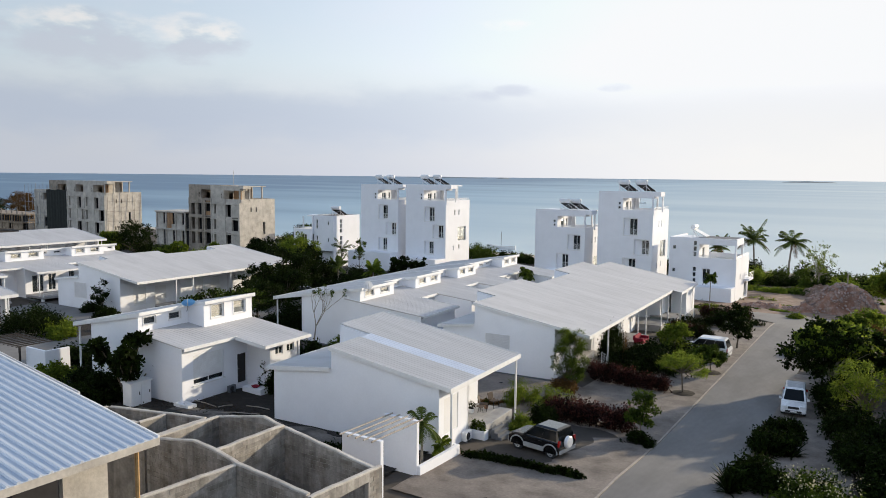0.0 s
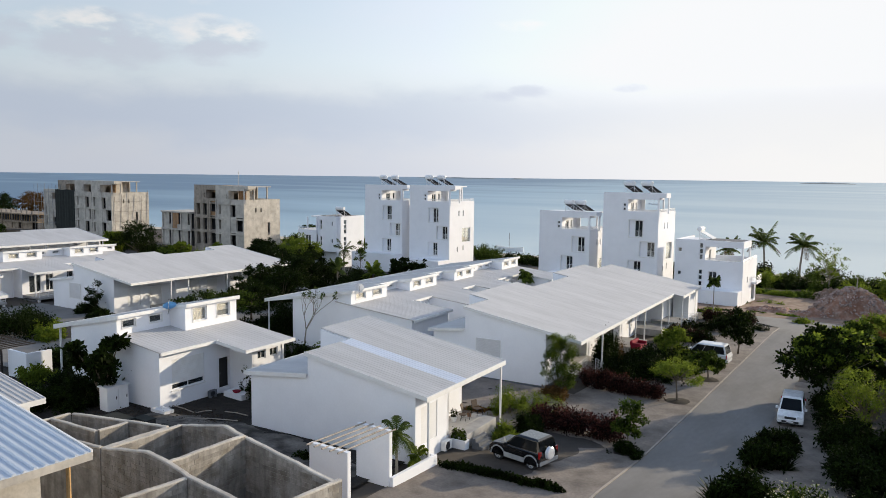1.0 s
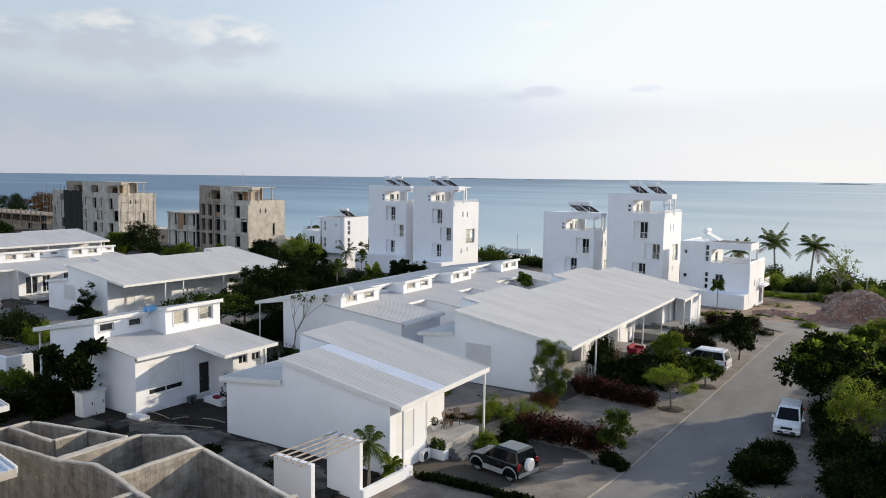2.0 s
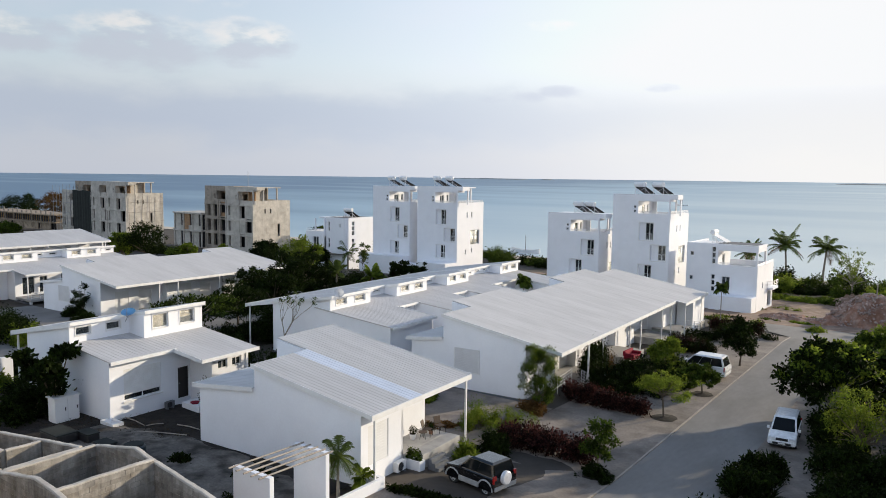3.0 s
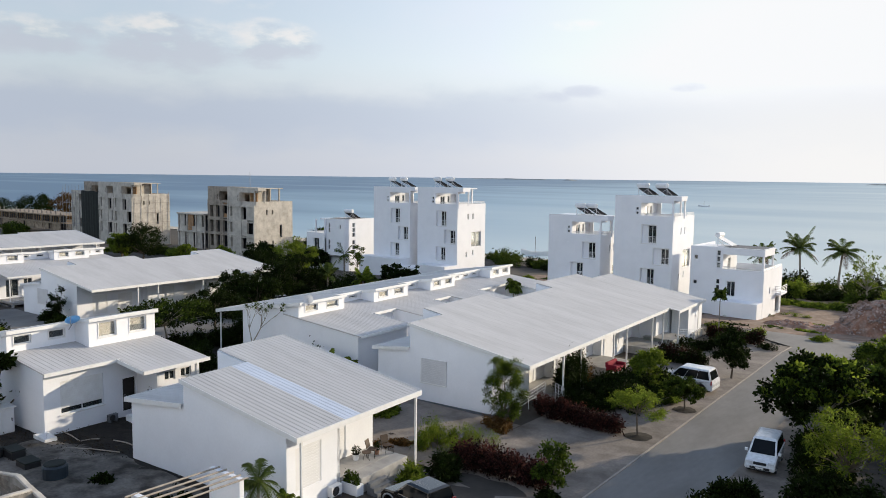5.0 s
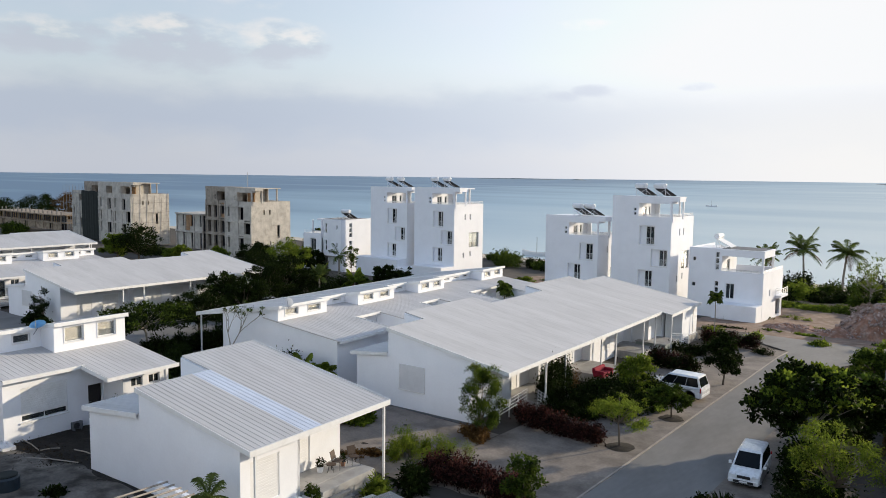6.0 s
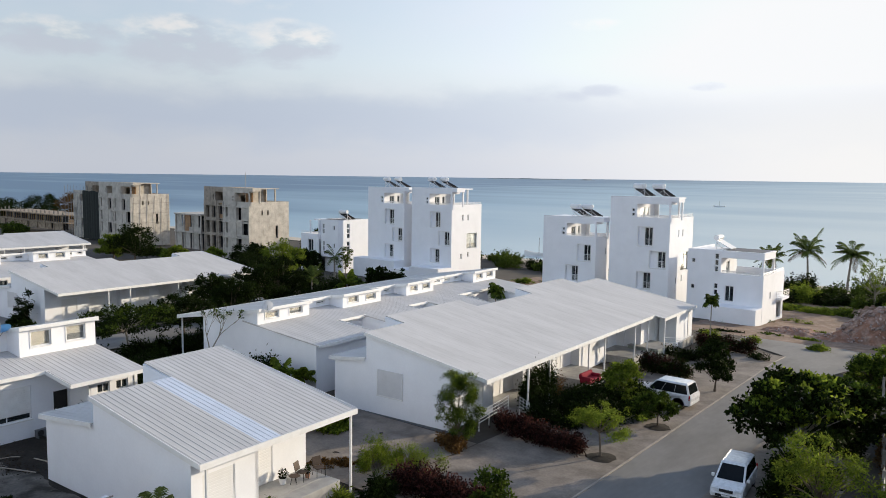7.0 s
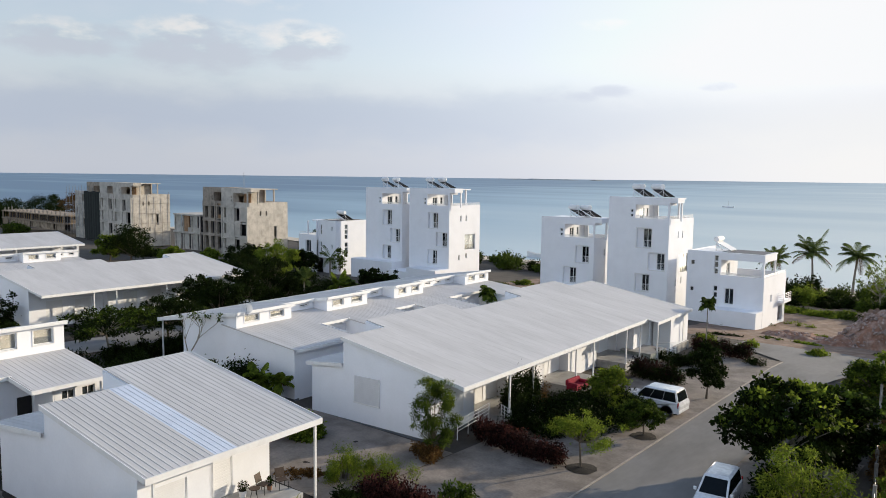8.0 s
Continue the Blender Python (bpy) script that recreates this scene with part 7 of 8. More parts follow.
# planting at the gateway
palm(-21.0, 31.6, 2.1, 1.35, "slim young palm with feathery upright leaves in the white planter", 460, 13, 0.07, leaflet=0.34, group="low palms", width=0.022, ribs=26)
palm(-20.7, 33.0, 0.7, 0.9, "small bright green palm in the planter", 461, 11, 0.05, leaflet=0.26, group="low palms", width=0.035, material=L_LIGHT)
for i, (x, y, w, h) in enumerate([(-30.5, 29.6, 1.2, 0.6), (-25.6, 30.4, 1.7, 1.0), (-23.0, 27.0, 1.2, 1.4)]):
    shrub(x, y, w, w * 0.8, h, "low dark shrub beside the gable wall", L_DARK, 470 + i, 900, 0.16)

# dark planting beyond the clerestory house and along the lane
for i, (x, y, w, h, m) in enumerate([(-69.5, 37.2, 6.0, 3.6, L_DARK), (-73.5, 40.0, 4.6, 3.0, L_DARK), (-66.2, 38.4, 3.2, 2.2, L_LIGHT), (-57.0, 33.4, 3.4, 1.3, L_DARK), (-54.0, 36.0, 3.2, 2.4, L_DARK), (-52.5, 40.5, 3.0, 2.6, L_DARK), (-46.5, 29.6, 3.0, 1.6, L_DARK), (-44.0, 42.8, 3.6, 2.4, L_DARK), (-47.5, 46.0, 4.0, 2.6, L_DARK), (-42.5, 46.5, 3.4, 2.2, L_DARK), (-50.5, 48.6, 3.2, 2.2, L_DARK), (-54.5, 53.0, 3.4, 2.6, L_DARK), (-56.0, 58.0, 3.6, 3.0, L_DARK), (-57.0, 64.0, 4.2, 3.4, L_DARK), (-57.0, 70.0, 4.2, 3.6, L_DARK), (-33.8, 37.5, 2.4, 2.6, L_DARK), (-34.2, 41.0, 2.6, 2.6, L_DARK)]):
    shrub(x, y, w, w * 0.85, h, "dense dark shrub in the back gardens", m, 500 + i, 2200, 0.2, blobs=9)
for i, (x, y, h) in enumerate([(-37.4, 51.0, 3.4), (-36.0, 51.8, 3.0), (-30.6, 46.4, 2.6)]):
    palm(x, y, h * 0.5, 1.5, "leafy yellow-green young plant in the passage", 530 + i, 12, 0.06, leaflet=0.45, group="low palms", width=0.12, material=L_LIGHT)

# boundary fence line and dry growth along the thicket
fence = thing("fence", -2.0, 70.0, gz(0, 70), "weathered concrete fence posts along the thicket", "fence")
for i in range(14):
    y = 56.0 + i * 3.0
    x = 0.7 - (y - 56.0) * 0.155
    g = gz(x, y)
    part("post", boxed(x - 0.08, y - 0.08, g - 0.2, x + 0.08, y + 0.08, g + 1.75 + 0.1 * (i % 3)), M_BLOCK, fence)
for k in range(3):
    part("wire", tubed([(0.7 - j * 0.465, 56.0 + 3.0 * j, gz(0, 56.0 + 3 * j) + 0.6 + 0.45 * k) for j in range(14)], 0.012, 4), M_GREY, fence)
for i in range(12):
    rr = random.Random(600 + i)
    y = 56.0 + i * 3.4
    x = 1.9 - (y - 56.0) * 0.155 + rr.uniform(-0.4, 0.6)
    shrub(x, y, 2.2, 3.4, 1.7 + 0.7 * rr.random(), "dry yellowish scrub along the fence", (L_DRY, L_LIGHT, L_DRY)[i % 3], 600 + i, 1500, 0.16, gaps=0.35, blobs=9)
# bare reddish ground between the towers
sheet("bare_earth", [-72.5 + 1.5 * i for i in range(12)], [95.0 + 1.5 * j for j in range(33)], lambda x, y: gz(x, y) + 0.08 + 0.06 * noise.noise(Vector((x * 0.4, y * 0.4, 9))), M_EARTH, "bare reddish earth between the towers")
for i in range(14):
    rr = random.Random(760 + i)
    shrub(rr.uniform(-72, -57.5), rr.uniform(97, 141), rr.uniform(1.6, 4.0), rr.uniform(1.4, 2.6), rr.uniform(0.3, 1.3), "low weeds on the reddish earth between the towers", (L_LIGHT, L_MID, L_DARK)[i % 3], 760 + i, 450, 0.2, gaps=0.35, name="weed_patch", category="weeds", group="weed patches")
# weeds on the bare earth and verge
for i in range(26):
    rr = random.Random(640 + i)
    x, y = rr.uniform(-27, -3), rr.uniform(98, 136)
    if abs(x + 8.2) < 6 and 107 < y < 121:
        continue
    shrub(x, y, rr.uniform(1.6, 4.5), rr.uniform(1.2, 2.6), rr.uniform(0.3, 0.9), "low weeds on the bare earth", (L_MID, L_LIGHT, L_DARK)[i % 3], 640 + i, 420, 0.2, gaps=0.35, name="weed_patch", category="weeds", group="weed patches")
for i, (x, y) in enumerate([(-24.6, 43.9), (-23.6, 44.6)]):
    shrub(x, y, 1.8, 1.4, 0.4, "low rusty groundcover in a round bed", L_DRY, 680 + i, 700, 0.13)

# undergrowth that closes the thicket along the verge
for i, (x, y, w, h, m) in enumerate([(-1.6, 47.0, 3.4, 1.8, L_DARK), (-0.4, 44.0, 3.6, 2.0, L_DARK), (-2.4, 51.6, 3.2, 1.9, L_DARK), (-3.0, 55.6, 3.0, 2.0, L_DARK), (-3.6, 59.0, 3.4, 2.2, L_DARK), (1.0, 50.6, 4.2, 2.8, L_DARK), (2.4, 43.4, 4.4, 2.6, L_DARK), (0.6, 41.2, 3.4, 1.6, L_DARK), (-3.4, 66.4, 3.4, 2.2, L_DARK), (-4.0, 70.8, 3.0, 1.8, L_MID)]):
    shrub(x, y, w, w * 0.95, h, "dense dark undergrowth of the thicket", m, 700 + i, 2600, 0.19, blobs=10)

for i, (x, y, w, h, m) in enumerate([(-66.5, 81.0, 5.0, 3.0, L_DARK), (-70.5, 77.0, 5.0, 3.0, L_DARK), (-75.0, 84.5, 5.6, 3.2, L_DARK), (-80.0, 86.0, 5.6, 3.0, L_DARK), (-67.0, 70.0, 4.6, 2.8, L_DARK), (-66.0, 63.0, 4.4, 2.4, L_DARK), (-85.0, 94.0, 5.6, 3.0, L_DARK), (-71.0, 88.0, 5.0, 3.0, L_DARK), (-62.0, 77.0, 4.6, 2.6, L_DARK), (-59.5, 83.0, 4.4, 2.4, L_DARK)]):
    shrub(x, y, w, w * 0.9, h, "dense dark undergrowth between the rows", m, 740 + i, 2200, 0.24, blobs=9)

tree(-14.3, 146.0, 8.8, 7.0, "tall open tree with thin pale foliage above the beach", L_LIGHT, 779, 0.14, 0.3, 900, 0.3, gaps=0.75, blobs=16, clump=0.5, bark=M_BARK_PALE)
tree(-4.4, 83.5, 2.8, 3.2, "small round-crowned tree beside the road", L_MID, 780, 0.07, 0.25, 2000, 0.2, blobs=16, clump=0.8, second=L_LIGHT)
tree(-34.4, 41.6, 4.3, 3.6, "leafy tree in the passage behind the low roof", L_MID, 781, 0.08, 0.3, 2600, 0.17, gaps=0.45, blobs=16, clump=0.7)
tree(-35.6, 45.2, 4.6, 3.4, "open dark tree in the passage between houses", L_DARK, 782, 0.08, 0.3, 2400, 0.17, gaps=0.5, blobs=16, clump=0.7)

shrub(-37.4, 36.9, 1.8, 1.8, 2.4, "dark leafy shrub beside the entrance", L_DARK, 790, 2400, 0.17, blobs=9)
shrub(-36.0, 38.4, 2.2, 2.0, 3.0, "tall dark shrub behind the low roof", L_DARK, 791, 2800, 0.17, blobs=9)

for i in range(13):
    rr = random.Random(800 + i)
    shrub(-36.0 + i * 2.9, 147.0 + rr.uniform(-2.5, 3.0), rr.uniform(4.0, 6.0), 4.0, rr.uniform(2.0, 3.6), "dense salt-pruned shrub above the beach", (L_DARK, L_DARK, L_MID, L_DARK, L_LIGHT)[i % 5], 800 + i, 1300, 0.3, group="shore shrubs", blobs=8)
for i in range(9):
    rr = random.Random(820 + i)
    shrub(-33.0 + i * 2.6, 137.0 + rr.uniform(-3, 3), rr.uniform(4.0, 6.0), 3.4, rr.uniform(0.9, 1.7), "low grassy scrub on the open ground", (L_LIGHT, L_MID, L_LIGHT)[i % 3], 820 + i, 1000, 0.26, group="shore shrubs")

# ---- vehicles ----
def paint(name, color, rough=0.22):
    m = mat(name, color, rough, var=0.03, scale=2.0, fine=10.0, spec=0.6)
    m.node_tree.nodes["Principled BSDF"].inputs["Coat Weight"].default_value = 0.7
    m.node_tree.nodes["Principled BSDF"].inputs["Coat Roughness"].default_value = 0.06
    return m


P_BLACK = paint("black_paint", (0.006, 0.006, 0.007))
P_WHITE = paint("white_paint", (0.72, 0.73, 0.75))
P_SILVER = paint("silver_paint", (0.42, 0.43, 0.44))
M_CARGLASS = mat("tinted_car_glass", (0.008, 0.010, 0.012), 0.06, var=0.02, spec=0.16)
M_CLAD = mat("grey_cladding", (0.34, 0.345, 0.35), 0.5, var=0.06)
M_LAMP = mat("lamp_lens", (0.65, 0.66, 0.68), 0.1, var=0.02, spec=0.7)
M_TAIL = mat("red_lamp_lens", (0.35, 0.01, 0.01), 0.15, var=0.02, spec=0.7)


def wheel(parent, x, y, r, w, out, rim_mat):
    bm = bmesh.new()
    ring = [(r * 0.62, -w / 2), (r * 0.92, -w / 2), (r, -w * 0.32), (r, w * 0.32), (r * 0.92, w / 2), (r * 0.62, w / 2)]
    n = 20
    vs = [[bm.verts.new((x + rr * math.cos(a), y + q, r + rr * math.sin(a))) for rr, q in ring] for a in [2 * math.pi * k / n for k in range(n)]]
    for k in range(n):
        for j in range(len(ring)):
            m = (j + 1) % len(ring)
            bm.faces.new((vs[k][j], vs[(k + 1) % n][j], vs[(k + 1) % n][m], vs[k][m]))
    tyre = part("wheel", bm, M_RUBBER, parent)
    bm = bmesh.new()
    for k in range(6):
        a = 2 * math.pi * k / 6
        da, db = Vector((math.cos(a), 0, math.sin(a))), Vector((-math.sin(a), 0, math.cos(a)))
        c = Vector((x, y + out * w * 0.36, r))
        q = [c + db * 0.05, c - db * 0.05, c - db * 0.035 + da * r * 0.6, c + db * 0.035 + da * r * 0.6]
        f = [bm.verts.new(p) for p in q]
        b = [bm.verts.new(p - Vector((0, out * 0.05, 0))) for p in q]
        bm.faces.new(f)
        bm.faces.new(b[::-1])
        for i in range(4):
            bm.faces.new((f[i], b[i], b[(i + 1) % 4], f[(i + 1) % 4]))
    tube(bm, [(x, y + out * w * 0.25, r), (x, y + out * w * 0.4, r)], r * 0.16, 10)
    rr = [[bm.verts.new((x + q * math.cos(a), y + out * w * o, r + q * math.sin(a))) for q, o in ((r * 0.64, 0.2), (r * 0.64, 0.44), (r * 0.56, 0.44), (r * 0.56, 0.2))] for a in [2 * math.pi * k / 18 for k in range(18)]]
    for k in range(18):
        for j in range(4):
            bm.faces.new((rr[k][j], rr[(k + 1) % 18][j], rr[(k + 1) % 18][(j + 1) % 4], rr[k][(j + 1) % 4]))
    part("rim", bm, rim_mat, tyre, "pale alloy rim")


def car(m, L, W, H, wb, wr, prof, cabin, body_mat, label, clad=None, spare=False):
    """A car built along x with its nose at +x. prof: outline of the lower body (x, z) over the sills; cabin: (x_rear_base, x_rear_top, x_front_top, x_front_base, z_base)."""
    t = thing("car", 0, 0, 0, label, "car", "parked cars")
    hw = W / 2
    fx, rx = wb / 2, -wb / 2
    # lower body with wheel arches
    zs = 0.32
    out = list(prof)
    low = []
    for cx in (rx, fx):
        low.append([(cx + (wr + 0.09) * math.cos(a), max(zs, wr + (wr + 0.09) * math.sin(a))) for a in [math.pi - math.pi * k / 8 for k in range(9)]])
    bottom = [(rx - wr - 0.09, zs)] + low[0] + [(rx + wr + 0.09, zs), (fx - wr - 0.09, zs)] + low[1] + [(fx + wr + 0.09, zs)]
    poly = bottom + out
    bm = bmesh.new()
    sl = []
    for yy, ins in ((-hw, 0.05), (-hw + 0.07, 0.0), (hw - 0.07, 0.0), (hw, 0.05)):
        ring = []
        for i, (x, z) in enumerate(poly):
            k = ins if i >= len(bottom) else 0
            ring.append(bm.verts.new((x - math.copysign(min(k, abs(x)), x), yy, z - k * (1 if z > 0.6 else 0))))
        sl.append(ring)
    for a, b in zip(sl, sl[1:]):
        for i in range(len(poly)):
            j = (i + 1) % len(poly)
            bm.faces.new((a[i], b[i], b[j], a[j]))
    bm.faces.new(sl[0])
    bm.faces.new(sl[-1][::-1])
    bmesh.ops.triangulate(bm, faces=[f for f in bm.faces if len(f.verts) > 4])
    part("body", bm, body_mat, t)
    # cabin
    xr, xrt, xft, xf, zb = cabin
    wb_, wt = hw - 0.05, hw - 0.2
    bm = bmesh.new()
    base = [(xr, -wb_, zb), (xf, -wb_, zb), (xf, wb_, zb), (xr, wb_, zb)]
    t1 = [(xrt, -wt - 0.03, H - 0.08), (xft, -wt - 0.03, H - 0.08), (xft, wt + 0.03, H - 0.08), (xrt, wt + 0.03, H - 0.08)]
    t2 = [(xrt + 0.12, -wt + 0.1, H), (xft - 0.15, -wt + 0.1, H - 0.01), (xft - 0.15, wt - 0.1, H - 0.01), (xrt + 0.12, wt - 0.1, H)]
    R = [[bm.verts.new(p) for p in q] for q in (base, t1, t2)]
    for a, b in zip(R, R[1:]):
        for i in range(4):
            bm.faces.new((a[i], a[(i + 1) % 4], b[(i + 1) % 4], b[i]))
    bm.faces.new(R[2])
    bm.faces.new(R[0][::-1])
    part("cabin", bm, body_mat, t)
    def pane(name, corners, off):
        bm = bmesh.new()
        o = Vector(off)
        f = [bm.verts.new(Vector(p) + o) for p in corners]
        b = [bm.verts.new(Vector(p) - o) for p in corners]
        bm.faces.new(f)
        bm.faces.new(b[::-1])
        for i in range(4):
            bm.faces.new((f[i], b[i], b[(i + 1) % 4], f[(i + 1) % 4]))
        part(name, bm, M_CARGLASS, t, "dark tinted glass")

    def lerp(a, b, k):
        return a + (b - a) * k
    k0, k1 = 0.07, 0.94
    zl, zh = lerp(zb, H - 0.08, k0), lerp(zb, H - 0.08, k1)
    for sgn in (-1, 1):
        yl, yh = sgn * lerp(wb_, wt + 0.03, k0), sgn * lerp(wb_, wt + 0.03, k1)
        f0, f1 = lerp(xf, xft, k0) - 0.12, lerp(xf, xft, k1) - 0.10
        r0, r1 = lerp(xr, xrt, k0) + 0.14, lerp(xr, xrt, k1) + 0.10
        n = 2 if spare else 3
        cuts = [i / n for i in range(n + 1)]
        for a, b in zip(cuts, cuts[1:]):
            g = 0.012
            pane("side_window", [(lerp(r0, f0, a) + g, yl, zl), (lerp(r0, f0, b) - g, yl, zl), (lerp(r1, f1, b) - g, yh, zh), (lerp(r1, f1, a) + g, yh, zh)], (0, sgn * 0.012, 0.002))
        part("door_handle", boxed(lerp(r0, f0, 0.45), sgn * hw - 0.02, zb - 0.14, lerp(r0, f0, 0.45) + 0.2, sgn * hw + 0.03, zb - 0.11), body_mat if not clad else M_BLACK, t)
        part("mirror", boxed(xf - 0.35, sgn * (hw + 0.0), zb + 0.03, xf - 0.2, sgn * (hw + 0.18), zb + 0.2, 0.03), body_mat, t)
        part("headlight", boxed(prof[-1][0] - 0.22, sgn * (hw - 0.42), 0.62, prof[-1][0] - 0.02, sgn * (hw - 0.06), 0.80, 0.03), M_LAMP, t, "clear headlight")
        part("tail_light", boxed(prof[0][0] - 0.005, sgn * (hw - 0.2), 0.75, prof[0][0] + 0.1, sgn * (hw + 0.004), 1.12, 0.02), M_TAIL, t, "red tail light")
        for cx in (rx, fx):
            wheel(t, cx, sgn * (hw - 0.12), wr, 0.22, sgn, M_LAMP if not clad else P_SILVER)
        if clad:
            part("sill_cladding", boxed(rx + wr + 0.1, sgn * (hw - 0.01), 0.33, fx - wr - 0.1, sgn * (hw + 0.03), 0.60, 0.015), clad, t, "grey lower cladding")
            for cx in (rx, fx):
                bm = bmesh.new()
                tube(bm, [(cx + (wr + 0.12) * math.cos(a), sgn * (hw - 0.0), wr + (wr + 0.12) * math.sin(a)) for a in [math.pi * k / 10 for k in range(11)]], 0.045, 6)
                part("arch_flare", bm, clad, t)
    for xx, (pa, pb) in ((1, (xf, xft)), (-1, (xr, xrt))):
        a0, a1 = lerp(pa, pb, k0), lerp(pa, pb, k1)
        y0, y1 = lerp(wb_, wt + 0.03, k0) - 0.1, lerp(wb_, wt + 0.03, k1) - 0.1
        pane("windscreen" if xx > 0 else "rear_window", [(a0, -y0, zl), (a0, y0, zl), (a1, y1, zh), (a1, -y1, zh)], (xx * 0.012, 0, 0.004))
    nose, tail = prof[-1][0], prof[0][0]
    part("bumper", boxed(nose - 0.12, -hw + 0.04, 0.34, nose + 0.05, hw - 0.04, 0.58, 0.04), clad or body_mat, t)
    part("bumper", boxed(tail - 0.05, -hw + 0.04, 0.36, tail + 0.12, hw - 0.04, 0.60, 0.04), clad or body_mat, t)
    part("grille", boxed(nose - 0.04, -0.36, 0.62, nose + 0.012, 0.36, 0.78, 0.01), M_BLACK, t)
    part("air_intake", boxed(nose + 0.02, -0.55, 0.37, nose + 0.056, 0.55, 0.52, 0.01), M_BLACK, t)
    part("number_plate", boxed(nose + 0.05, -0.22, 0.41, nose + 0.065, 0.22, 0.5), M_TRIM, t, "plain pale plate")
    part("underbody", boxed(tail + 0.2, -hw + 0.25, 0.2, nose - 0.2, hw - 0.25, 0.5), M_BLACK, t)
    if spare:
        bm = bmesh.new()
        tube(bm, [(tail - 0.02, 0.1, 0.95), (tail - 0.05, 0.1, 0.95), (tail - 0.2, 0.1, 0.95), (tail - 0.24, 0.1, 0.95)], [0.30, 0.345, 0.345, 0.29], 22)
        part("spare_wheel", bm, P_WHITE, t, "white spare wheel cover")
    t.matrix_basis = m
    return t


car(pose(-16.75, 37.45, gz(-16, 37) + 0.03, 0, 0, 171), 3.75, 1.7, 1.68, 2.2, 0.35,
    [(-1.68, 0.34), (-1.72, 0.75), (-1.66, 1.02), (0.75, 1.02), (1.55, 0.92), (1.74, 0.78), (1.76, 0.4)], (-1.62, -1.45, 0.05, 0.75, 1.0), P_BLACK,
    "short black off-road car with white spare wheel cover", M_CLAD, spare=True)
car(pose(-6.1, 55.75, gz(-6, 56) + 0.03, 0, 0, -84) @ Matrix.Diagonal((0.93, 0.93, 0.95, 1.0)), 4.2, 1.7, 1.75, 2.5, 0.32,
    [(-2.05, 0.34), (-2.1, 0.8), (-2.02, 1.0), (1.15, 1.0), (1.85, 0.85), (2.08, 0.7), (2.1, 0.4)], (-2.0, -1.8, 0.35, 1.3, 0.98), P_WHITE, "white people carrier parked at the roadside")
car(pose(-15.35, 68.7, gz(-15, 69) + 0.05, 0, 0, 180), 4.75, 1.88, 1.88, 2.8, 0.38,
    [(-2.25, 0.36), (-2.32, 0.85), (-2.26, 1.12), (0.95, 1.12), (2.1, 1.02), (2.36, 0.86), (2.4, 0.42)], (-2.2, -1.98, 0.35, 1.05, 1.1), P_WHITE, "large white off-road wagon parked beside the hedge")
car(pose(-66.5, 71.5, gz(-66, 71) + 0.2, 0, 0, 60), 4.3, 1.72, 1.55, 2.5, 0.32,
    [(-2.05, 0.34), (-2.1, 0.8), (-2.02, 0.98), (1.05, 0.98), (1.85, 0.85), (2.08, 0.7), (2.1, 0.4)], (-1.8, -1.35, 0.35, 1.15, 0.96), P_SILVER, "silver car parked under the trees")

# ---- small things about the houses ----
def air_conditioner(x, y, z, turn=0.0, size=1.0, casing=None, label="white outdoor air conditioning unit with round fan grille"):
    t = thing("air_conditioner", 0, 0, 0, label, "air conditioner", "air conditioners")
    part("casing", boxed(-0.17, -0.45, 0.12, 0.17, 0.45, 0.72, 0.015), casing or M_TRIM, t)
    bm = bmesh.new()
    for r in (0.08, 0.15, 0.22, 0.27):
        tube(bm, [(0.185, -0.1 + r * math.cos(a), 0.42 + r * math.sin(a)) for a in [2 * math.pi * k / 20 for k in range(21)]], 0.008, 4)
    part("grille", bm, M_BLACK, t)
    bm = bmesh.new()
    tube(bm, [(0.165, -0.1, 0.42), (0.178, -0.1, 0.42)], 0.26, 20)
    part("fan_opening", bm, M_DARK, t)
    for yy in (-0.3, 0.3):
        part("foot", boxed(-0.2, yy - 0.05, 0.0, 0.2, yy + 0.05, 0.12), M_STEP, t)
    t.matrix_basis = pose(x, y, z, 0, 0, turn) @ Matrix.Scale(size, 4)
    return t


def chair(x, y, z, turn):
    t = thing("chair", 0, 0, 0, "brown woven garden chair on thin legs", "chair", "terrace chairs")
    part("seat", boxed(-0.24, -0.24, 0.42, 0.24, 0.24, 0.46, 0.012), M_BROWN, t)
    bm = bmesh.new()
    prism(bm, [(-0.22, 0.5), (-0.25, 0.5), (-0.36, 0.9), (-0.33, 0.91)], "y", -0.23, 0.23)
    part("backrest", bm, M_BROWN, t)
    for sx in (-0.22, 0.22):
        for sy in (-0.22, 0.22):
            part("leg", tubed([(sx * 1.1, sy * 1.1, 0.0), (sx, sy, 0.43)], 0.016, 6), M_BLACK, t)
    for sy in (-0.22, 0.22):
        part("back_post", tubed([(-0.22, sy, 0.43), (-0.35, sy, 0.92)], 0.014, 6), M_BLACK, t)
    t.matrix_basis = pose(x, y, z, 0, 0, turn)
    return t


def low_table(x, y, z):
    t = thing("low_table", x, y, z, "small round brown terrace table", "table")
    part("top", tubed([(x, y, z + 0.42), (x, y, z + 0.45)], 0.26, 18), M_BROWN, t)
    for k in range(3):
        a = 2.1 * k
        part("leg", tubed([(x + 0.2 * math.cos(a), y + 0.2 * math.sin(a), z), (x + 0.1 * math.cos(a), y + 0.1 * math.sin(a), z + 0.42)], 0.014, 6), M_BLACK, t)


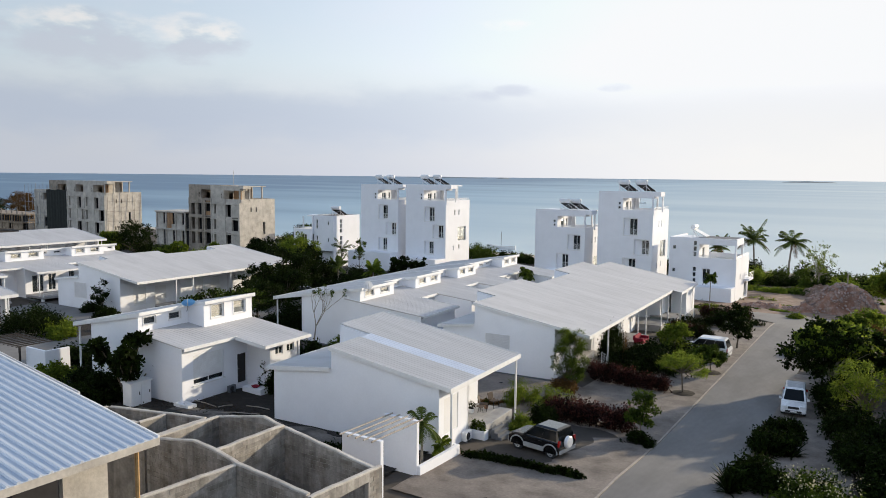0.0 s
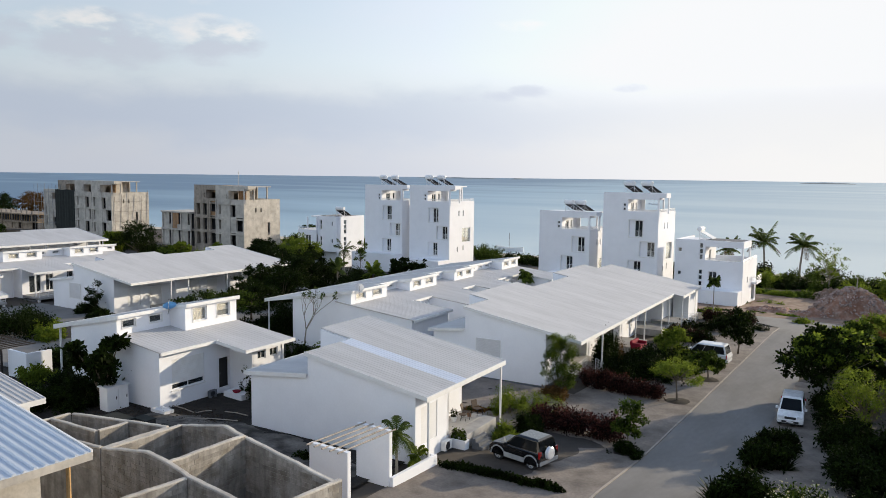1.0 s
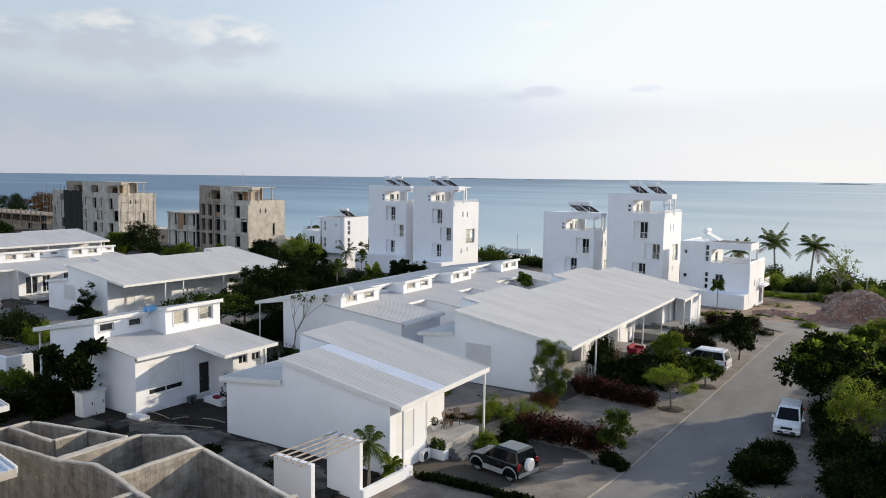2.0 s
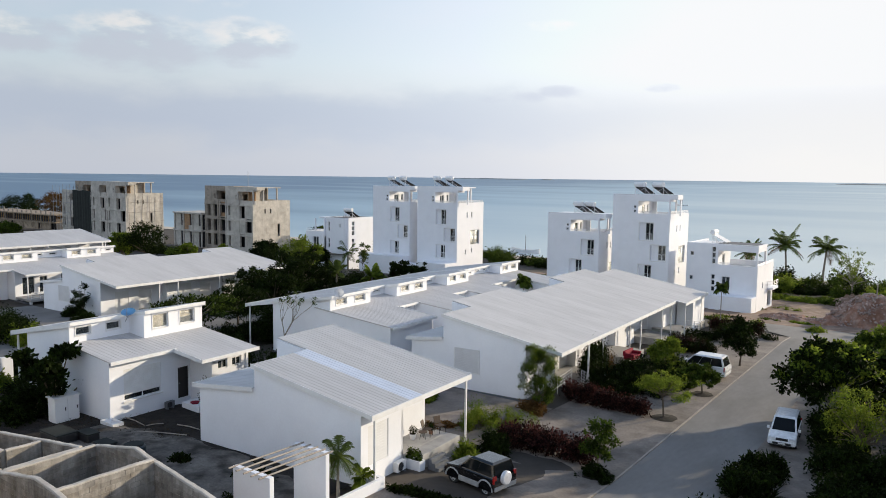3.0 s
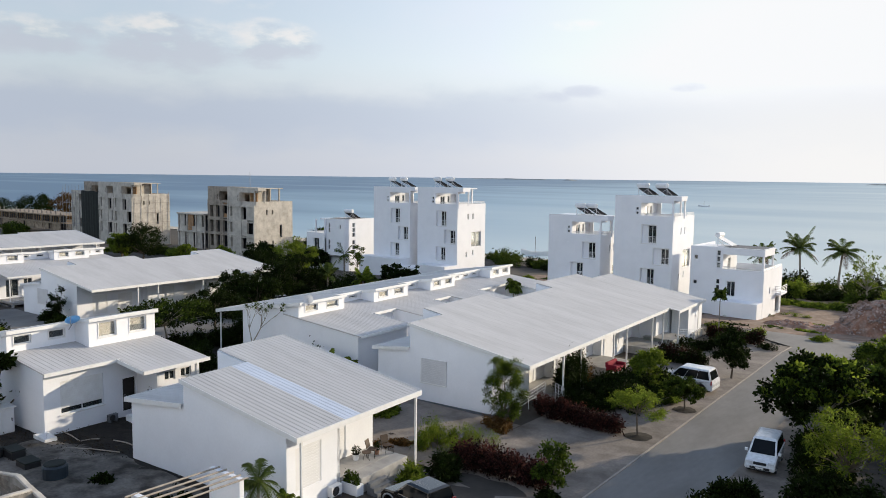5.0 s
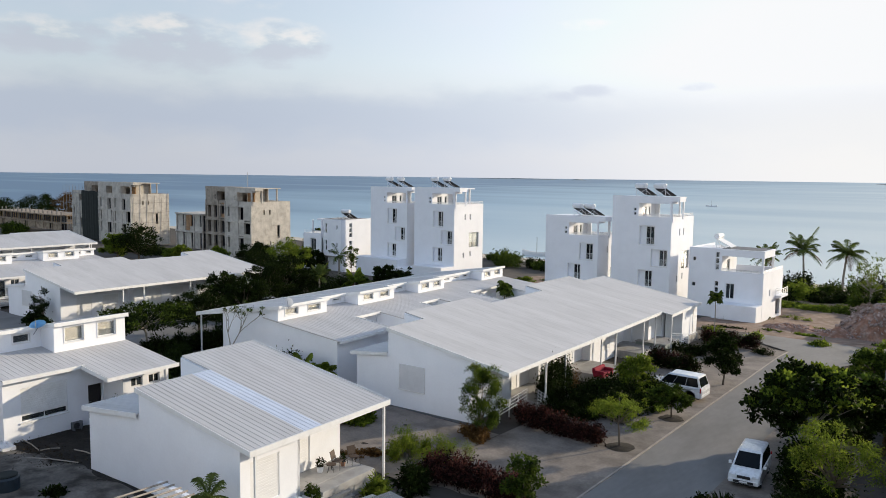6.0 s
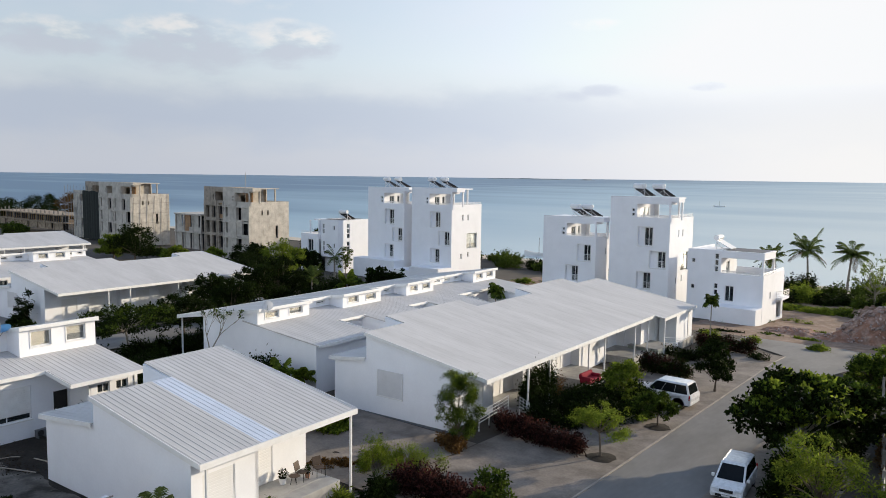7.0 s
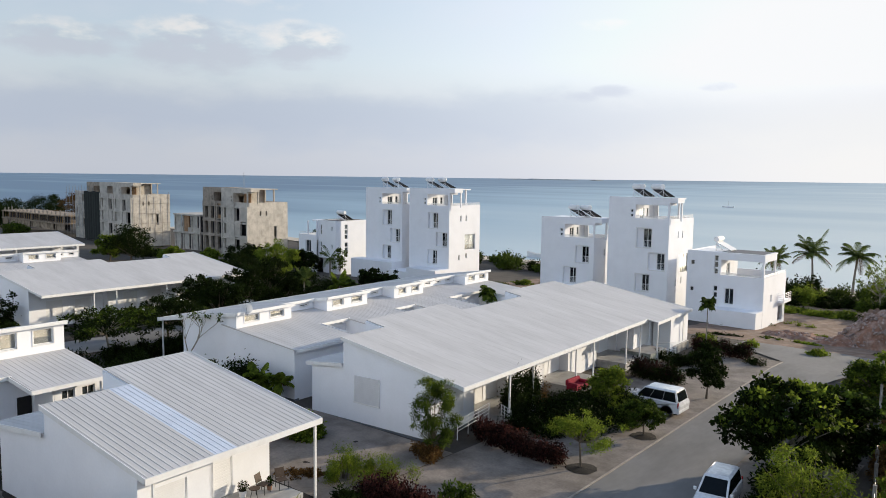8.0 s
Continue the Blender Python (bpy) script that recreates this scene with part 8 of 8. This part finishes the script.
def pot_plant(x, y, z, r, h, m, leaf_m, seed, label):
    t = thing("pot_plant", x, y, z, label, "pot plant", "pot plants")
    part("pot", tubed([(x, y, z), (x, y, z + h * 0.9), (x, y, z + h)], [r * 0.7, r, r * 1.08], 14), m, t)
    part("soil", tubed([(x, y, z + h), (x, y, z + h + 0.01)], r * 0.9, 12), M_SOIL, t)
    leaves("foliage", t, [(x, y, z + h + 0.22, r * 1.1, r * 1.1, 0.2)], 60, 0.13, leaf_m, seed, aspect=4.0)


def to_h1(x, y):
    """Plan place beside the turned house."""
    c = Matrix.Translation((-20.2, 33.2, 0))
    p = c @ Matrix.Rotation(radians(3.5), 4, "Z") @ c.inverted() @ Vector((x, y, 0))
    return p.x, p.y


ax, ay = to_h1(-20.75, 36.2)
air_conditioner(ax, ay, gz(ax, ay) + 0.02, 3.5, 0.85)
air_conditioner(-39.3, 34.9, gz(-39, 35) + 0.14, 3.0, 0.7, M_STEP, "small dark grey air conditioning unit by the wall")
chair(-21.95, 39.9, 0.68, 20)
chair(-21.75, 40.85, 0.68, -15)
low_table(-21.85, 39.35, 0.68)
pot_plant(-22.3, 39.0, 0.68, 0.2, 0.32, M_TRIM, L_DARK, 501, "white round pot with a dark spiky plant")
pot_plant(-22.0, 40.3, 0.68, 0.14, 0.26, M_TERRA, L_DARK, 504, "terracotta pot between the chairs")

# planter box and steps at the terrace
zc = gz(-20, 37)
t = thing("planter_box", -20.8, 37.1, zc, "long low white masonry planter box with pots and succulents", "planter")
for q in ((-21.35, 36.86, -20.15, 36.94), (-21.35, 37.26, -20.15, 37.34), (-21.35, 36.94, -21.27, 37.26), (-20.23, 36.94, -20.15, 37.26)):
    part("side", boxed(q[0], q[1], zc - 0.1, q[2], q[3], 0.5), M_WALL, t)
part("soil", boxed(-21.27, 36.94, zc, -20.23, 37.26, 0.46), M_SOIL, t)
leaves("foliage", t, [(-21.1 + 0.25 * k, 37.1, 0.58, 0.14, 0.14, 0.12) for k in range(4)], 170, 0.12, L_MID, 505, aspect=3.0)
for k, (x, r) in enumerate(((-21.0, 0.09), (-20.68, 0.1), (-20.4, 0.08))):
    pot_plant(x, 37.1, 0.46, r, 0.17, (M_STEP, M_TRIM, M_STEP)[k], L_MID, 506 + k, "small pot with a succulent standing in the planter")
t = thing("steps", -19.8, 38.1, zc, "short flight of blue-grey steps up to the terrace", "steps")
for k in range(3):
    part("tread", boxed(-20.08, 37.5 + 0.002 * k, zc - 0.1, -19.36 - 0.24 * k, 38.8 - 0.002 * k, 0.12 + 0.2 * k, 0.012), M_STEP, t)

# electric cabinet and litter in the back yard
t = thing("electric_cabinet", -42.0, 29.4, gz(-42, 29), "pale grey metal electric cabinet with two doors", "cabinet")
zc = gz(-42, 29)
part("body", boxed(-42.6, 28.7, zc, -41.75, 30.2, zc + 1.6, 0.01), M_SHUT, t)
part("top", boxed(-42.7, 28.6, zc + 1.6, -41.65, 30.3, zc + 1.68, 0.01), M_TRIM, t)
for a in (28.74, 29.47):
    d = part("door", boxed(-41.75, a, zc + 0.1, -41.72, a + 0.69, zc + 1.52, 0.005), M_SHUT, t)
    part("handle", boxed(-41.72, a + 0.55, zc + 0.8, -41.69, a + 0.6, zc + 1.0), M_BLACK, d)
# soil sheets that also carry the shade lying between the houses
sheet("garden_bed", [-46.5 + 1.0 * i for i in range(26)], [24.6 + 1.0 * j for j in range(22)], lambda x, y: gz(x, y) + 0.12 + 0.06 * noise.noise(Vector((x, y, 3))), M_SOIL, "bare soil of the back gardens with leaf litter, darkened for shade")
sheet("back_bed", [-58.5 + 1.0 * i for i in range(8)], [28 + 1.5 * j for j in range(46)], lambda x, y: gz(x, y) + 0.13 + 0.06 * noise.noise(Vector((x, y, 5))), M_SOIL, "planted soil strip behind the houses, darkened for shade")
sheet("lane_bed", [-73.4 + 1.0 * i for i in range(8)], [40 + 1.5 * j for j in range(40)], lambda x, y: gz(x, y) + 0.14 + 0.06 * noise.noise(Vector((x, y, 6))), M_SOIL, "planted soil strip before the porches, darkened for shade")
sheet("lane_court", [-86 + 1.0 * i for i in range(30)], [30.5 + 0.9 * j for j in range(11)], lambda x, y: gz(x, y) + 0.22 + 0.03 * noise.noise(Vector((x * 0.6, y * 0.6, 11))), M_ROAD, "pale trodden court where the lane turns")
sheet("porch_court", [-88 + 1.0 * i for i in range(15)], [40.4 + 0.9 * j for j in range(11)], lambda x, y: gz(x, y) + 0.2 + 0.03 * noise.noise(Vector((x * 0.6, y * 0.6, 12))), M_ROAD, "pale paving before the gable of the lane houses")
sheet("passage_bed", [-41.0 + 1.0 * i for i in range(10)], [43.4 + 0.9 * j for j in range(9)], lambda x, y: gz(x, y) + 0.13 + 0.05 * noise.noise(Vector((x, y, 8))), M_SOIL, "soil in the passage between houses, darkened for shade")
sheet("side_yard", [-33.5 + 1.1 * i for i in range(13)], [42.7 + 0.95 * j for j in range(11)], lambda x, y: gz(x, y) + 0.14 + 0.03 * noise.noise(Vector((x * 0.6, y * 0.6, 2))), M_YARD, "gravel yard between two houses")
lit = thing("leaf_litter", -40, 27, gz(-40, 27), "dry leaves scattered over the back yard", "leaf litter", "", "stuff")
leaves("litter", lit, [(-40 + dx, 27.2 + dy, gz(0, 27) + 0.16, 2.2, 1.4, 0.03) for dx in (-3, 0, 3, 5) for dy in (1.6, 3.2, 4.6)], 800, 0.1, L_LITTER, 510, droop=0.0)
# trodden pale ground along the gable, with a ragged edge
N = 36
sand = {}
bm = bmesh.new()
for j in range(N + 1):
    for i in range(N + 1):
        u, v = i / N * 2 - 1, j / N * 2 - 1
        x, y = -31.2 + u * 8.6 + v * 0.8, 28.6 + v * 3.8
        edge = 1.0 - (abs(u) ** 3 + abs(v) ** 3) + 0.55 * noise.noise(Vector((x * 0.5, y * 0.5, 4.0))) + 0.3 * noise.noise(Vector((x * 1.7, y * 1.7, 1.0)))
        sand[i, j] = bm.verts.new((x, y, gz(x, y) + 0.03 + 0.2 * max(0.0, min(1.0, edge * 1.6 + 0.25))))
for j in range(N):
    for i in range(N):
        bm.faces.new((sand[i, j], sand[i + 1, j], sand[i + 1, j + 1], sand[i, j + 1]))
tagged(part("yard_path", bm, M_YARD_SAND, smooth=True), "trodden pale sand along the gable wall", "yard", "", "structure")
t = thing("metal_tray", -38.9, 30.7, gz(-38, 30) + 0.2, "white sheet-metal tray lying by the wall", "tray")
part("base", boxed(-39.6, 30.3, 0.32, -38.2, 31.0, 0.36), M_SHUT, t)
for q in ((-39.6, 30.3, -38.2, 30.34), (-39.6, 30.96, -38.2, 31.0), (-39.6, 30.34, -39.56, 30.96), (-38.24, 30.34, -38.2, 30.96)):
    part("rim", boxed(q[0], q[1], 0.36, q[2], q[3], 0.52), M_TRIM, t)
for (xa, ya), (xb, yb) in (((-39.6, 31.9), (-37.2, 31.75)), ((-37.1, 31.8), (-36.7, 32.7)), ((-35.9, 33.1), (-34.1, 33.4)), ((-36.8, 30.6), (-33.8, 32.3))):
    k = thing("edging_strip", (xa + xb) / 2, (ya + yb) / 2, gz(xa, ya) + 0.1, "thin pale edging laid round a planting bed", "garden edging", "bed edgings")
    part("strip", tubed([(xa, ya, gz(xa, ya) + 0.2), ((xa + xb) / 2, (ya + yb) / 2 + 0.06, gz(xa, ya) + 0.22), (xb, yb, gz(xb, yb) + 0.2)], 0.035, 5), M_KERB, k)
t = thing("water_drum", -32.9, 28.4, gz(-33, 28), "dark blue plastic drum in the back yard", "drum")
part("shell", tubed([(-32.9, 28.4, 0.15), (-32.9, 28.4, 0.25), (-32.9, 28.4, 0.95), (-32.9, 28.4, 1.05)], [0.55, 0.6, 0.6, 0.5], 18), mat("blue_black_plastic", (0.018, 0.03, 0.042), 0.5, var=0.15), t)
part("lid", tubed([(-32.9, 28.4, 1.05), (-32.9, 28.4, 1.09), (-32.9, 28.4, 1.12)], [0.52, 0.52, 0.44], 18), M_DULL_BLACK, t)
for x, y, w, d, hh, lab in ((-37.3, 28.3, 1.2, 0.7, 0.55, "dark storage chest on the ground"), (-38.6, 27.3, 1.9, 1.2, 0.6, "low dark covered heap of building material"), (-35.4, 28.2, 1.1, 0.8, 0.4, "flat dark crate on the ground")):
    t = thing("storage_chest", x, y, gz(x, y), lab, "chest", "things in the yard")
    part("body", boxed(x - w / 2, y - d / 2, gz(x, y) + 0.05, x + w / 2, y + d / 2, gz(x, y) + 0.1 + hh, 0.05), M_BLACK, t)
    part("lid", boxed(x - w / 2 - 0.03, y - d / 2 - 0.03, gz(x, y) + 0.1 + hh, x + w / 2 + 0.03, y + d / 2 + 0.03, gz(x, y) + 0.17 + hh, 0.03), M_DULL_BLACK, t)
t = thing("bench_box", -38.4, 36.6, gz(-38, 36), "red basin on a white doorstep", "basin")
part("step", boxed(-39.0, 35.6, gz(0, 36) - 0.1, -37.2, 37.0, 0.5, 0.02), M_WALL, t)
part("basin", tubed([(-38.0, 35.9, 0.5), (-38.0, 35.9, 0.62)], [0.2, 0.3], 14), M_RED, t, "red plastic basin")


def dish(x, y, z, r, material, label, turn, tilt=-35):
    t = thing("satellite_dish", 0, 0, 0, label, "satellite dish", "satellite dishes")
    bm = bmesh.new()
    rings = []
    for k in range(5):
        rr = r * k / 4
        rings.append([bm.verts.new((rr * math.cos(a), 0.16 * (rr / r) ** 2 * -1, rr * math.sin(a))) for a in [2 * math.pi * j / 20 for j in range(20)]] if k else [bm.verts.new((0, 0, 0))])
    for j in range(20):
        bm.faces.new((rings[0][0], rings[1][j], rings[1][(j + 1) % 20]))
    for a, b in zip(rings[1:], rings[2:]):
        for j in range(20):
            bm.faces.new((a[j], b[j], b[(j + 1) % 20], a[(j + 1) % 20]))
    r0 = bmesh.ops.solidify(bm, geom=list(bm.faces), thickness=0.02)
    part("reflector", bm, material, t)
    part("arm", tubed([(0, 0, -r * 0.9), (0, -0.55, -0.05)], 0.015, 6), M_GREY, t)
    part("mast", tubed([(0, 0.05, 0), (0, 0.12, -r - 0.25)], 0.025, 6), M_GREY, t)
    t.matrix_basis = pose(x, y, z, tilt, 0, turn)
    return t


dish(-43.3, 34.6, 6.02, 0.47, M_BLUE, "faded blue satellite dish on the roof edge", 40, -66)
dish(-41.8, 53.4, 5.25, 0.42, M_SHUT, "pale satellite dish on the clerestory roof", 40)

# ramp rails at the row houses
def ramp_rail(p, q, z0, z1, label):
    t = thing("handrail", p[0], p[1], z0, label, "handrail", "handrails")
    for k in range(4):
        f = k / 3
        x, y, z = p[0] + (q[0] - p[0]) * f, p[1] + (q[1] - p[1]) * f, z0 + (z1 - z0) * f
        part("post", tubed([(x, y, z - 0.3), (x, y, z + 0.9)], 0.025, 6), M_RAIL, t)
    for k in range(4):
        part("rail", tubed([(p[0], p[1], z0 + 0.25 + 0.22 * k), (q[0], q[1], z1 + 0.25 + 0.22 * k)], 0.022, 6), M_RAIL, t)


ramp_rail((-21.6, 54.2), (-21.4, 57.2), -0.2, 0.3, "white handrail along a ramp to the porch")
ramp_rail((-21.0, 58.0), (-20.5, 58.4), 0.1, -0.3, "short white handrail beside the ramp")
ramp_rail((-21.3, 82.6), (-20.3, 84.6), 0.15, -0.1, "white handrail at the porch of the last house")
t = thing("ramp", -22.6, 82.4, gz(-22, 82), "grey-green rendered ramp wall before the last porch", "ramp")
part("side_wall", prismed([(81.3, gz(0, 82) - 0.3), (84.6, gz(0, 82) - 0.3), (84.6, 0.12), (81.3, 0.05)], "x", -24.2, -21.25), mat("grey_green_render", (0.30, 0.33, 0.30), 0.85, var=0.1, scale=0.8, fine=10.0), t)
part("coping", boxed(-24.25, 81.25, 0.12, -21.2, 84.65, 0.17, 0.01), M_TILE, t)

# sofa under the porch
t = thing("sofa", -20.9, 67.2, 0.2, "red cushioned porch sofa", "sofa")
part("base", boxed(-21.1, 66.4, 0.2, -20.2, 68.2, 0.5, 0.05), M_RED, t)
part("backrest", boxed(-21.2, 66.4, 0.45, -20.95, 68.2, 0.9, 0.08), M_RED, t)
for yy in (66.4, 67.95):
    part("armrest", boxed(-21.1, yy, 0.45, -20.2, yy + 0.25, 0.72, 0.06), M_RED, t)

# heap of earth and rubble past the road end
hp = thing("earth_heap", -8.2, 114.0, gz(-8, 114), "heap of reddish earth and broken stone", "earth heap")
bm = bmesh.new()
N = 34
grid = {}
for j in range(N + 1):
    for i in range(N + 1):
        u, v = i / N * 2 - 1, j / N * 2 - 1
        x, y = -8.2 + u * 5.6, 114.5 + v * 5.5
        hgt = max(0.0, 1 - (abs(u) ** 1.6 + abs(v) ** 1.8)) ** 0.8 * 4.4 * (1 + 0.2 * u)
        hgt += (0.5 * noise.noise(Vector((x * 0.7, y * 0.7, 2))) + 0.25 * noise.noise(Vector((x * 2, y * 2, 5)))) * min(1, hgt)
        grid[i, j] = bm.verts.new((x, y, gz(x, y) - 0.15 + hgt))
for j in range(N):
    for i in range(N):
        bm.faces.new((grid[i, j], grid[i + 1, j], grid[i + 1, j + 1], grid[i, j + 1]))
part("mound", bm, M_HEAP, hp)
rng = random.Random(77)
sm = bmesh.new()
for k in range(620):
    u, v = rng.uniform(-0.85, 0.85), rng.uniform(-0.9, 0.3)
    x, y = -8.2 + u * 5.6, 114.5 + v * 5.5
    hgt = max(0.0, 1 - (abs(u) ** 1.6 + abs(v) ** 1.8)) ** 0.8 * 4.4 * (1 + 0.2 * u)
    r = bmesh.ops.create_icosphere(sm, subdivisions=1, radius=0.05 + 0.2 * rng.random() ** 2, matrix=Matrix.LocRotScale((x, y, gz(x, y) + hgt - 0.05), Euler((rng.random() * 3, rng.random() * 3, 0)), (1, rng.uniform(0.6, 1.2), rng.uniform(0.4, 0.9))))
st = part("rubble", sm, M_STONE, hp)
st["kind"] = "stuff"


def low_heap(cx, cy, rx, ry, h, label, material, seed):
    """A low irregular mound of tipped earth with stones on it."""
    t = thing("earth_heap", cx, cy, gz(cx, cy), label, "earth heap")
    n = 22
    bm = bmesh.new()
    g = {}
    for j in range(n + 1):
        for i in range(n + 1):
            u, v = i / n * 2 - 1, j / n * 2 - 1
            x, y = cx + u * rx, cy + v * ry
            k = max(0.0, 1 - (u * u + v * v) * (1 + 0.5 * noise.noise(Vector((u * 2, v * 2, seed)))))
            k = h * k * (1 + 0.7 * noise.noise(Vector((x * 0.8, y * 0.8, seed))) + 0.35 * noise.noise(Vector((x * 2.2, y * 2.2, seed))))
            g[i, j] = bm.verts.new((x, y, gz(x, y) - 0.2 + k))
    for j in range(n):
        for i in range(n):
            bm.faces.new((g[i, j], g[i + 1, j], g[i + 1, j + 1], g[i, j + 1]))
    part("mound", bm, material, t)
    rng = random.Random(seed)
    sm = bmesh.new()
    for k in range(60):
        u, v = rng.uniform(-0.6, 0.6), rng.uniform(-0.6, 0.3)
        x, y = cx + u * rx, cy + v * ry
        z = gz(x, y) - 0.22 + h * max(0.0, 1 - u * u - v * v)
        bmesh.ops.create_icosphere(sm, subdivisions=1, radius=rng.uniform(0.06, 0.2), matrix=Matrix.LocRotScale((x, y, z), Euler((rng.random() * 3, rng.random() * 3, 0)), (1, rng.uniform(0.6, 1.2), rng.uniform(0.4, 0.9))))
    part("rubble", sm, M_STONE, t)["kind"] = "stuff"


low_heap(-17.2, 112.5, 4.2, 3.4, 0.95, "low mound of red-brown tipped earth with stones", M_HEAP, 5)
low_heap(-12.6, 110.8, 3.6, 2.6, 1.0, "low bank of red-brown earth beside the rubble heap", M_HEAP, 9)
low_heap(-12.8, 136.0, 3.4, 3.0, 2.0, "small far heap of grey-brown earth", M_EARTH, 13)
sheet("bare_earth", [-32 + 2.0 * i for i in range(19)], [99 + 2.0 * j for j in range(28)], lambda x, y: gz(x, y) - 0.3 + 0.45 * min(1.0, min(x + 32, 4 - x, y - 99, 153 - y) / 4.0) + 0.14 * noise.noise(Vector((x * 0.35, y * 0.35, 7))), M_EARTH, "reddish bare earth between the road end and the shore")
sheet("beach", [-260 + 8.0 * i for i in range(42)], [166 + 3.0 * j for j in range(9)], lambda x, y: gz(x, y) + 0.2, M_SAND, "narrow pale beach along the water")

# boats, island
def boat(x, y, L, label):
    t = thing("boat", x, y, -5.4, label, "boat", "boats")
    bm = bmesh.new()
    n = 10
    rows = []
    for i in range(n + 1):
        f = i / n
        w = L * 0.12 * math.sin(math.pi * min(0.98, max(0.02, f))) ** 0.6
        px = x + (f - 0.5) * L
        rows.append([bm.verts.new(p) for p in ((px, y - w, -5.4 + 0.9 + 0.5 * (2 * f - 1) ** 2), (px, y - w * 0.6, -5.5), (px, y + w * 0.6, -5.5), (px, y + w, -5.4 + 0.9 + 0.5 * (2 * f - 1) ** 2))])
    for a, b in zip(rows, rows[1:]):
        for k in range(3):
            bm.faces.new((a[k], a[k + 1], b[k + 1], b[k]))
    bm.faces.new(rows[0])
    bm.faces.new(rows[-1][::-1])
    part("hull", bm, M_TRIM, t)
    part("mast", tubed([(x, y, -5.0), (x, y, -5.4 + L * 0.55)], 0.06, 6), M_BARK, t)
    for s in (-1, 1):
        part("outrigger", tubed([(x - L * 0.35, y + s * 2.2, -5.2), (x + L * 0.35, y + s * 2.2, -5.2)], 0.1, 6), M_TRIM, t)


boat(-100.0, 188.0, 9.0, "white outrigger sailing boat near the beach")
boat(-93.0, 205.0, 8.0, "small white outrigger boat at anchor")
boat(-190.0, 590.0, 9.0, "small dark boat far out on the water")


def islet(x0, x1, y, label):
    bm = bmesh.new()
    n = 40
    rows = []
    z0 = -5.4 + 10.6 * (math.hypot((x0 + x1) / 2, y - 150) / 4700) ** 2 - 1
    for i in range(n + 1):
        f = i / n
        x = x0 + (x1 - x0) * f
        h = (3 + 5 * (0.5 + 0.5 * noise.noise(Vector((x * 0.02, 0, y))))) * math.sin(math.pi * f) ** 0.4 + 1
        rows.append([bm.verts.new(p) for p in ((x, y - 60, z0), (x, y - 20, z0 + h), (x, y + 20, z0 + h), (x, y + 60, z0))])
    for a, b in zip(rows, rows[1:]):
        for k in range(3):
            bm.faces.new((a[k], b[k], b[k + 1], a[k + 1]))
    tagged(part("island", bm, M_ISLE), label, "island", "", "structure")


islet(-2420, -1935, 3400, "low wooded island near the horizon")
islet(-1830, -1787, 3400, "tiny low island near the horizon")
islet(-515, -306, 3500, "long low sandbank island on the horizon")

# poles
def lamp_pole(x, y, h, label):
    g = gz(x, y)
    t = thing("utility_pole", x, y, g, label, "pole", "poles")
    part("shaft", tubed([(x, y, g - 0.2), (x, y, g + h)], [0.11, 0.07], 8), M_BARK_PALE, t)
    part("cap", tubed([(x, y, g + h), (x, y, g + h + 0.06)], [0.09, 0.05], 8), M_GREY, t)


lamp_pole(-7.4, 114.0, 5.6, "weathered timber utility pole near the road end")
lamp_pole(0.9, 80.0, 4.2, "weathered timber pole among the shrubs")
t = thing("antenna", -126.5, 113.6, 12.6, "thin mast on the unfinished tower roof", "antenna")
part("mast", tubed([(-126.5, 113.6, 12.6), (-126.5, 113.6, 16.0)], 0.05, 6), M_GREY, t)

# round beds under the roadside trees
for x, y, r in ((-13.65, 55.4, 0.85), (-13.4, 63.0, 0.8), (-12.9, 43.1, 0.9), (-24.55, 44.3, 1.2), (-25.9, 49.7, 1.3)):
    g = gz(x, y)
    t = thing("planting_bed", x, y, g, "round bed of dark bare soil", "planting bed", "round beds")
    bm = bmesh.new()
    ring = [bm.verts.new((x + r * q * math.cos(a), y + r * q * math.sin(a), g + 0.055)) for k in range(22) for a, q in ((2 * math.pi * k / 22, 1.0 + 0.28 * noise.noise(Vector((k * 0.6, x, y)))),)]
    top = bm.verts.new((x, y, g + 0.16))
    for k in range(22):
        bm.faces.new((ring[k], ring[(k + 1) % 22], top))
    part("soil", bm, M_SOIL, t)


# low white wall with a slatted bin store at the lane
t = thing("bin_store", -54.5, 30.2, gz(-54, 30), "white bin store with a dark slatted top", "bin store")
part("wall", boxed(-55.6, 29.5, -0.3, -53.0, 29.7, 2.25, 0.01), M_WALL, t)
part("wall", boxed(-53.2, 29.7, -0.3, -53.0, 31.4, 2.25, 0.01), M_WALL, t)
for k in range(9):
    part("slat", boxed(-60.5 + 0.6 * k, 28.8, 2.3, -60.41 + 0.6 * k, 31.6, 2.38), M_DOOR, t)
for k in (-60.4, -55.7):
    part("post", boxed(k, 29.0, -0.3, k + 0.12, 29.12, 2.3), M_DOOR, t)

sheet("verge", [-8.2 + 0.6 * i for i in range(12)], [28 + 1.0 * j for j in range(40)], lambda x, y: gz(x, y) + (0.012 if x < -6.0 else 0.05 + 0.04 * noise.noise(Vector((x, y, 2)))), M_YARD, "grey-brown gravel verge beside the road")
sheet("yard_earth", [-66 + 2.0 * i for i in range(16)], [90 + 2.0 * j for j in range(12)], lambda x, y: gz(x, y) - 0.3 + 0.45 * min(1.0, min(x + 66, -36 - x, y - 90, 112 - y) / 3.0) + 0.12 * noise.noise(Vector((x * 0.4, y * 0.4, 3))), M_EARTH, "reddish bare earth before the white towers")
